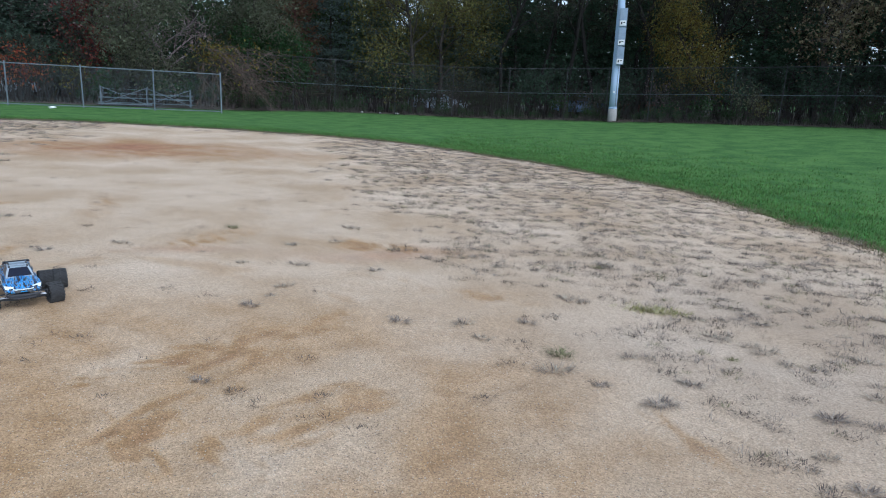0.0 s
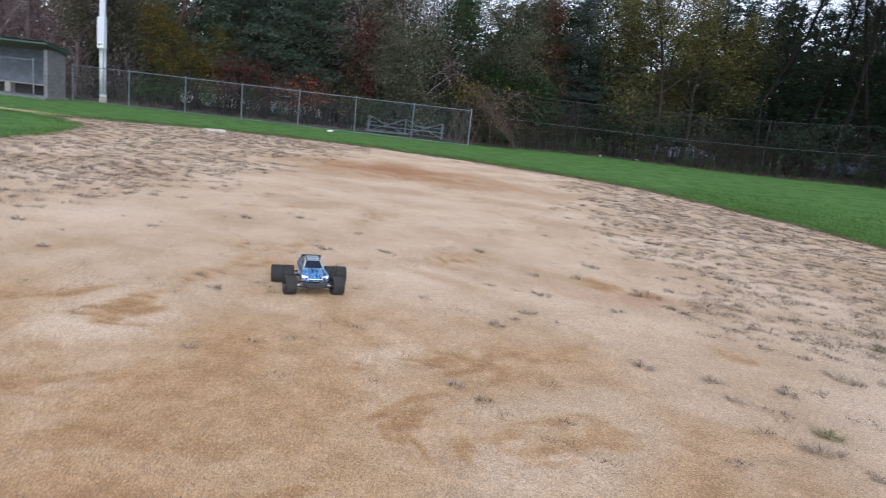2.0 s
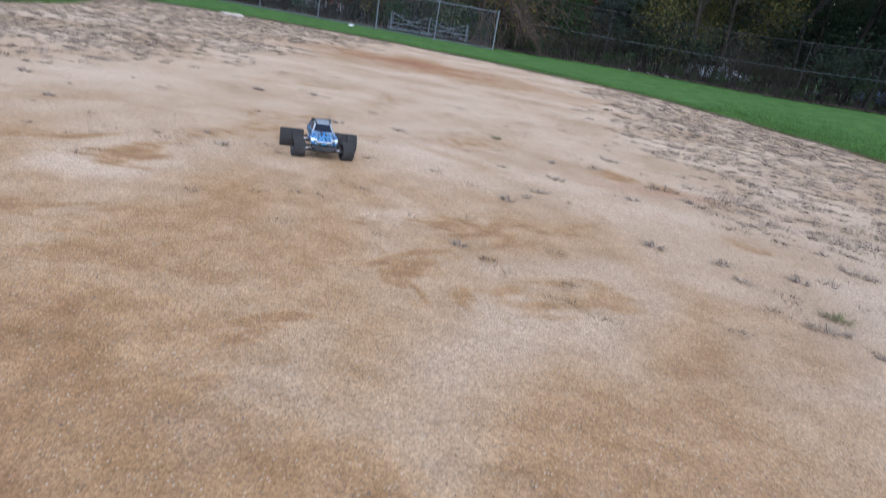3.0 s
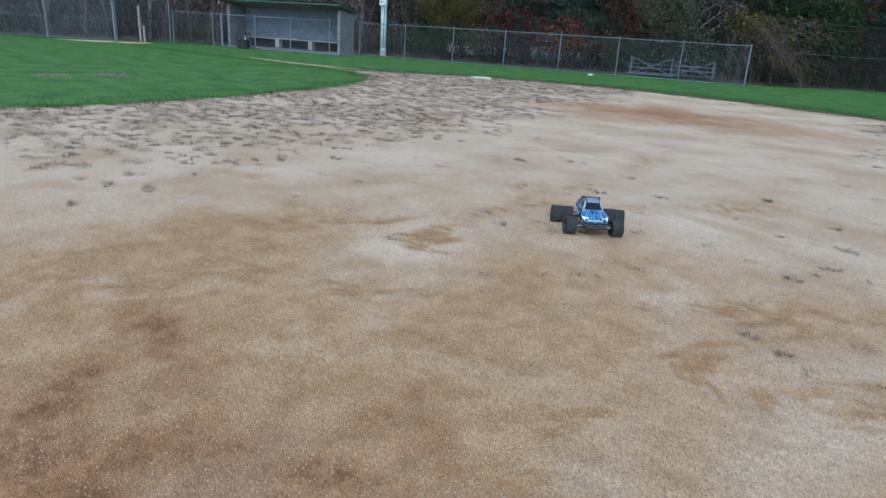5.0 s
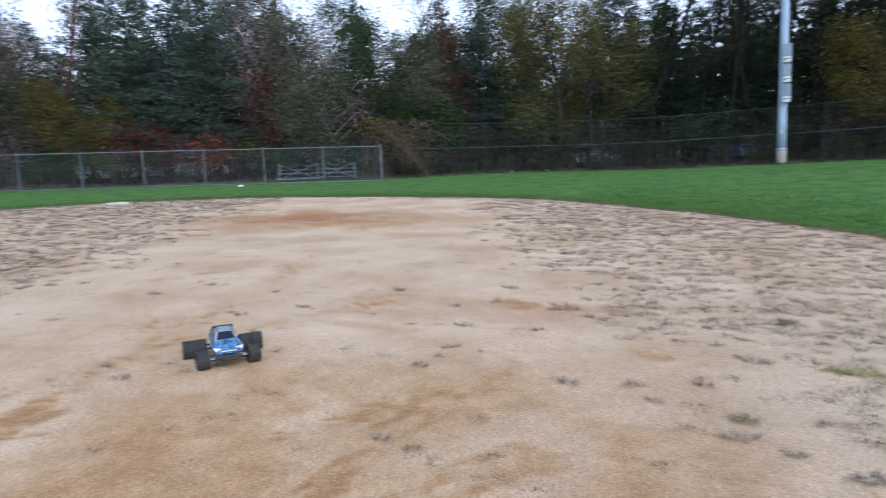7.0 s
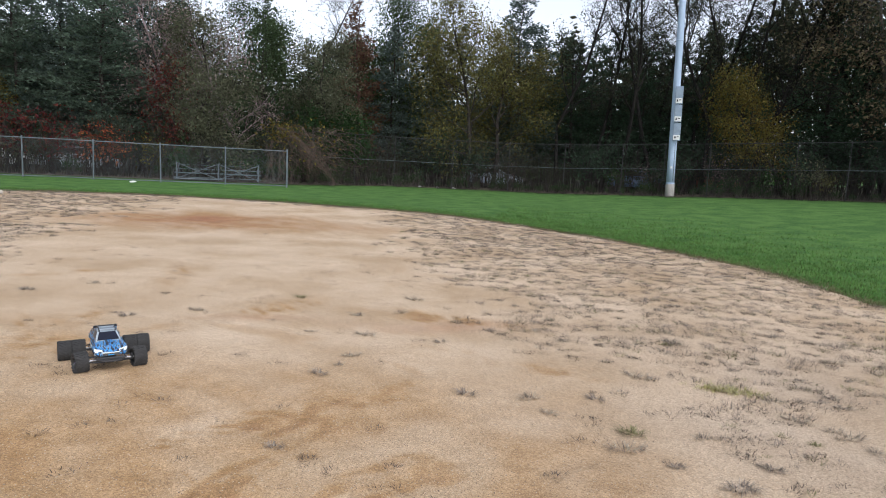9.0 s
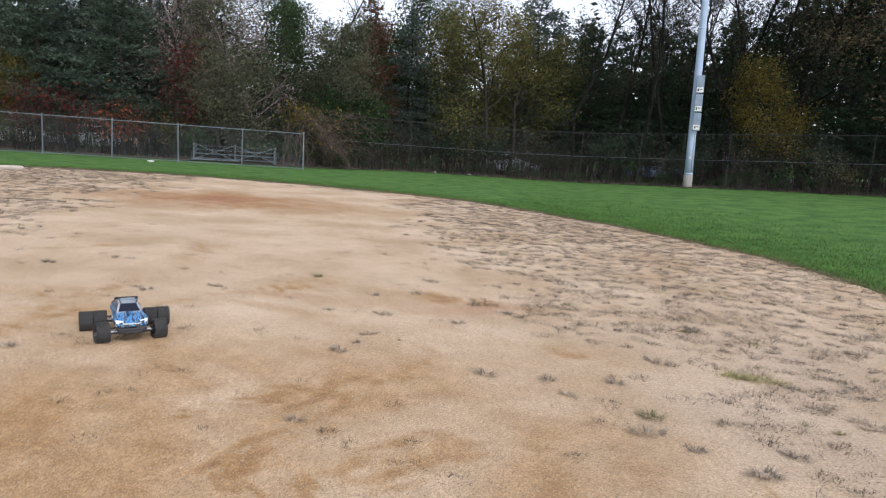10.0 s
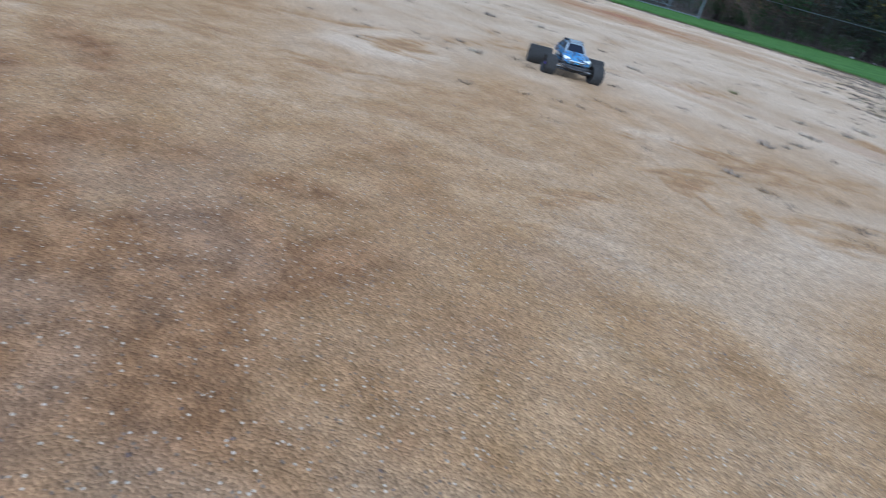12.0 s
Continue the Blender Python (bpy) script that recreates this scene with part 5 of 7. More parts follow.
def bare_tree(name, seed, height, spread, bark, leaf_mat, per_end, label, crown_label, kids=(13, 6, 5), crown_from=0.3, r0=0.15):
    rng = np.random.default_rng(seed)
    wood, ends = branchy(rng, height, spread, 3, True, crown_from, kids, r0, 0.9)
    ends = np.array([tuple(e) for e in ends])
    pick = ends[rng.uniform(size=len(ends)) < per_end]
    if per_end > 1:
        pick = np.repeat(ends, int(per_end), 0)
    c = pick + rng.normal(0, 0.16 if per_end <= 1 else 0.24, pick.shape)
    return tree_of(name, wood, bark, leaves_mesh("crown", c, 0.09, leaf_mat, rng), label, crown_label)


def pine(name, seed, height, spread, leaf_mat, bark, label, crown_from=0.12, dense=1.0, cone=0.85):
    """A conifer: whorled boughs with tufts of needles."""
    rng = np.random.default_rng(seed)
    wood, c, al = Geo(), [], []
    pts = [Vector((0.12 * math.sin(i * 1.3 + seed), 0.12 * math.cos(i * 1.7), height * i / 8 - 0.2)) for i in range(9)]
    wood.tube(pts, [0.17 * (1 - 0.92 * i / 8) for i in range(9)], 7, False)
    z = height * crown_from
    while z < height * 0.985:
        t = (z / height - crown_from) / (1 - crown_from)
        reach = spread * (1 - t) ** cone * (0.55 + 0.45 * min(1, t * 5)) + 0.25
        for _ in range(int(rng.integers(4, 7))):
            a, ln = rng.uniform(0, 2 * math.pi), reach * rng.uniform(0.55, 1.15)
            rise = rng.uniform(-0.12, 0.3)
            d = Vector((math.cos(a), math.sin(a), rise)).normalized()
            q = Vector((0, 0, z + rng.uniform(-0.2, 0.2)))
            tip = q + d * ln + Vector((0, 0, -0.1 * ln + 0.12 * ln))
            wood.tube([q, q.lerp(tip, 0.5) + Vector((0, 0, -0.04 * ln)), tip], [0.035 * (1 - 0.6 * t), 0.02, 0.006], 3, False)
            m = max(4, int(ln * 13 * dense))
            for _ in range(m):
                u = rng.uniform(0.25, 1.05)
                w = 0.30 * ln * (1.1 - 0.6 * u)
                base = q + (tip - q) * u
                off = Vector((rng.normal(0, w), rng.normal(0, w), rng.normal(0, 0.10)))
                for _ in range(4):
                    c.append(tuple(base + off + Vector(rng.normal(0, 0.07, 3))))
                    al.append((d.x + 0.4 * rng.normal(), d.y + 0.4 * rng.normal(), 0.45))
        z += height * 0.032 * rng.uniform(0.8, 1.3)
    return tree_of(name, wood, bark, leaves_mesh("crown", c, 0.125, leaf_mat, rng, 0.2, 1.4, True, al), label, "dense needle boughs")


def shrub(name, seed, height, width, leaf_mat, stems, leaves, size, label, bark="bark_pale", droop=0.0):
    rng = np.random.default_rng(seed)
    wood, c = Geo(), []
    for _ in range(stems):
        a, r = rng.uniform(0, 2 * math.pi), width * 0.35 * rng.uniform() ** 0.5
        p = Vector((r * math.cos(a), r * math.sin(a), -0.1))
        h = height * rng.uniform(0.5, 1.05)
        e = p + Vector((math.cos(a) * width * 0.3 * rng.uniform(), math.sin(a) * width * 0.3 * rng.uniform(), h))
        m_ = p.lerp(e, 0.55) + Vector(rng.normal(0, 0.12, 3))
        wood.tube([p, m_, e], [0.018, 0.012, 0.004], 3, False)
        for _ in range(3):
            s0 = m_.lerp(e, rng.uniform(0, 0.8))
            s1 = s0 + Vector(rng.normal(0, 0.35, 3)) + Vector((0, 0, 0.25 - droop))
            wood.tube([s0, s1], [0.008, 0.003], 3, False)
            for _ in range(max(1, leaves // (stems * 3))):
                c.append(tuple(s0.lerp(s1, rng.uniform(0.1, 1.2)) + Vector(rng.normal(0, 0.14, 3))))
    top = empty(name)
    part("stem", wood, bark, top, "thin stems")
    ob = new("foliage", leaves_mesh("foliage", c, size, leaf_mat, rng))
    ob.parent = top
    return tagged(top, label, "shrub")


def trees():
    kinds = {
        "bare": [bare_tree("bare_tree", s, 12, 3.9, "twig", "brown_leaf", 0.75, "nearly bare tree with purple-grey twigs", "few withered leaves", (15, 7, 5)) for s in (1, 2)],
        "tall": [bare_tree("tall_bare_tree", s, 17, 3.4, "bark", "grey_leaf", 1.0, "tall dark tree with thin late leaves", "thin grey-green leaves", (16, 7, 5), 0.3, 0.13) for s in (3, 4)],
        # darker copy of the tall tree, woodland shade painted into bark and leaves
        "talldark": [bare_tree("tall_shaded_tree", s, 17, 3.4, "bark_black", "shade_leaf", 3, "tall tree with shade painted into its stems and thin leaves", "thin leaves darkened as shade", (14, 6, 5), 0.3, 0.14) for s in (23, 24)],
        "brownoak": [broadleaf("brown_leafy_tree", 20, 12, 3.7, "olive_brown", "bark_mid", 0.12, 34, "dense tree with olive-brown autumn leaves", "olive-brown leaves", 0.5, 2, (15, 6, 5), 0.12)],
        "purple": [broadleaf("withered_tree", 21, 11, 3.5, "brown_leaf", "twig", 0.12, 12, "tree with thin purple-brown withered leaves", "purple-brown leaves", 0.45, 2, (15, 6, 5), 0.15)],
        "oak": [broadleaf("oak_tree", s, 11.5, 3.6, "oak", "bark", 0.12, 46, "broad dark green leafy tree", "dark green leaves") for s in (5, 6)],
        "olive": [broadleaf("olive_tree", 7, 10.5, 3.7, "olive_leaf", "bark", 0.10, 66, "leafy tree turning olive yellow", "olive yellow leaves")],
        "yellow": [broadleaf("yellow_tree", 8, 9, 2.1, "yellow", "bark", 0.105, 38, "slender tree with yellowing leaves", "yellow leaves")],
        "willow": [broadleaf("grey_tree", 9, 8, 2.7, "grey_leaf", "bark", 0.10, 58, "drooping grey-green leafy tree", "grey-green leaves", 0.35, 2, (14, 6, 5), 0.1, 0.14, -0.3)],
        "maple": [broadleaf("red_maple", 10, 7, 2.0, "red", "bark", 0.14, 7, "small tree with dark red autumn leaves", "red autumn leaves")],
        "redthin": [broadleaf("red_slender_tree", 12, 14, 1.3, "brown_leaf", "bark_red", 0.13, 5, "slender tree with a reddish trunk", "brown leaves", 0.3, 2, (12, 5, 4), 0.4, 0.16)],
        "thin": [broadleaf("slender_yellow_tree", 13, 15, 2.3, "olive_leaf", "bark", 0.14, 16, "tall slender tree with sparse yellow-green leaves", "sparse yellow-green leaves", 0.4, 2, (13, 5, 4), 0.35, 0.16)],
        "pine": [pine("pine_tree", s, 13, 3.8, "pine", "bark", "dense dark green pine in the woods", 0.12, 1.3) for s in (14, 15)],
        "bluepine": [pine("blue_pine_tree", 16, 13, 3.5, "pine2", "bark", "dense blue-green pine in the woods", 0.12, 1.35)],
        # pine for the dim right side, its shade carried by the needle colour
        "darkpine": [pine("dark_pine_tree", 19, 13, 3.6, "dark_pine", "bark", "pine in the woods with shade painted into its needles", 0.1, 1.0)],
        "cedar": [pine("cedar_tree", 17, 12, 1.9, "rust", "bark_red", "narrow rust-brown cedar in the woods", 0.08, 1.1, 0.7)],
        "cedar_green": [pine("green_cedar_tree", 18, 12, 2.2, "oak", "bark", "narrow green cedar in the woods", 0.06, 1.1, 0.75)],
    }
    size = {"talldark": 17, "brownoak": 12, "purple": 11, "bare": 12, "tall": 17, "oak": 11.5, "olive": 10.5, "yellow": 9, "willow": 8, "maple": 7, "redthin": 14, "thin": 15, "pine": 13, "bluepine": 13, "darkpine": 13, "cedar": 12, "cedar_green": 12}
    rng = random.Random(77)
    used = set()

    def put(kind, bearing, dist, height, seed=None):
        x, y, _ = az_point(bearing, dist)
        rng = random.Random(seed or int(bearing * 100 + dist * 7))
        src = rng.choice(kinds[kind])
        s = height / size[kind]
        m = pose(x, y, ground_z(x, y), rng.uniform(-2, 2), rng.uniform(-2, 2), rng.uniform(0, 360))
        ob = src if src.name not in used else None
        if ob is None:
            ob = copy_thing(src, m)
        else:
            used.add(src.name)
            ob.matrix_world = m
        w = s * rng.uniform(0.92, 1.12)
        ob.scale = (w, w, s)
        tagged(ob, group="woods behind the field")

    front = [("bare", -81, 52, 13), ("bare", -77.5, 50, 13), ("bare", -74, 53, 13), ("bare", -71, 50, 13), ("bare", -68, 52, 12), ("bare", -65, 49, 12.5), ("bare", -62.5, 51, 13),
             ("bare", -60, 49, 12.5), ("bare", -57.5, 51, 12.5), ("bare", -54.5, 49, 12), ("willow", -51.5, 46, 8), ("thin", -50.3, 47, 16), ("redthin", -48.4, 46, 14.5), ("yellow", -46.4, 43, 5.5), ("pine", -46, 47, 13),
             ("pine", -42.8, 45, 12.8), ("bluepine", -40, 46, 13), ("pine", -37.2, 44, 12.6), ("bluepine", -34.4, 48, 12.8), ("pine", -41.4, 50, 12.4), ("pine", -36, 50, 12.4), ("darkpine", -31.6, 50, 12.5), ("pine", -44.4, 52, 13), ("pine", -38.6, 52, 13), ("maple", -33, 41.3, 6.3), ("willow", -29.6, 41, 9),
             ]
    front += [("tall", -28, 49, 16), ("tall", -24.6, 48, 16), ("cedar_green", -21.4, 46, 9.8), ("willow", -19.5, 43.5, 8.5), ("cedar", -17, 46, 12.2), ("oak", -12.6, 49, 12.4),
             ("olive", -7.2, 44, 11.3), ("bluepine", -3, 50, 15), ("talldark", 0.6, 46, 18), ("talldark", 3, 47.5, 18), ("talldark", 5.6, 45.5, 18)]
    front += [("talldark", 8.8, 46.5, 18), ("darkpine", 10, 50, 10.5), ("talldark", 11.8, 48, 17.5), ("yellow", 18.6, 42.8, 7.6, 1837), ("darkpine", 21, 46, 13), ("talldark", 18, 47, 17), ("talldark", 17, 45.5, 15),
              ("talldark", 22.8, 45, 17), ("talldark", 14.4, 48.5, 17), ("brownoak", 25.8, 44, 14.5), ("darkpine", 28.6, 45, 11), ("brownoak", 30, 42.5, 14.5), ("tall", 33, 41, 14), ("darkpine", 32.5, 43, 12), ("talldark", 36, 42, 16), ("darkpine", 40, 40, 14)]
    front += [("purple", -26.4, 45, 10), ("oak", -23.6, 46, 9.2), ("bluepine", -14.3, 47, 11.2), ("bluepine", -10.4, 48, 10.8), ("olive", -5, 45.5, 10), ("bluepine", -8.8, 50, 12.2), ("darkpine", 1.6, 49, 11.5), ("darkpine", 4.4, 50, 12), ("darkpine", -1.2, 51, 12),
              ("darkpine", 7.2, 49, 11.3), ("darkpine", 12.4, 49, 11.5), ("darkpine", 23.2, 44.5, 10), ("talldark", 25, 46, 15), ("talldark", 7, 50, 16), ("talldark", 13.2, 46, 16.5), ("talldark", 15.4, 44.5, 17.5), ("talldark", 12.4, 44.5, 18), ("talldark", 20.4, 49, 16), ("talldark", 27.4, 45, 16), ("talldark", 10.2, 51, 15.5), ("talldark", 16, 51, 15.5), ("talldark", 24, 49, 15), ("oak", -19, 50, 9.5), ("darkpine", 14.6, 48, 11)]
    front += [("brownoak", -78, 49, 12.5), ("brownoak", -73.5, 50, 13), ("brownoak", -70, 49.5, 12.2), ("brownoak", -66.6, 50, 11.6), ("purple", -63.4, 51, 10.5), ("purple", -60.4, 50.5, 10), ("purple", -57.4, 51, 10.6),
              ("purple", -54.6, 50, 10), ("brownoak", -52.4, 49.5, 8.5), ("purple", -49.6, 49, 11), ("brownoak", -47.6, 46, 7.5), ("yellow", -45.6, 43.5, 6.2), ("purple", -30.6, 46, 11), ("cedar_green", -17.8, 47.5, 10.5)]
    for row in front:
        put(*row)
    bearing = -84.0
    while bearing < 44:
        low = -68 < bearing < -36 or -24 < bearing <= -4
        left = bearing < -52
        for lo, hi in ((53, 60), (62, 76))[:1 if bearing > 2 else 2]:
            kind = rng.choice(["bare", "purple", "brownoak", "bare"] if left else ["darkpine", "talldark", "talldark", "darkpine"] if bearing > 2 else ["pine", "oak", "oak", "bluepine", "oak", "cedar_green", "tall"])
            put(kind, bearing + rng.uniform(-1, 1), rng.uniform(lo, hi), rng.uniform(9.5, 11.6) if low else rng.uniform(11.5, 14.5) if bearing > 8 else rng.uniform(10.5, 13.0) if bearing > -4 else rng.uniform(12.5, 15.5))
        bearing += 3.1


def undergrowth():
    rng = random.Random(88)
    kinds = [
        shrub("weedy_bush", 1, 2.2, 1.6, "grey_leaf", 26, 420, 0.09, "tangle of thin weeds at the wood edge", "bark"),
        shrub("brown_thicket", 2, 2.8, 1.8, "brown_leaf", 34, 300, 0.09, "brown thicket of bare stems by the fence", "bark_mid"),
        shrub("green_bush", 3, 1.7, 1.7, "vine", 22, 480, 0.11, "low green leafy bush at the wood edge", "bark_mid"),
        # borrows the darkened needles to paint the gloom inside the woods
        shrub("dark_thicket", 4, 3.4, 2.2, "dark_pine", 26, 520, 0.15, "leafy thicket under the trees, shade painted into its leaves", "bark"),
        # thicket copy whose leaf colour carries the shade
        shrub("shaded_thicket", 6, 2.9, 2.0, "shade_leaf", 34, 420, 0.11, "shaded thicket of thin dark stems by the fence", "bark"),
    ]
    used = set()

    def put(src, bearing, dist, s):
        x, y, _ = az_point(bearing, dist)
        m = pose(x, y, ground_z(x, y), 0, 0, rng.uniform(0, 360))
        ob = copy_thing(src, m) if src.name in used else src
        used.add(src.name)
        ob.matrix_world = m
        ob.scale = (s, s, s * rng.uniform(0.85, 1.2))
        tagged(ob, group="undergrowth at the wood edge")

    b = -82.0
    while b < 44:
        d = woods_start(b)
        if any(abs(b + 0.4 - gap) < 0.9 for gap in GAPS):
            put(kinds[4], b - 0.9, d + 3, 0.8)
            put(kinds[2], b + 0.6, d + 0.8, 0.55)
            put(kinds[1], b + 1.2, d + 2, 0.9)
            b += 1.75
            continue
        put(rng.choice([kinds[4], kinds[2], kinds[3], kinds[4]] if b > -15 else [kinds[0], kinds[2], kinds[2], kinds[4]] if b > -52 else kinds[:2]), b, d + rng.uniform(0.5, 1.4), rng.uniform(0.6, 1.05) * (0.75 if b < -52 else 1))
        put(rng.choice([kinds[4], kinds[3], kinds[3]] if b > -15 else kinds[2:] if b > -52 else kinds[:2]), b + rng.uniform(0.3, 1), d + rng.uniform(2.5, 5), rng.uniform(0.8, 1.2))
        if all(abs(b + 0.5 - gap) > 1.3 for gap in GAPS):
            put(kinds[3] if b > -53 else kinds[1], b + rng.uniform(0, 1), d + rng.uniform(6, 10), rng.uniform(0.9, 1.35))
        b += 1.75
    # low green plants along the edge of the lawn
    b = -21.0
    while b < 34:
        put(kinds[2], b, woods_start(b) - rng.uniform(0.0, 0.5), rng.uniform(0.22, 0.5))
        b += rng.uniform(0.7, 1.5)
    # coloured bushes
    for kind, bearing, dist, s in (("orange", -37.4, 38.8, 0.88), ("orange", -36.2, 39.1, 0.8), ("red", -43.0, 40.2, 1.2), ("red", -40.4, 39.6, 1.15), ("yellow", -33.4, 38.6, 0.7), ("green_leaf", -47.5, 40.4, 0.55), ("green_leaf", -45.4, 39.9, 0.5), ("green_leaf", -49.6, 41.0, 0.6), ("olive_leaf", -66.8, 44.2, 0.5), ("grey_leaf", 20.2, 39.9, 0.75), ("olive_leaf", 21.2, 40.2, 0.5)):
        ob = shrub("autumn_bush", int(abs(bearing) * 10), 3.3, 2.0, kind, 22, 420, 0.12, "bush with " + {"green_leaf": "fresh green", "olive_leaf": "olive", "grey_leaf": "dull green"}.get(kind, kind) + " leaves at the wood edge", "bark")
        x, y, _ = az_point(bearing, dist)
        ob.matrix_world = pose(x, y, ground_z(x, y), 0, 0, 40)
        ob.scale = (s, s, s)
    # ivy-covered mound
    rng2 = np.random.default_rng(5)
    wood = Geo()
    c = []
    for _ in range(70):
        a, h = rng2.uniform(0, 2 * math.pi), rng2.uniform(2.4, 4.6)
        p = Vector((2.0 * math.cos(a), 1.2 * math.sin(a), -0.1))
        e = Vector((2.2 * math.cos(a + 0.4) * rng2.uniform(0.3, 1), 0.9 * math.sin(a + 0.4), h))
        wood.tube([p, p.lerp(e, 0.5) + Vector(rng2.normal(0, 0.2, 3)), e], [0.03, 0.02, 0.008], 3, False)
        for _ in range(110):
            c.append(tuple(p.lerp(e, rng2.uniform(0.55, 1.05)) + Vector(rng2.normal(0, 0.3, 3))))
    top = empty("vine_thicket", pose(*az_point(-19.0, 41.3), 0, 0, 12))
    part("stem", wood, "bark", top, "climbing stems")
    ob = new("foliage", leaves_mesh("foliage", c, 0.14, "vine", rng2))
    ob.parent = top
    tagged(top, "tall thicket covered in green vines", "shrub")


def brush_pile():
    """A fallen crown of dead branches at the end of the fence."""
    rng = np.random.default_rng(9)
    g = Geo()

    def bough(p, e, r, lift):
        pts = [p]
        for k in (0.3, 0.6, 1.0):
            pts.append(p.lerp(e, k) + Vector((0, 0, lift * 4 * k * (1 - k))) + Vector(rng.normal(0, 0.07, 3)))
        g.tube(pts, [r, r * 0.8, r * 0.55, r * 0.2], 4, False)
        for _ in range(4):
            i = int(rng.integers(1, 3))
            s0 = pts[i].lerp(pts[i + 1], rng.uniform(0, 0.9))
            d = (e - p).normalized()
            g.tube([s0, s0 + d * rng.uniform(0.4, 1.0) + Vector((rng.normal(0, 0.3), rng.normal(0, 0.2), rng.normal(-0.1, 0.25)))], [r * 0.45, r * 0.12], 3, False)

    for _ in range(15):
        p = Vector((rng.uniform(-1.9, -0.7), rng.normal(0, 0.5), rng.uniform(2.2, 3.4)))
        bough(p, Vector((rng.uniform(-0.2, 2.3), rng.normal(0, 0.6), rng.uniform(0.02, 0.9))), rng.uniform(0.018, 0.04), rng.uniform(0.3, 0.9))
    for _ in range(9):
        p = Vector((rng.uniform(-2.2, -1.2), rng.normal(-0.2, 0.4), rng.uniform(1.8, 2.8)))
        bough(p, Vector((rng.uniform(-2.6, -0.2), rng.normal(-0.3, 0.4), rng.uniform(0.02, 0.5))), rng.uniform(0.014, 0.028), rng.uniform(0.1, 0.4))
    for _ in range(300):
        p = Vector((rng.normal(0.3, 1.0), rng.normal(0.3, 0.6), rng.uniform(0.9, 3.3)))
        e = p + Vector((rng.normal(0.6, 0.7), rng.normal(0, 0.5), rng.uniform(-1.1, 0.3)))
        g.tube([p, p.lerp(e, 0.5) + Vector(rng.normal(0, 0.1, 3)), e], [0.014, 0.01, 0.004], 3, False)
    top = empty("brush_pile", pose(*az_point(-21.6, 37.6), 0, 0, 10))
    part("branch_tangle", g, "brush", top, "long dead brown branches")
    c = np.concatenate([rng.normal(0, 1, (320, 3)) * (0.6, 0.4, 0.35) + (-1.2, 0, 2.9), rng.normal(0, 1, (160, 3)) * (1.3, 0.5, 0.6) + (0.4, 0, 2.6)])
    ob = new("foliage", leaves_mesh("foliage", c, 0.13, "yellow", rng))
    ob.parent = top
    tagged(top, "heap of dead brown branches with a few yellow leaves", "brush pile")


GAPS = (-44.4, -38.8, 7.4, -5.0, 12.8)  # bearings at which something shows between the trees


def parked_cars():
    """Cars in the lot behind the woods, seen in gaps."""
    paints = {"white": (0.7, 0.7, 0.7), "silver": (0.42, 0.45, 0.5), "blue": (0.16, 0.24, 0.42), "pale_blue": (0.5, 0.58, 0.68), "red": (0.38, 0.13, 0.1)}
    for (name, paint), bearing, dist in zip(paints.items(), GAPS, (45.5, 44.5, 49.5, 50.0, 51.0)):
        M["paint_" + name] = mat(name + "_car_paint", paint, tuple(0.85 * v for v in paint), 2, 30, rough=0.3, bump=0, coat=0.5)
        x, y, _ = az_point(bearing, dist)
        top = empty("parked_car", pose(x, y, ground_z(x, y) + 0.05, 0, 0, bearing * -1 + 8))
        body = loft_rings([(-2.2, 0.72, 0.45, 0.75), (-2.1, 0.85, 0.3, 0.95), (-1.2, 0.9, 0.25, 1.0), (1.2, 0.9, 0.25, 0.98), (2.0, 0.86, 0.28, 0.86), (2.25, 0.7, 0.4, 0.66)])
        part("body", body, "paint_" + name, top, name.replace("_", " ") + " painted body", True)
        cab = loft_rings([(-1.75, 0.7, 0.93, 0.97), (-1.2, 0.68, 0.93, 1.42), (0.1, 0.68, 0.93, 1.46), (1.1, 0.74, 0.93, 0.98)])
        part("cabin", cab, "paint_" + name, top, "", True)
        for s in (-1, 1):
            g = Geo()
            g.box((-0.5, s * 0.7, 1.2), (1.7, 0.03, 0.3), bevel=0.01)
            part("side_window", g, "black", top, "dark side window")
            for wx in (-1.35, 1.4):
                g = Geo()
                g.tube([(wx, s * 0.72, 0.33), (wx, s * 0.9, 0.33)], 0.33, 16)
                part("wheel", g, "black", top)
        tagged(top, name.replace("_", " ") + " car parked behind the woods", "car", "cars behind the woods")


def loft_rings(rows):
    g = Geo()
    n = 8
    for x, hw, z0, z1 in rows:
        g.v.append(np.array([(x, hw * a, z0 + (z1 - z0) * b) for a, b in ((-0.95, 0), (-1, 0.3), (-0.98, 0.75), (-0.8, 1), (0.8, 1), (0.98, 0.75), (1, 0.3), (0.95, 0))]))
    for i in range(len(rows) - 1):
        g.f += [(i * n + k, i * n + (k + 1) % n, (i + 1) * n + (k + 1) % n, (i + 1) * n + k) for k in range(n)]
    g.f += [tuple(range(n))[::-1], tuple((len(rows) - 1) * n + k for k in range(n))]
    g.count = n * len(rows)
    return g


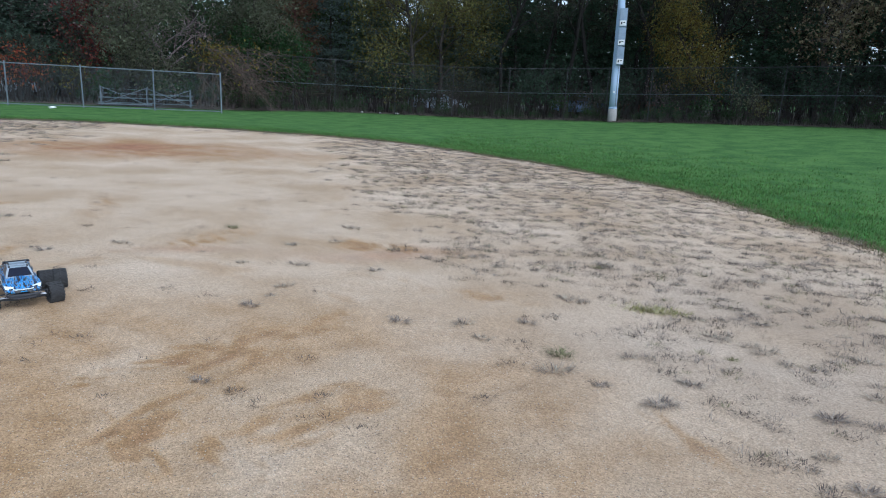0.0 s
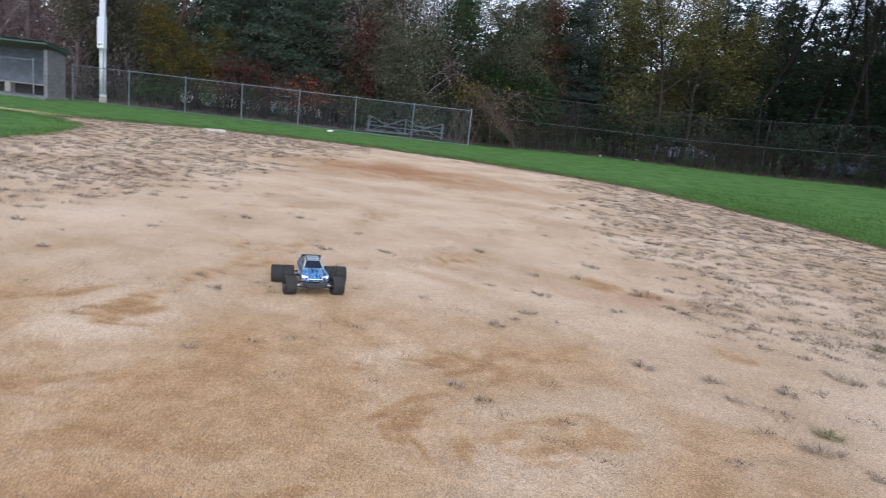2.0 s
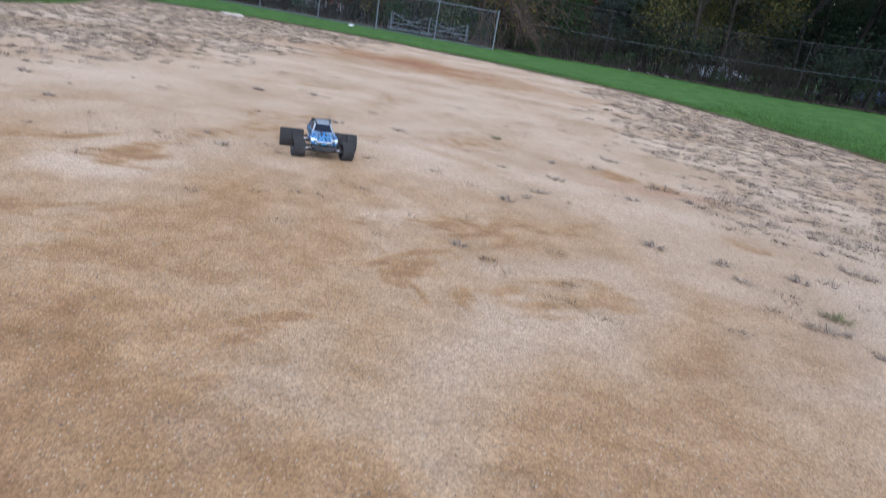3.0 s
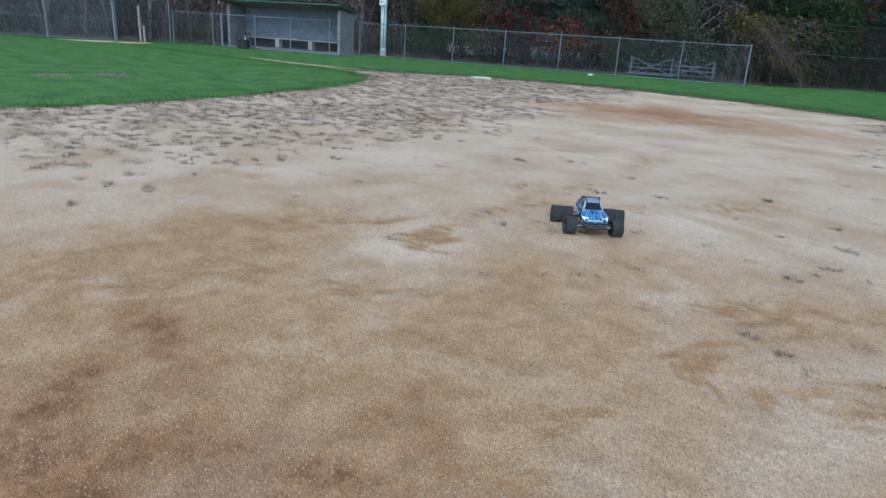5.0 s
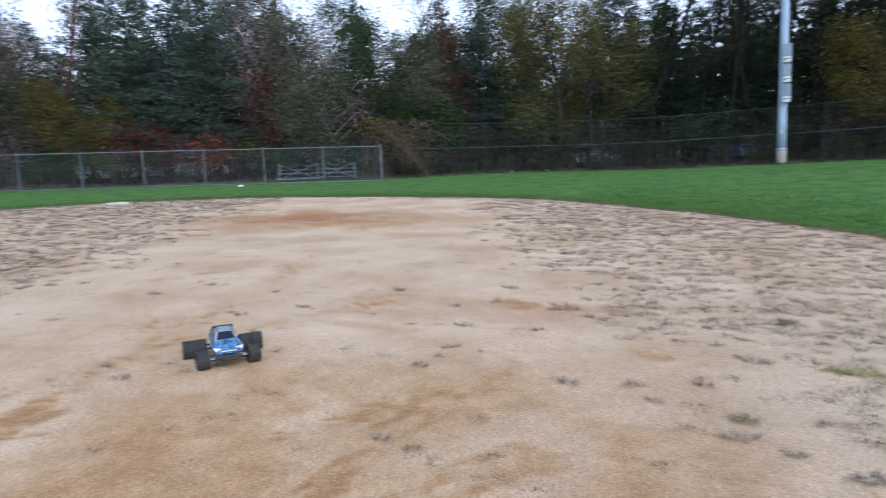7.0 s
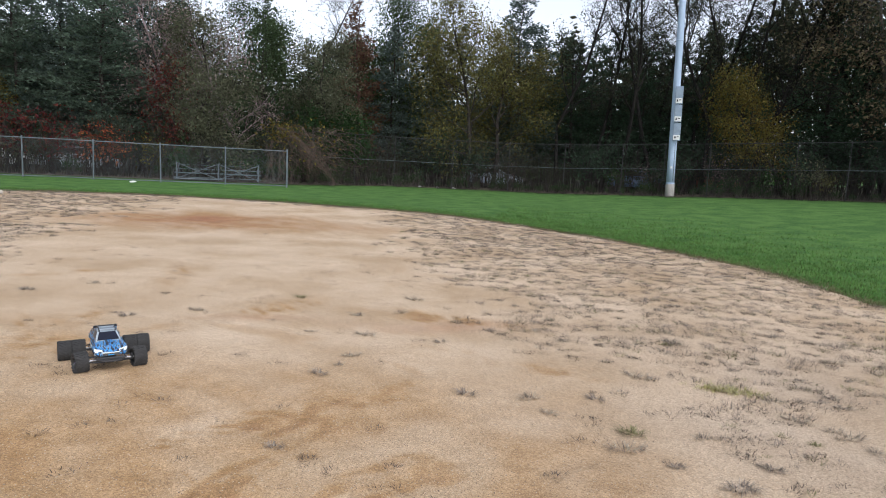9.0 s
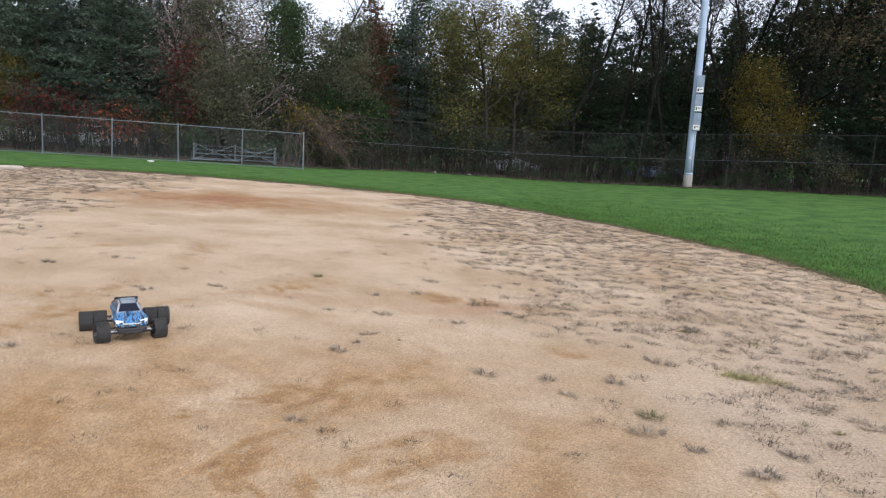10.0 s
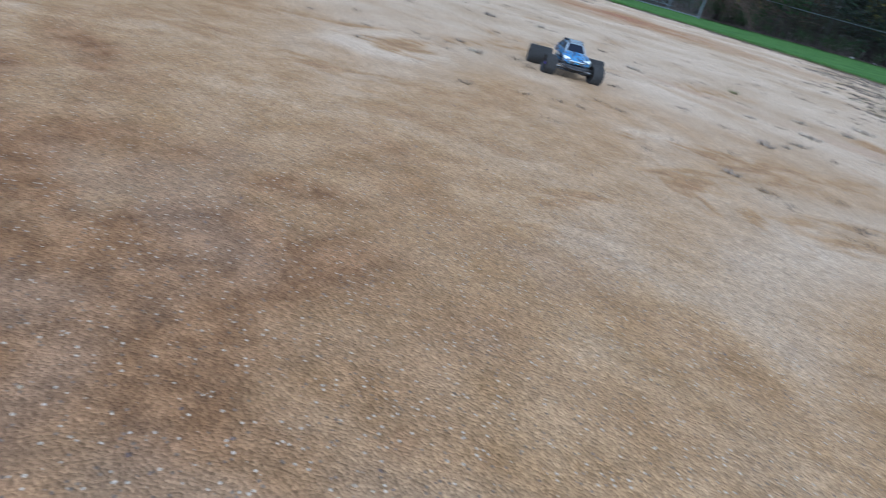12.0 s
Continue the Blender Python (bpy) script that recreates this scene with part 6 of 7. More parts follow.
def far_woods():
    """The rest of the woods, far behind."""
    rng = np.random.default_rng(12)
    c = []
    for _ in range(60000):
        a = rng.uniform(-53, 52)
        near = a > -3
        d = rng.uniform(56, 80) if near else rng.uniform(78, 110)
        h = ((13.5 + 5.5 * smoothstep(11, 18, a) if near else 12.5)) * rng.uniform() ** (0.55 if near else 0.75) * (0.78 + 0.2 * math.sin(a * 1.7) * math.sin(a * 0.6 + 1) + 0.14 * math.sin(a * 4.1 + d))
        c.append(az_point(a, d, max(0.2, h)))
    # the shade among the far trees is in the leaf colour
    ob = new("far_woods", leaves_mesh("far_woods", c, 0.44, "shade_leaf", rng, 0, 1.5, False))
    tagged(ob, "dark woods far behind the field", "woods", kind="stuff")
    c = []
    for _ in range(34000):
        a, d = rng.uniform(-92, -52), rng.uniform(64, 100)
        c.append(az_point(a, d, max(0.2, 13 * rng.uniform() ** 1.15 * (0.8 + 0.3 * math.sin(a * 1.7)))))
    ob = new("far_bare_woods", leaves_mesh("far_bare_woods", c, 0.4, "brown_leaf", rng, 0, 1.8, True))
    tagged(ob, "brown leafless woods far behind the dugout", "woods", kind="stuff")


trees()
undergrowth()
brush_pile()
parked_cars()
far_woods()


# ---------------------------------------------------------------- radio-controlled truck
def livery():
    """Printed shell: torn streaks of cyan, silver and near-black running along the truck."""
    m = bpy.data.materials.new("streaked_shell_print")
    m.use_nodes = True
    n, l = m.node_tree.nodes, m.node_tree.links
    b = n["Principled BSDF"]
    b.inputs["Roughness"].default_value, b.inputs["Coat Weight"].default_value, b.inputs["Coat Roughness"].default_value = 0.35, 0.4, 0.12
    co, mp = n.new("ShaderNodeTexCoord"), n.new("ShaderNodeMapping")
    mp.inputs["Scale"].default_value = (5.5, 44, 34)
    mp.inputs["Location"].default_value = (0.4, 0.15, 0.3)
    l.new(co.outputs["Object"], mp.inputs["Vector"])
    t = n.new("ShaderNodeTexNoise")
    t.inputs["Scale"].default_value, t.inputs["Detail"].default_value, t.inputs["Roughness"].default_value = 1.0, 3, 0.6
    l.new(mp.outputs[0], t.inputs["Vector"])
    r = n.new("ShaderNodeValToRGB")
    r.color_ramp.interpolation = "CONSTANT"
    e = r.color_ramp.elements
    e[0].position, e[0].color = 0.0, (0.006, 0.010, 0.024, 1)
    e[1].position, e[1].color = 0.47, (0.010, 0.13, 0.42, 1)
    for at, c in ((0.495, (0.014, 0.235, 0.55)), (0.555, (0.27, 0.34, 0.40)), (0.585, (0.010, 0.016, 0.04)), (0.66, (0.016, 0.26, 0.58))):
        x = e.new(at)
        x.color = (*c, 1)
    l.new(t.outputs["Fac"], r.inputs["Fac"])
    dust = n.new("ShaderNodeTexNoise")
    dust.inputs["Scale"].default_value, dust.inputs["Detail"].default_value = 55, 5
    l.new(co.outputs["Object"], dust.inputs["Vector"])
    share = n.new("ShaderNodeMapRange")
    share.inputs["From Min"].default_value, share.inputs["From Max"].default_value, share.inputs["To Max"].default_value = 0.5, 0.8, 0.3
    l.new(dust.outputs["Fac"], share.inputs["Value"])
    mix = n.new("ShaderNodeMix")
    mix.data_type = "RGBA"
    l.new(share.outputs[0], mix.inputs["Factor"])
    l.new(r.outputs["Color"], mix.inputs["A"])
    mix.inputs["B"].default_value = (0.42, 0.36, 0.28, 1)
    l.new(mix.outputs["Result"], b.inputs["Base Color"])
    return m


def truck_materials():
    M["tyre"] = mat("dusty_tyre_rubber", (0.05, 0.048, 0.046), (0.02, 0.02, 0.02), 30, 300, rough=0.85, bump=0.4, bump_scale=0.002)
    M["rim"] = mat("black_rim", (0.03, 0.03, 0.033), (0.015, 0.015, 0.016), 30, 200, rough=0.4, bump=0.05)
    M["hub"] = mat("purple_hub_nut", (0.10, 0.05, 0.45), (0.06, 0.03, 0.3), 30, 200, rough=0.3, metal=0.8, bump=0)
    M["livery"] = livery()
    M["silver"] = mat("silver_shell_paint", (0.36, 0.41, 0.45), (0.24, 0.29, 0.33), 18, 150, rough=0.28, bump=0.02, coat=0.7)
    M["blue"] = mat("cyan_shell_paint", (0.02, 0.36, 0.76), (0.015, 0.26, 0.60), 20, 120, rough=0.28, bump=0.02, coat=0.7)
    M["navy"] = mat("near_black_shell_paint", (0.010, 0.013, 0.028), (0.006, 0.008, 0.018), 20, 120, rough=0.3, bump=0.02, coat=0.1, spec=0.25)
    M["deck"] = mat("dark_grey_deck", (0.055, 0.056, 0.06), (0.03, 0.03, 0.034), 40, 300, rough=0.5, bump=0.15)
    M["lamp"] = mat("lamp_lens", (0.72, 0.76, 0.72), (0.55, 0.6, 0.55), 30, 200, rough=0.15, bump=0)
    M["tail"] = mat("orange_tail_lens", (0.6, 0.10, 0.03), (0.4, 0.05, 0.02), 30, 200, rough=0.2, bump=0)
    M["steel"] = mat("link_steel", (0.45, 0.45, 0.46), (0.3, 0.3, 0.31), 30, 200, rough=0.3, metal=0.8, bump=0.02)


def loft(sections):
    """A closed skin through rings of equal length."""
    g = Geo()
    n = len(sections[0])
    verts = [p for s in sections for p in s]
    faces = [(i * n + k, i * n + (k + 1) % n, (i + 1) * n + (k + 1) % n, (i + 1) * n + k) for i in range(len(sections) - 1) for k in range(n)]
    faces += [tuple(range(n))[::-1], tuple((len(sections) - 1) * n + k for k in range(n))]
    g.add(verts, faces)
    return g


def ring(x, hw, z0, z1, crown=0.3, shoulder=0.82, peak=0.0):
    """A rounded cross-section of the shell at x; peak raises the fenders over the middle."""
    h = z1 - z0
    pts = [(-hw * 0.93, z0), (-hw, z0 + h * 0.3), (-hw * 0.99, z0 + h * 0.68), (-hw * shoulder, z0 + h * 0.95 + peak), (-hw * 0.58, z1 + 0.4 * peak), (-hw * crown, z1), (hw * crown, z1),
           (hw * 0.58, z1 + 0.4 * peak), (hw * shoulder, z0 + h * 0.95 + peak), (hw * 0.99, z0 + h * 0.68), (hw, z0 + h * 0.3), (hw * 0.93, z0)]
    return [(x, y, z) for y, z in pts]


def panel(corners, lift, thick=0.003):
    """A thin plate over a flat or slightly bent patch given by its corners in order."""
    g = Geo()
    p = [Vector(c) for c in corners]
    nrm = (p[1] - p[0]).cross(p[-1] - p[0]).normalized()
    k = len(p)
    g.add([tuple(v + nrm * lift) for v in p] + [tuple(v + nrm * (lift - thick)) for v in p],
          [tuple(range(k)), tuple(range(2 * k - 1, k - 1, -1))] + [(i, i + k, (i + 1) % k + k, (i + 1) % k) for i in range(k)])
    return g


def tyre_mesh(radius=0.0745, width=0.094):
    """A chunky off-road tyre about the y axis, with slanting tread blocks and shoulder lugs."""
    g = Geo()
    prof = [(0.64, -0.42), (0.78, -0.49), (0.90, -0.48), (0.945, -0.41), (0.955, 0.0), (0.945, 0.41), (0.90, 0.48), (0.78, 0.49), (0.64, 0.42), (0.56, 0.3), (0.56, -0.3)]
    seg, n = 36, len(prof)
    verts = [(radius * r * math.cos(2 * math.pi * i / seg), width * w, radius * r * math.sin(2 * math.pi * i / seg)) for i in range(seg) for r, w in prof]
    g.add(verts, [(i * n + k, i * n + (k + 1) % n, ((i + 1) % seg) * n + (k + 1) % n, ((i + 1) % seg) * n + k) for i in range(seg) for k in range(n)])
    count = 17
    for i in range(count):
        for j, (y, sk, ln, wd) in enumerate(((-0.29, 34, 0.34, 0.0135), (0.29, -34, 0.34, 0.0135), (-0.06, -28, 0.2, 0.010), (0.07, 28, 0.2, 0.010))):
            a = 360 / count * (i + (0.0, 0.5, 0.5, 0.0)[j])
            m_ = pose(0, 0, 0, 0, a, 0) @ Matrix.Translation((0, width * y, radius * 0.965)) @ pose(0, 0, 0, 0, 0, sk)
            g.box((0, 0, 0), (wd, width * ln, 0.0095), m_, bevel=0.0015)
        for s in (-1, 1):
            a = 360 / count * (i + (0.25 if s > 0 else 0.75))
            m_ = pose(0, 0, 0, 0, a, 0) @ Matrix.Translation((0, s * width * 0.465, radius * 0.925))
            g.box((0, 0, 0), (0.011, width * 0.09, 0.012), m_, bevel=0.0015)
    return g


def build_truck(m):
    truck_materials()
    top = empty("rc_truck", m)
    wb, zc = 0.177, 0.0735
    tyre = tyre_mesh().mesh("tyre", M["tyre"], False)
    rim = Geo()
    seg = 24
    lip = [(0.048, 0.046), (0.046, 0.043), (0.041, 0.040), (0.036, 0.020), (0.030, 0.012), (0.013, 0.014), (0.013, -0.02), (0.04, -0.03), (0.048, -0.042)]
    k = len(lip)
    rim.add([(r * math.cos(2 * math.pi * i / seg), y, r * math.sin(2 * math.pi * i / seg)) for i in range(seg) for r, y in lip],
            [(i * k + j, i * k + j + 1, ((i + 1) % seg) * k + j + 1, ((i + 1) % seg) * k + j) for i in range(seg) for j in range(k - 1)])
    for i in range(6):
        rim.box((0.026, 0.022, 0), (0.03, 0.012, 0.009), pose(0, 0, 0, 0, 60.0 * i, 0), bevel=0.002)
    rim_me = rim.mesh("rim", M["rim"])
    hub = Geo()
    hub.tube([(0, 0.012, 0), (0, 0.031, 0), (0, 0.036, 0)], [0.0125, 0.0125, 0.008], 6)
    hub_me = hub.mesh("hub_nut", M["hub"])

    def wheel(x, y, steer, flip):
        w = new("wheel", tyre)
        w.parent = top
        w.matrix_basis = Matrix.Translation((x, y, zc)) @ pose(0, 0, 0, 0, 0, steer + (180 if flip else 0)) @ pose(0, 0, 0, 0, 37 * y / 0.2 + 90 * x, 0)
        tagged(w, "chunky dusty black off-road wheel")
        for nm, me in (("rim", rim_me), ("hub_nut", hub_me)):
            o = new(nm, me)
            o.parent = w

    for s in (-1, 1):
        wheel(wb, s * 0.196, 9, s < 0)
        wheel(-wb, s * 0.181, 0, s < 0)
        wheel(-wb, s * 0.277, 0, s < 0)
    # chassis and running gear
    g = Geo()
    g.box((0, 0, 0.075), (0.42, 0.10, 0.022), bevel=0.006)
    g.box((0, 0, 0.098), (0.22, 0.13, 0.03), bevel=0.01)
    part("chassis", g, "black", top, "black plastic chassis tub")
    for sx, tilt in ((0.235, -20), (-0.225, 20)):
        g = Geo()
        g.box((0, 0, 0), (0.07, 0.095, 0.008), Matrix.Translation((sx, 0, 0.078)) @ pose(0, 0, 0, 0, tilt, 0), bevel=0.003)
        part("skid_plate", g, "black", top)
    for x in (wb, -wb):
        f = 1 if x > 0 else -1
        g = Geo()
        g.box((x, 0, 0.085), (0.08, 0.07, 0.062), bevel=0.012)
        part("gearbox", g, "black", top)
        g = Geo()
        g.add([(x + f * 0.028 + dx, y, z) for dx in (-0.003, 0.003) for y, z in ((-0.03, 0.09), (-0.066, 0.15), (-0.05, 0.166), (0.05, 0.166), (0.066, 0.15), (0.03, 0.09))],
              [(0, 1, 2, 3, 4, 5), (11, 10, 9, 8, 7, 6)] + [(i, i + 6, (i + 1) % 6 + 6, (i + 1) % 6) for i in range(6)])
        part("shock_tower", g, "black", top)
        for s in (-1, 1):
            g = Geo()
            g.tube([(x - 0.035, s * 0.035, 0.062), (x - 0.012, s * 0.142, 0.066)], 0.0065, 6)
            g.tube([(x + 0.035, s * 0.035, 0.062), (x + 0.012, s * 0.142, 0.066)], 0.0065, 6)
            g.tube([(x - 0.024, s * 0.085, 0.064), (x + 0.024, s * 0.085, 0.064)], 0.005, 6)
            part("lower_arm", g, "black", top)
            g = Geo()
            g.tube([(x, s * 0.04, 0.108), (x, s * 0.142, 0.098)], 0.0055, 6)
            part("upper_arm", g, "black", top)
            g = Geo()
            g.box((x, s * 0.148, 0.08), (0.03, 0.018, 0.05), bevel=0.005)
            part("hub_carrier", g, "black", top)
            g = Geo()
            g.tube([(x, s * 0.03, 0.08), (x, s * 0.165, 0.0745)], 0.006, 8)
            part("drive_shaft", g, "steel", top)
            damper = empty("shock_absorber")
            damper.parent = top
            a, b = Vector((x + f * 0.036, s * 0.056, 0.158)), Vector((x + f * 0.02, s * 0.118, 0.072))
            g = Geo()
            g.tube([a, a.lerp(b, 0.55), a.lerp(b, 0.56), b], [0.0085, 0.0085, 0.0035, 0.0035], 10)
            part("cylinder", g, "black", damper, "black damper body")
            g = Geo()
            axis = (b - a).normalized()
            u = axis.orthogonal().normalized()
            v = axis.cross(u)
            g.tube([a.lerp(b, 0.12 + 0.78 * i / 60) + (u * math.cos(i * 0.75) + v * math.sin(i * 0.75)) * 0.0115 for i in range(61)], 0.0016, 4)
            part("coil_spring", g, "steel", damper, "bright coil spring")
    g = Geo()
    g.tube([(0.215, -0.14, 0.083), (0.212, 0.0, 0.088), (0.215, 0.14, 0.083)], 0.0035, 6)
    part("steering_link", g, "steel", top)
    # shell
    body = loft([ring(-0.266, 0.092, 0.150, 0.180, 0.3), ring(-0.250, 0.102, 0.136, 0.190), ring(-0.224, 0.104, 0.142, 0.194), ring(-0.205, 0.104, 0.160, 0.196), ring(-0.177, 0.104, 0.168, 0.198),
                 ring(-0.145, 0.104, 0.158, 0.199), ring(-0.118, 0.104, 0.122, 0.200), ring(-0.105, 0.104, 0.106, 0.200), ring(-0.02, 0.100, 0.103, 0.200), ring(0.07, 0.100, 0.105, 0.197),
                 ring(0.095, 0.104, 0.118, 0.193, peak=0.003), ring(0.118, 0.110, 0.150, 0.189, peak=0.008), ring(0.150, 0.115, 0.160, 0.184, peak=0.011), ring(0.185, 0.116, 0.158, 0.178, peak=0.010),
                 ring(0.215, 0.113, 0.146, 0.171, peak=0.007), ring(0.236, 0.106, 0.128, 0.164, peak=0.003), ring(0.254, 0.094, 0.122, 0.154), ring(0.263, 0.080, 0.124, 0.144)])
    part("body_shell", body, "livery", top, "streaked cyan, silver and black shell", True)
    cab = Geo()
    bx0, bx1, bw, bz, tx0, tx1, tw, tz = -0.14, 0.092, 0.088, 0.193, -0.098, 0.022, 0.067, 0.252
    cab.add([(bx0, -bw, bz), (bx1, -bw, bz), (bx1, bw, bz), (bx0, bw, bz), (tx0, -tw, tz), (tx1, -tw, tz), (tx1, tw, tz), (tx0, tw, tz),
             (tx0 + 0.012, -tw + 0.012, tz + 0.005), (tx1 - 0.012, -tw + 0.012, tz + 0.005), (tx1 - 0.012, tw - 0.012, tz + 0.005), (tx0 + 0.012, tw - 0.012, tz + 0.005)],
            [(0, 1, 5, 4), (1, 2, 6, 5), (2, 3, 7, 6), (3, 0, 4, 7), (4, 5, 9, 8), (5, 6, 10, 9), (6, 7, 11, 10), (7, 4, 8, 11), (8, 9, 10, 11)])
    part("cab", cab, "silver", top, "silver cab pillars and roof")

    def on_slope(u, v, face):
        """A place on the cab's front, back or side, u across and v up, both 0 to 1."""
        w = bw + (tw - bw) * v
        if face == "front":
            return (bx1 + (tx1 - bx1) * v, w * (2 * u - 1), bz + (tz - bz) * v)
        if face == "back":
            return (bx0 + (tx0 - bx0) * v, -w * (2 * u - 1), bz + (tz - bz) * v)
        x0, x1 = bx0 + (tx0 - bx0) * v, bx1 + (tx1 - bx1) * v
        return (x0 + (x1 - x0) * u, face * w, bz + (tz - bz) * v)

    part("windscreen", panel([on_slope(u, v, "front") for u, v in ((0.06, 0.10), (0.94, 0.10), (0.90, 0.93), (0.10, 0.93))], 0.002), "navy", top, "black windscreen")
    part("rear_window", panel([on_slope(u, v, "back") for u, v in ((0.1, 0.2), (0.9, 0.2), (0.88, 0.9), (0.12, 0.9))], 0.002), "navy", top, "black rear window")
    for s in (-1, 1):
        pts = [on_slope(u, v, s) for u, v in ((0.20, 0.14), (0.82, 0.14), (0.86, 0.9), (0.30, 0.9))]
        part("side_window", panel(pts if s < 0 else pts[::-1], 0.002), "navy", top, "black side window")
        # sail panel from the roof down to the bed
        g = Geo()
        g.add([(x, s * y, z) for x, y, z in ((-0.075, 0.070, 0.257), (-0.125, 0.083, 0.25), (-0.225, 0.099, 0.197), (-0.135, 0.091, 0.198),
                                              (-0.075, 0.064, 0.257), (-0.125, 0.077, 0.25), (-0.225, 0.093, 0.197), (-0.135, 0.085, 0.198))],
              [(0, 1, 2, 3), (7, 6, 5, 4), (0, 4, 5, 1), (1, 5, 6, 2), (2, 6, 7, 3), (3, 7, 4, 0)])
        part("sail_panel", g, "livery", top)
        g = Geo()
        g.tube([(-0.12, s * 0.058, 0.262), (-0.09, s * 0.056, 0.268), (0.012, s * 0.054, 0.266), (0.03, s * 0.056, 0.255)], 0.0052, 8)
        part("roof_rail", g, "black", top, "black roof rail")
        # flank graphics
        for x0, x1, z0, z1, mt in ((-0.10, 0.085, 0.108, 0.122, "blue"), (-0.095, 0.06, 0.128, 0.154, "navy"), (-0.08, 0.10, 0.162, 0.176, "blue"), (-0.235, -0.14, 0.176, 0.187, "navy")):
            pts = [(x0, s * 0.1045, z0), (x1, s * 0.1025, z0 + 0.006), (x1 + 0.012, s * 0.1025, z1 + 0.004), (x0 + 0.014, s * 0.1045, z1)]
            part("side_flash", panel(pts if s < 0 else pts[::-1], 0.0025), mt, top)
        g = Geo()
        for i in range(4):
            g.box((-0.07 + 0.031 * i, s * 0.1085, 0.1425 + 0.001 * i), (0.021, 0.002, 0.015), bevel=0.0006)
        part("side_badge", g, "white", top, "pale lettering bars")
        # headlight, fog lamp and tail light
        pts = [(0.2435, s * 0.050, 0.146), (0.238, s * 0.103, 0.150), (0.218, s * 0.110, 0.174), (0.236, s * 0.056, 0.165)]
        part("headlight", panel(pts if s > 0 else pts[::-1], 0.009, 0.012), "lamp", top, "pale angular headlight")
        pts = [(0.226, s * 0.105, 0.128), (0.252, s * 0.060, 0.126), (0.246, s * 0.056, 0.143), (0.226, s * 0.109, 0.146)]
        part("front_corner", panel(pts if s < 0 else pts[::-1], 0.006, 0.01), "silver", top, "silver front corner")
        g = Geo()
        g.box((-0.258, s * 0.083, 0.170), (0.02, 0.026, 0.013), bevel=0.003)
        part("tail_light", g, "tail", top, "orange tail light")
        g = Geo()
        g.box((-0.250, s * 0.096, 0.152), (0.03, 0.016, 0.024), bevel=0.004)
        part("rear_corner", g, "blue", top, "cyan rear corner")
        # fender lip over the front wheel
        g = Geo()
        g.tube([(wb - 0.072, s * 0.102, 0.118), (wb - 0.056, s * 0.112, 0.149), (wb - 0.022, s * 0.117, 0.161), (wb + 0.02, s * 0.117, 0.156), (wb + 0.05, s * 0.109, 0.134)], 0.0045, 6)
        part("fender_lip", g, "navy", top, "black fender lip")
    # roof rack
    for x, w, z, mt in ((-0.105, 0.082, 0.266, "black"), (-0.045, 0.055, 0.270, "silver"), (0.016, 0.057, 0.267, "silver")):
        g = Geo()
        g.box((x, 0, z), (0.013, 2 * w, 0.008), bevel=0.003)
        part("roof_bar", g, mt, top)
    g = Geo()
    g.box((-0.112, 0, 0.258), (0.034, 0.172, 0.007), pose(0, 0, 0, 0, 0, 0), bevel=0.003)
    part("rear_spoiler", g, "navy", top, "black roof spoiler")
    # bonnet scoop and stripes
    g = loft([[(x, y * w, z + dz) for y, dz in ((-1, 0), (-0.8, h), (0.8, h), (1, 0))] for x, w, z, h in ((0.085, 0.030, 0.196, 0.004), (0.13, 0.034, 0.187, 0.010), (0.19, 0.030, 0.176, 0.009), (0.225, 0.024, 0.168, 0.002))])
    part("bonnet_scoop", g, "livery", top, "streaked bonnet bulge")
    for y in (-0.017, 0.017):
        g = Geo()
        g.box((0, 0, 0), (0.035, 0.016, 0.003), Matrix.Translation((0.165, y, 0.1905)) @ pose(0, 0, 0, 0, 12, 0), bevel=0.001)
        part("bonnet_vent", g, "navy", top, "black bonnet vent")
    # nose
    part("grille", panel([(0.266, -0.052, 0.127), (0.266, 0.052, 0.127), (0.258, 0.060, 0.147), (0.258, -0.060, 0.147)], 0.004, 0.008), "black", top, "black grille")
    g = Geo()
    g.tube([(0.250, -0.066, 0.151), (0.263, -0.05, 0.149), (0.268, 0, 0.149), (0.263, 0.05, 0.149), (0.250, 0.066, 0.151)], 0.0035, 6)
    part("grille_trim", g, "lamp", top, "bright strip over the grille")
    g = Geo()
    g.box((0.272, 0, 0.135), (0.004, 0.04, 0.006), bevel=0.001)
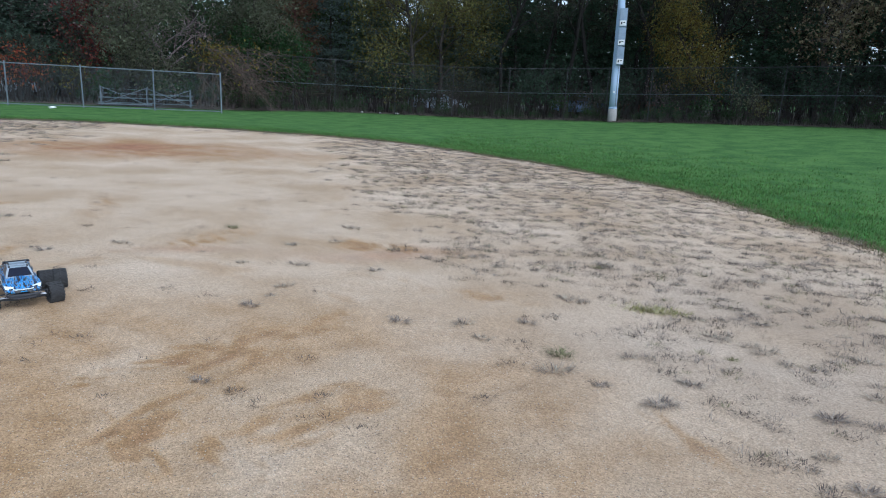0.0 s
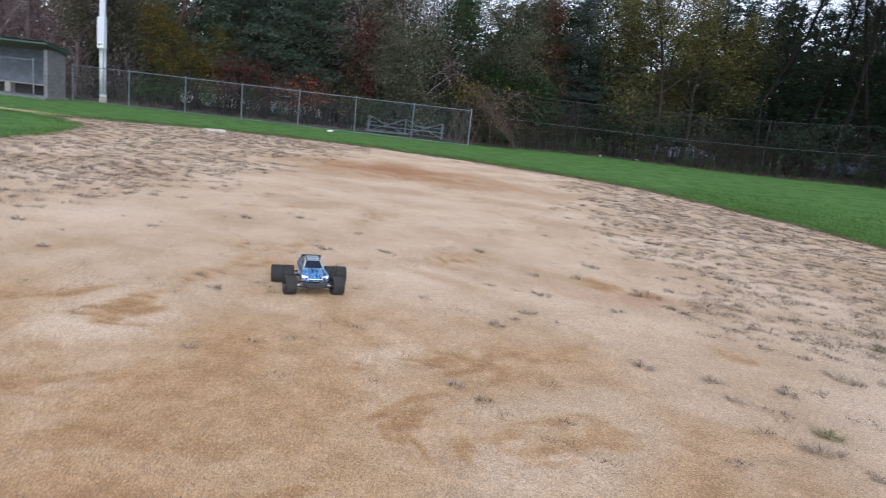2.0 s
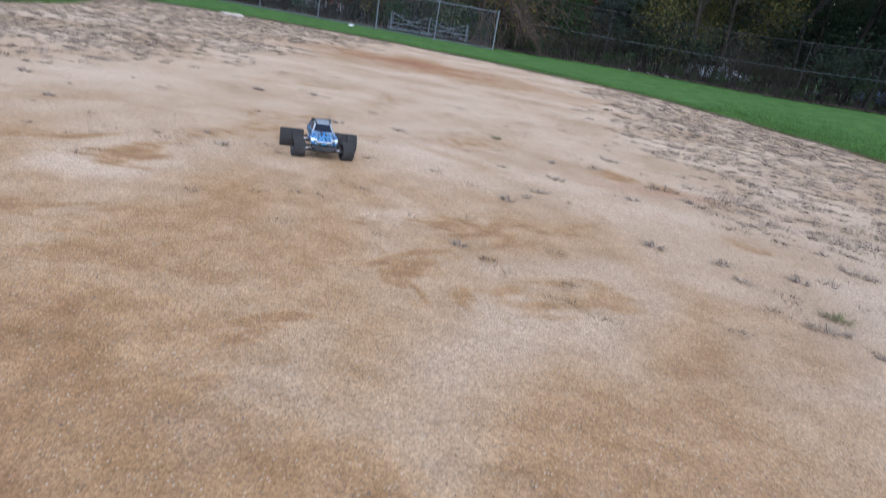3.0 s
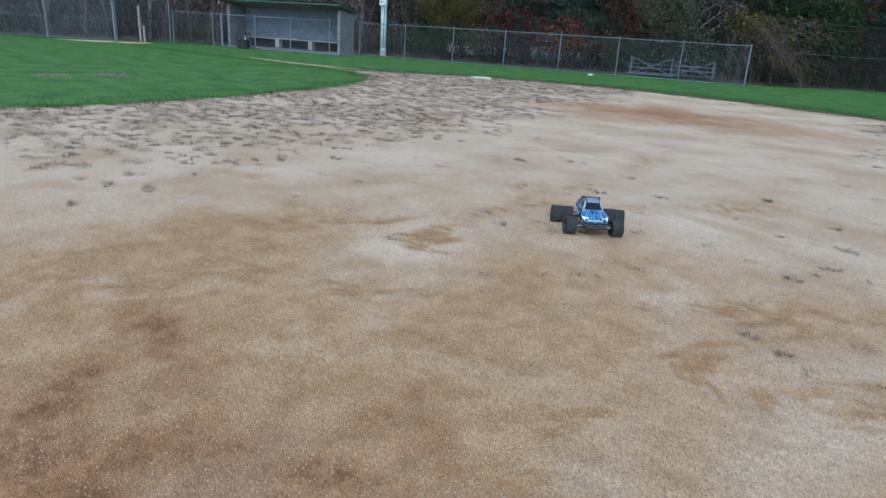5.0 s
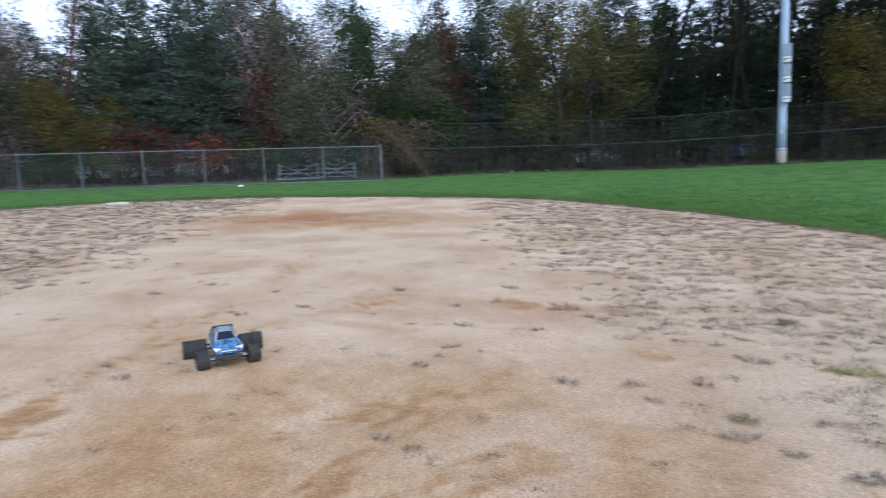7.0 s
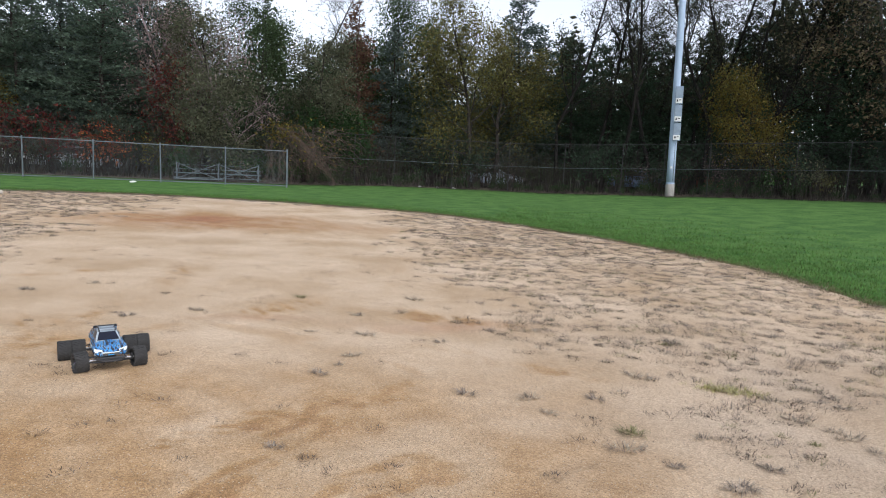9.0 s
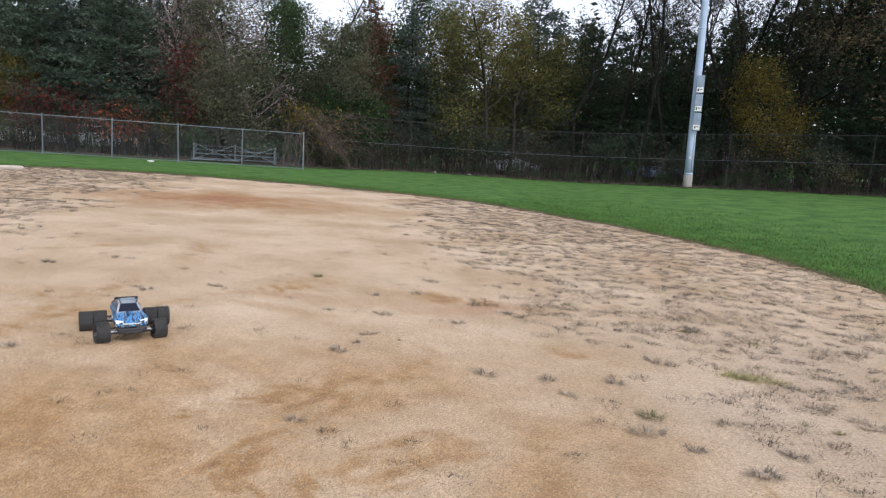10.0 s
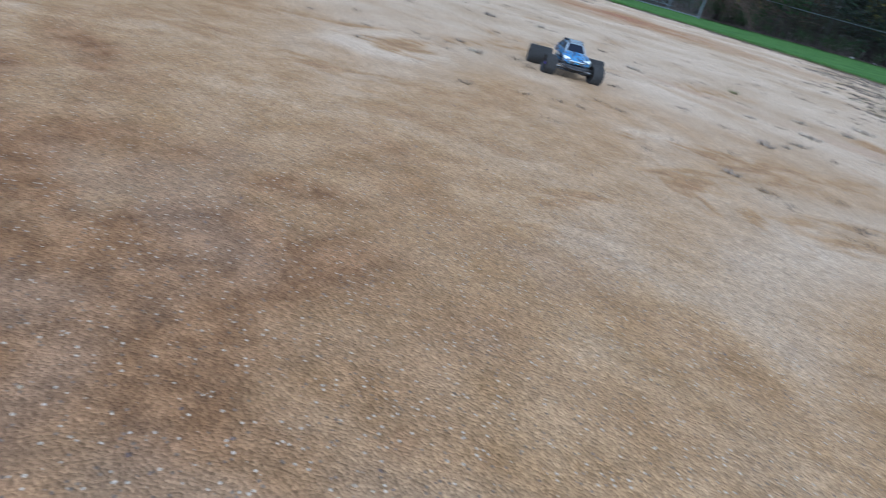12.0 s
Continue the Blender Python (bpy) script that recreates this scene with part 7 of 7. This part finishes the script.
    part("grille_badge", g, "blue", top)
    g = Geo()
    g.box((0.262, 0, 0.103), (0.024, 0.19, 0.026), bevel=0.008)
    g.tube([(0.25, -0.10, 0.104), (0.285, -0.06, 0.094), (0.292, 0, 0.092), (0.285, 0.06, 0.094), (0.25, 0.10, 0.104)], 0.0075, 8)
    part("front_bumper", g, "black", top, "black front bumper")
    # bed
    part("bed_floor", panel([(-0.222, -0.076, 0.1985), (-0.142, -0.076, 0.201), (-0.142, 0.076, 0.201), (-0.222, 0.076, 0.1985)], 0.002, 0.005), "navy", top, "black bed floor")
    # the silver plate paints a glare of light onto the dark bed floor
    part("bed_hatch", panel([(-0.205, -0.03, 0.201), (-0.160, -0.03, 0.203), (-0.160, 0.03, 0.203), (-0.205, 0.03, 0.201)], 0.003, 0.004), "silver", top, "silver plate painting the glare on the bed")
    part("tailgate", panel([(-0.262, -0.070, 0.188), (-0.225, -0.072, 0.198), (-0.225, 0.072, 0.198), (-0.262, 0.070, 0.188)], 0.004, 0.006), "deck", top, "dark grey rear deck")
    g = Geo()
    g.box((-0.268, 0, 0.160), (0.008, 0.14, 0.03), bevel=0.003)
    part("rear_panel", g, "deck", top, "dark grey rear panel")
    g = Geo()
    g.box((-0.262, 0, 0.125), (0.03, 0.15, 0.018), bevel=0.006)
    part("rear_bumper", g, "black", top, "black rear bumper")
    bar = empty("wheelie_bar")
    bar.parent = top
    for s in (-1, 1):
        g = Geo()
        g.tube([(-0.225, s * 0.028, 0.09), (-0.27, s * 0.028, 0.088), (-0.315, s * 0.024, 0.062)], 0.005, 6)
        part("strut", g, "black", bar)
        g = Geo()
        g.tube([(-0.317, s * 0.016, 0.06), (-0.317, s * 0.032, 0.06)], 0.015, 12)
        part("roller", g, "black", bar, "small black roller")
    tagged(top, "blue and silver radio-controlled monster truck with twin rear tyres", "toy truck")


TRUCK_X, TRUCK_Y = -2.68, 4.25
build_truck(pose(TRUCK_X, TRUCK_Y, relief(TRUCK_X, TRUCK_Y) - 0.012 * damp_at(TRUCK_X, TRUCK_Y) + 0.003, 0, 0, -47))
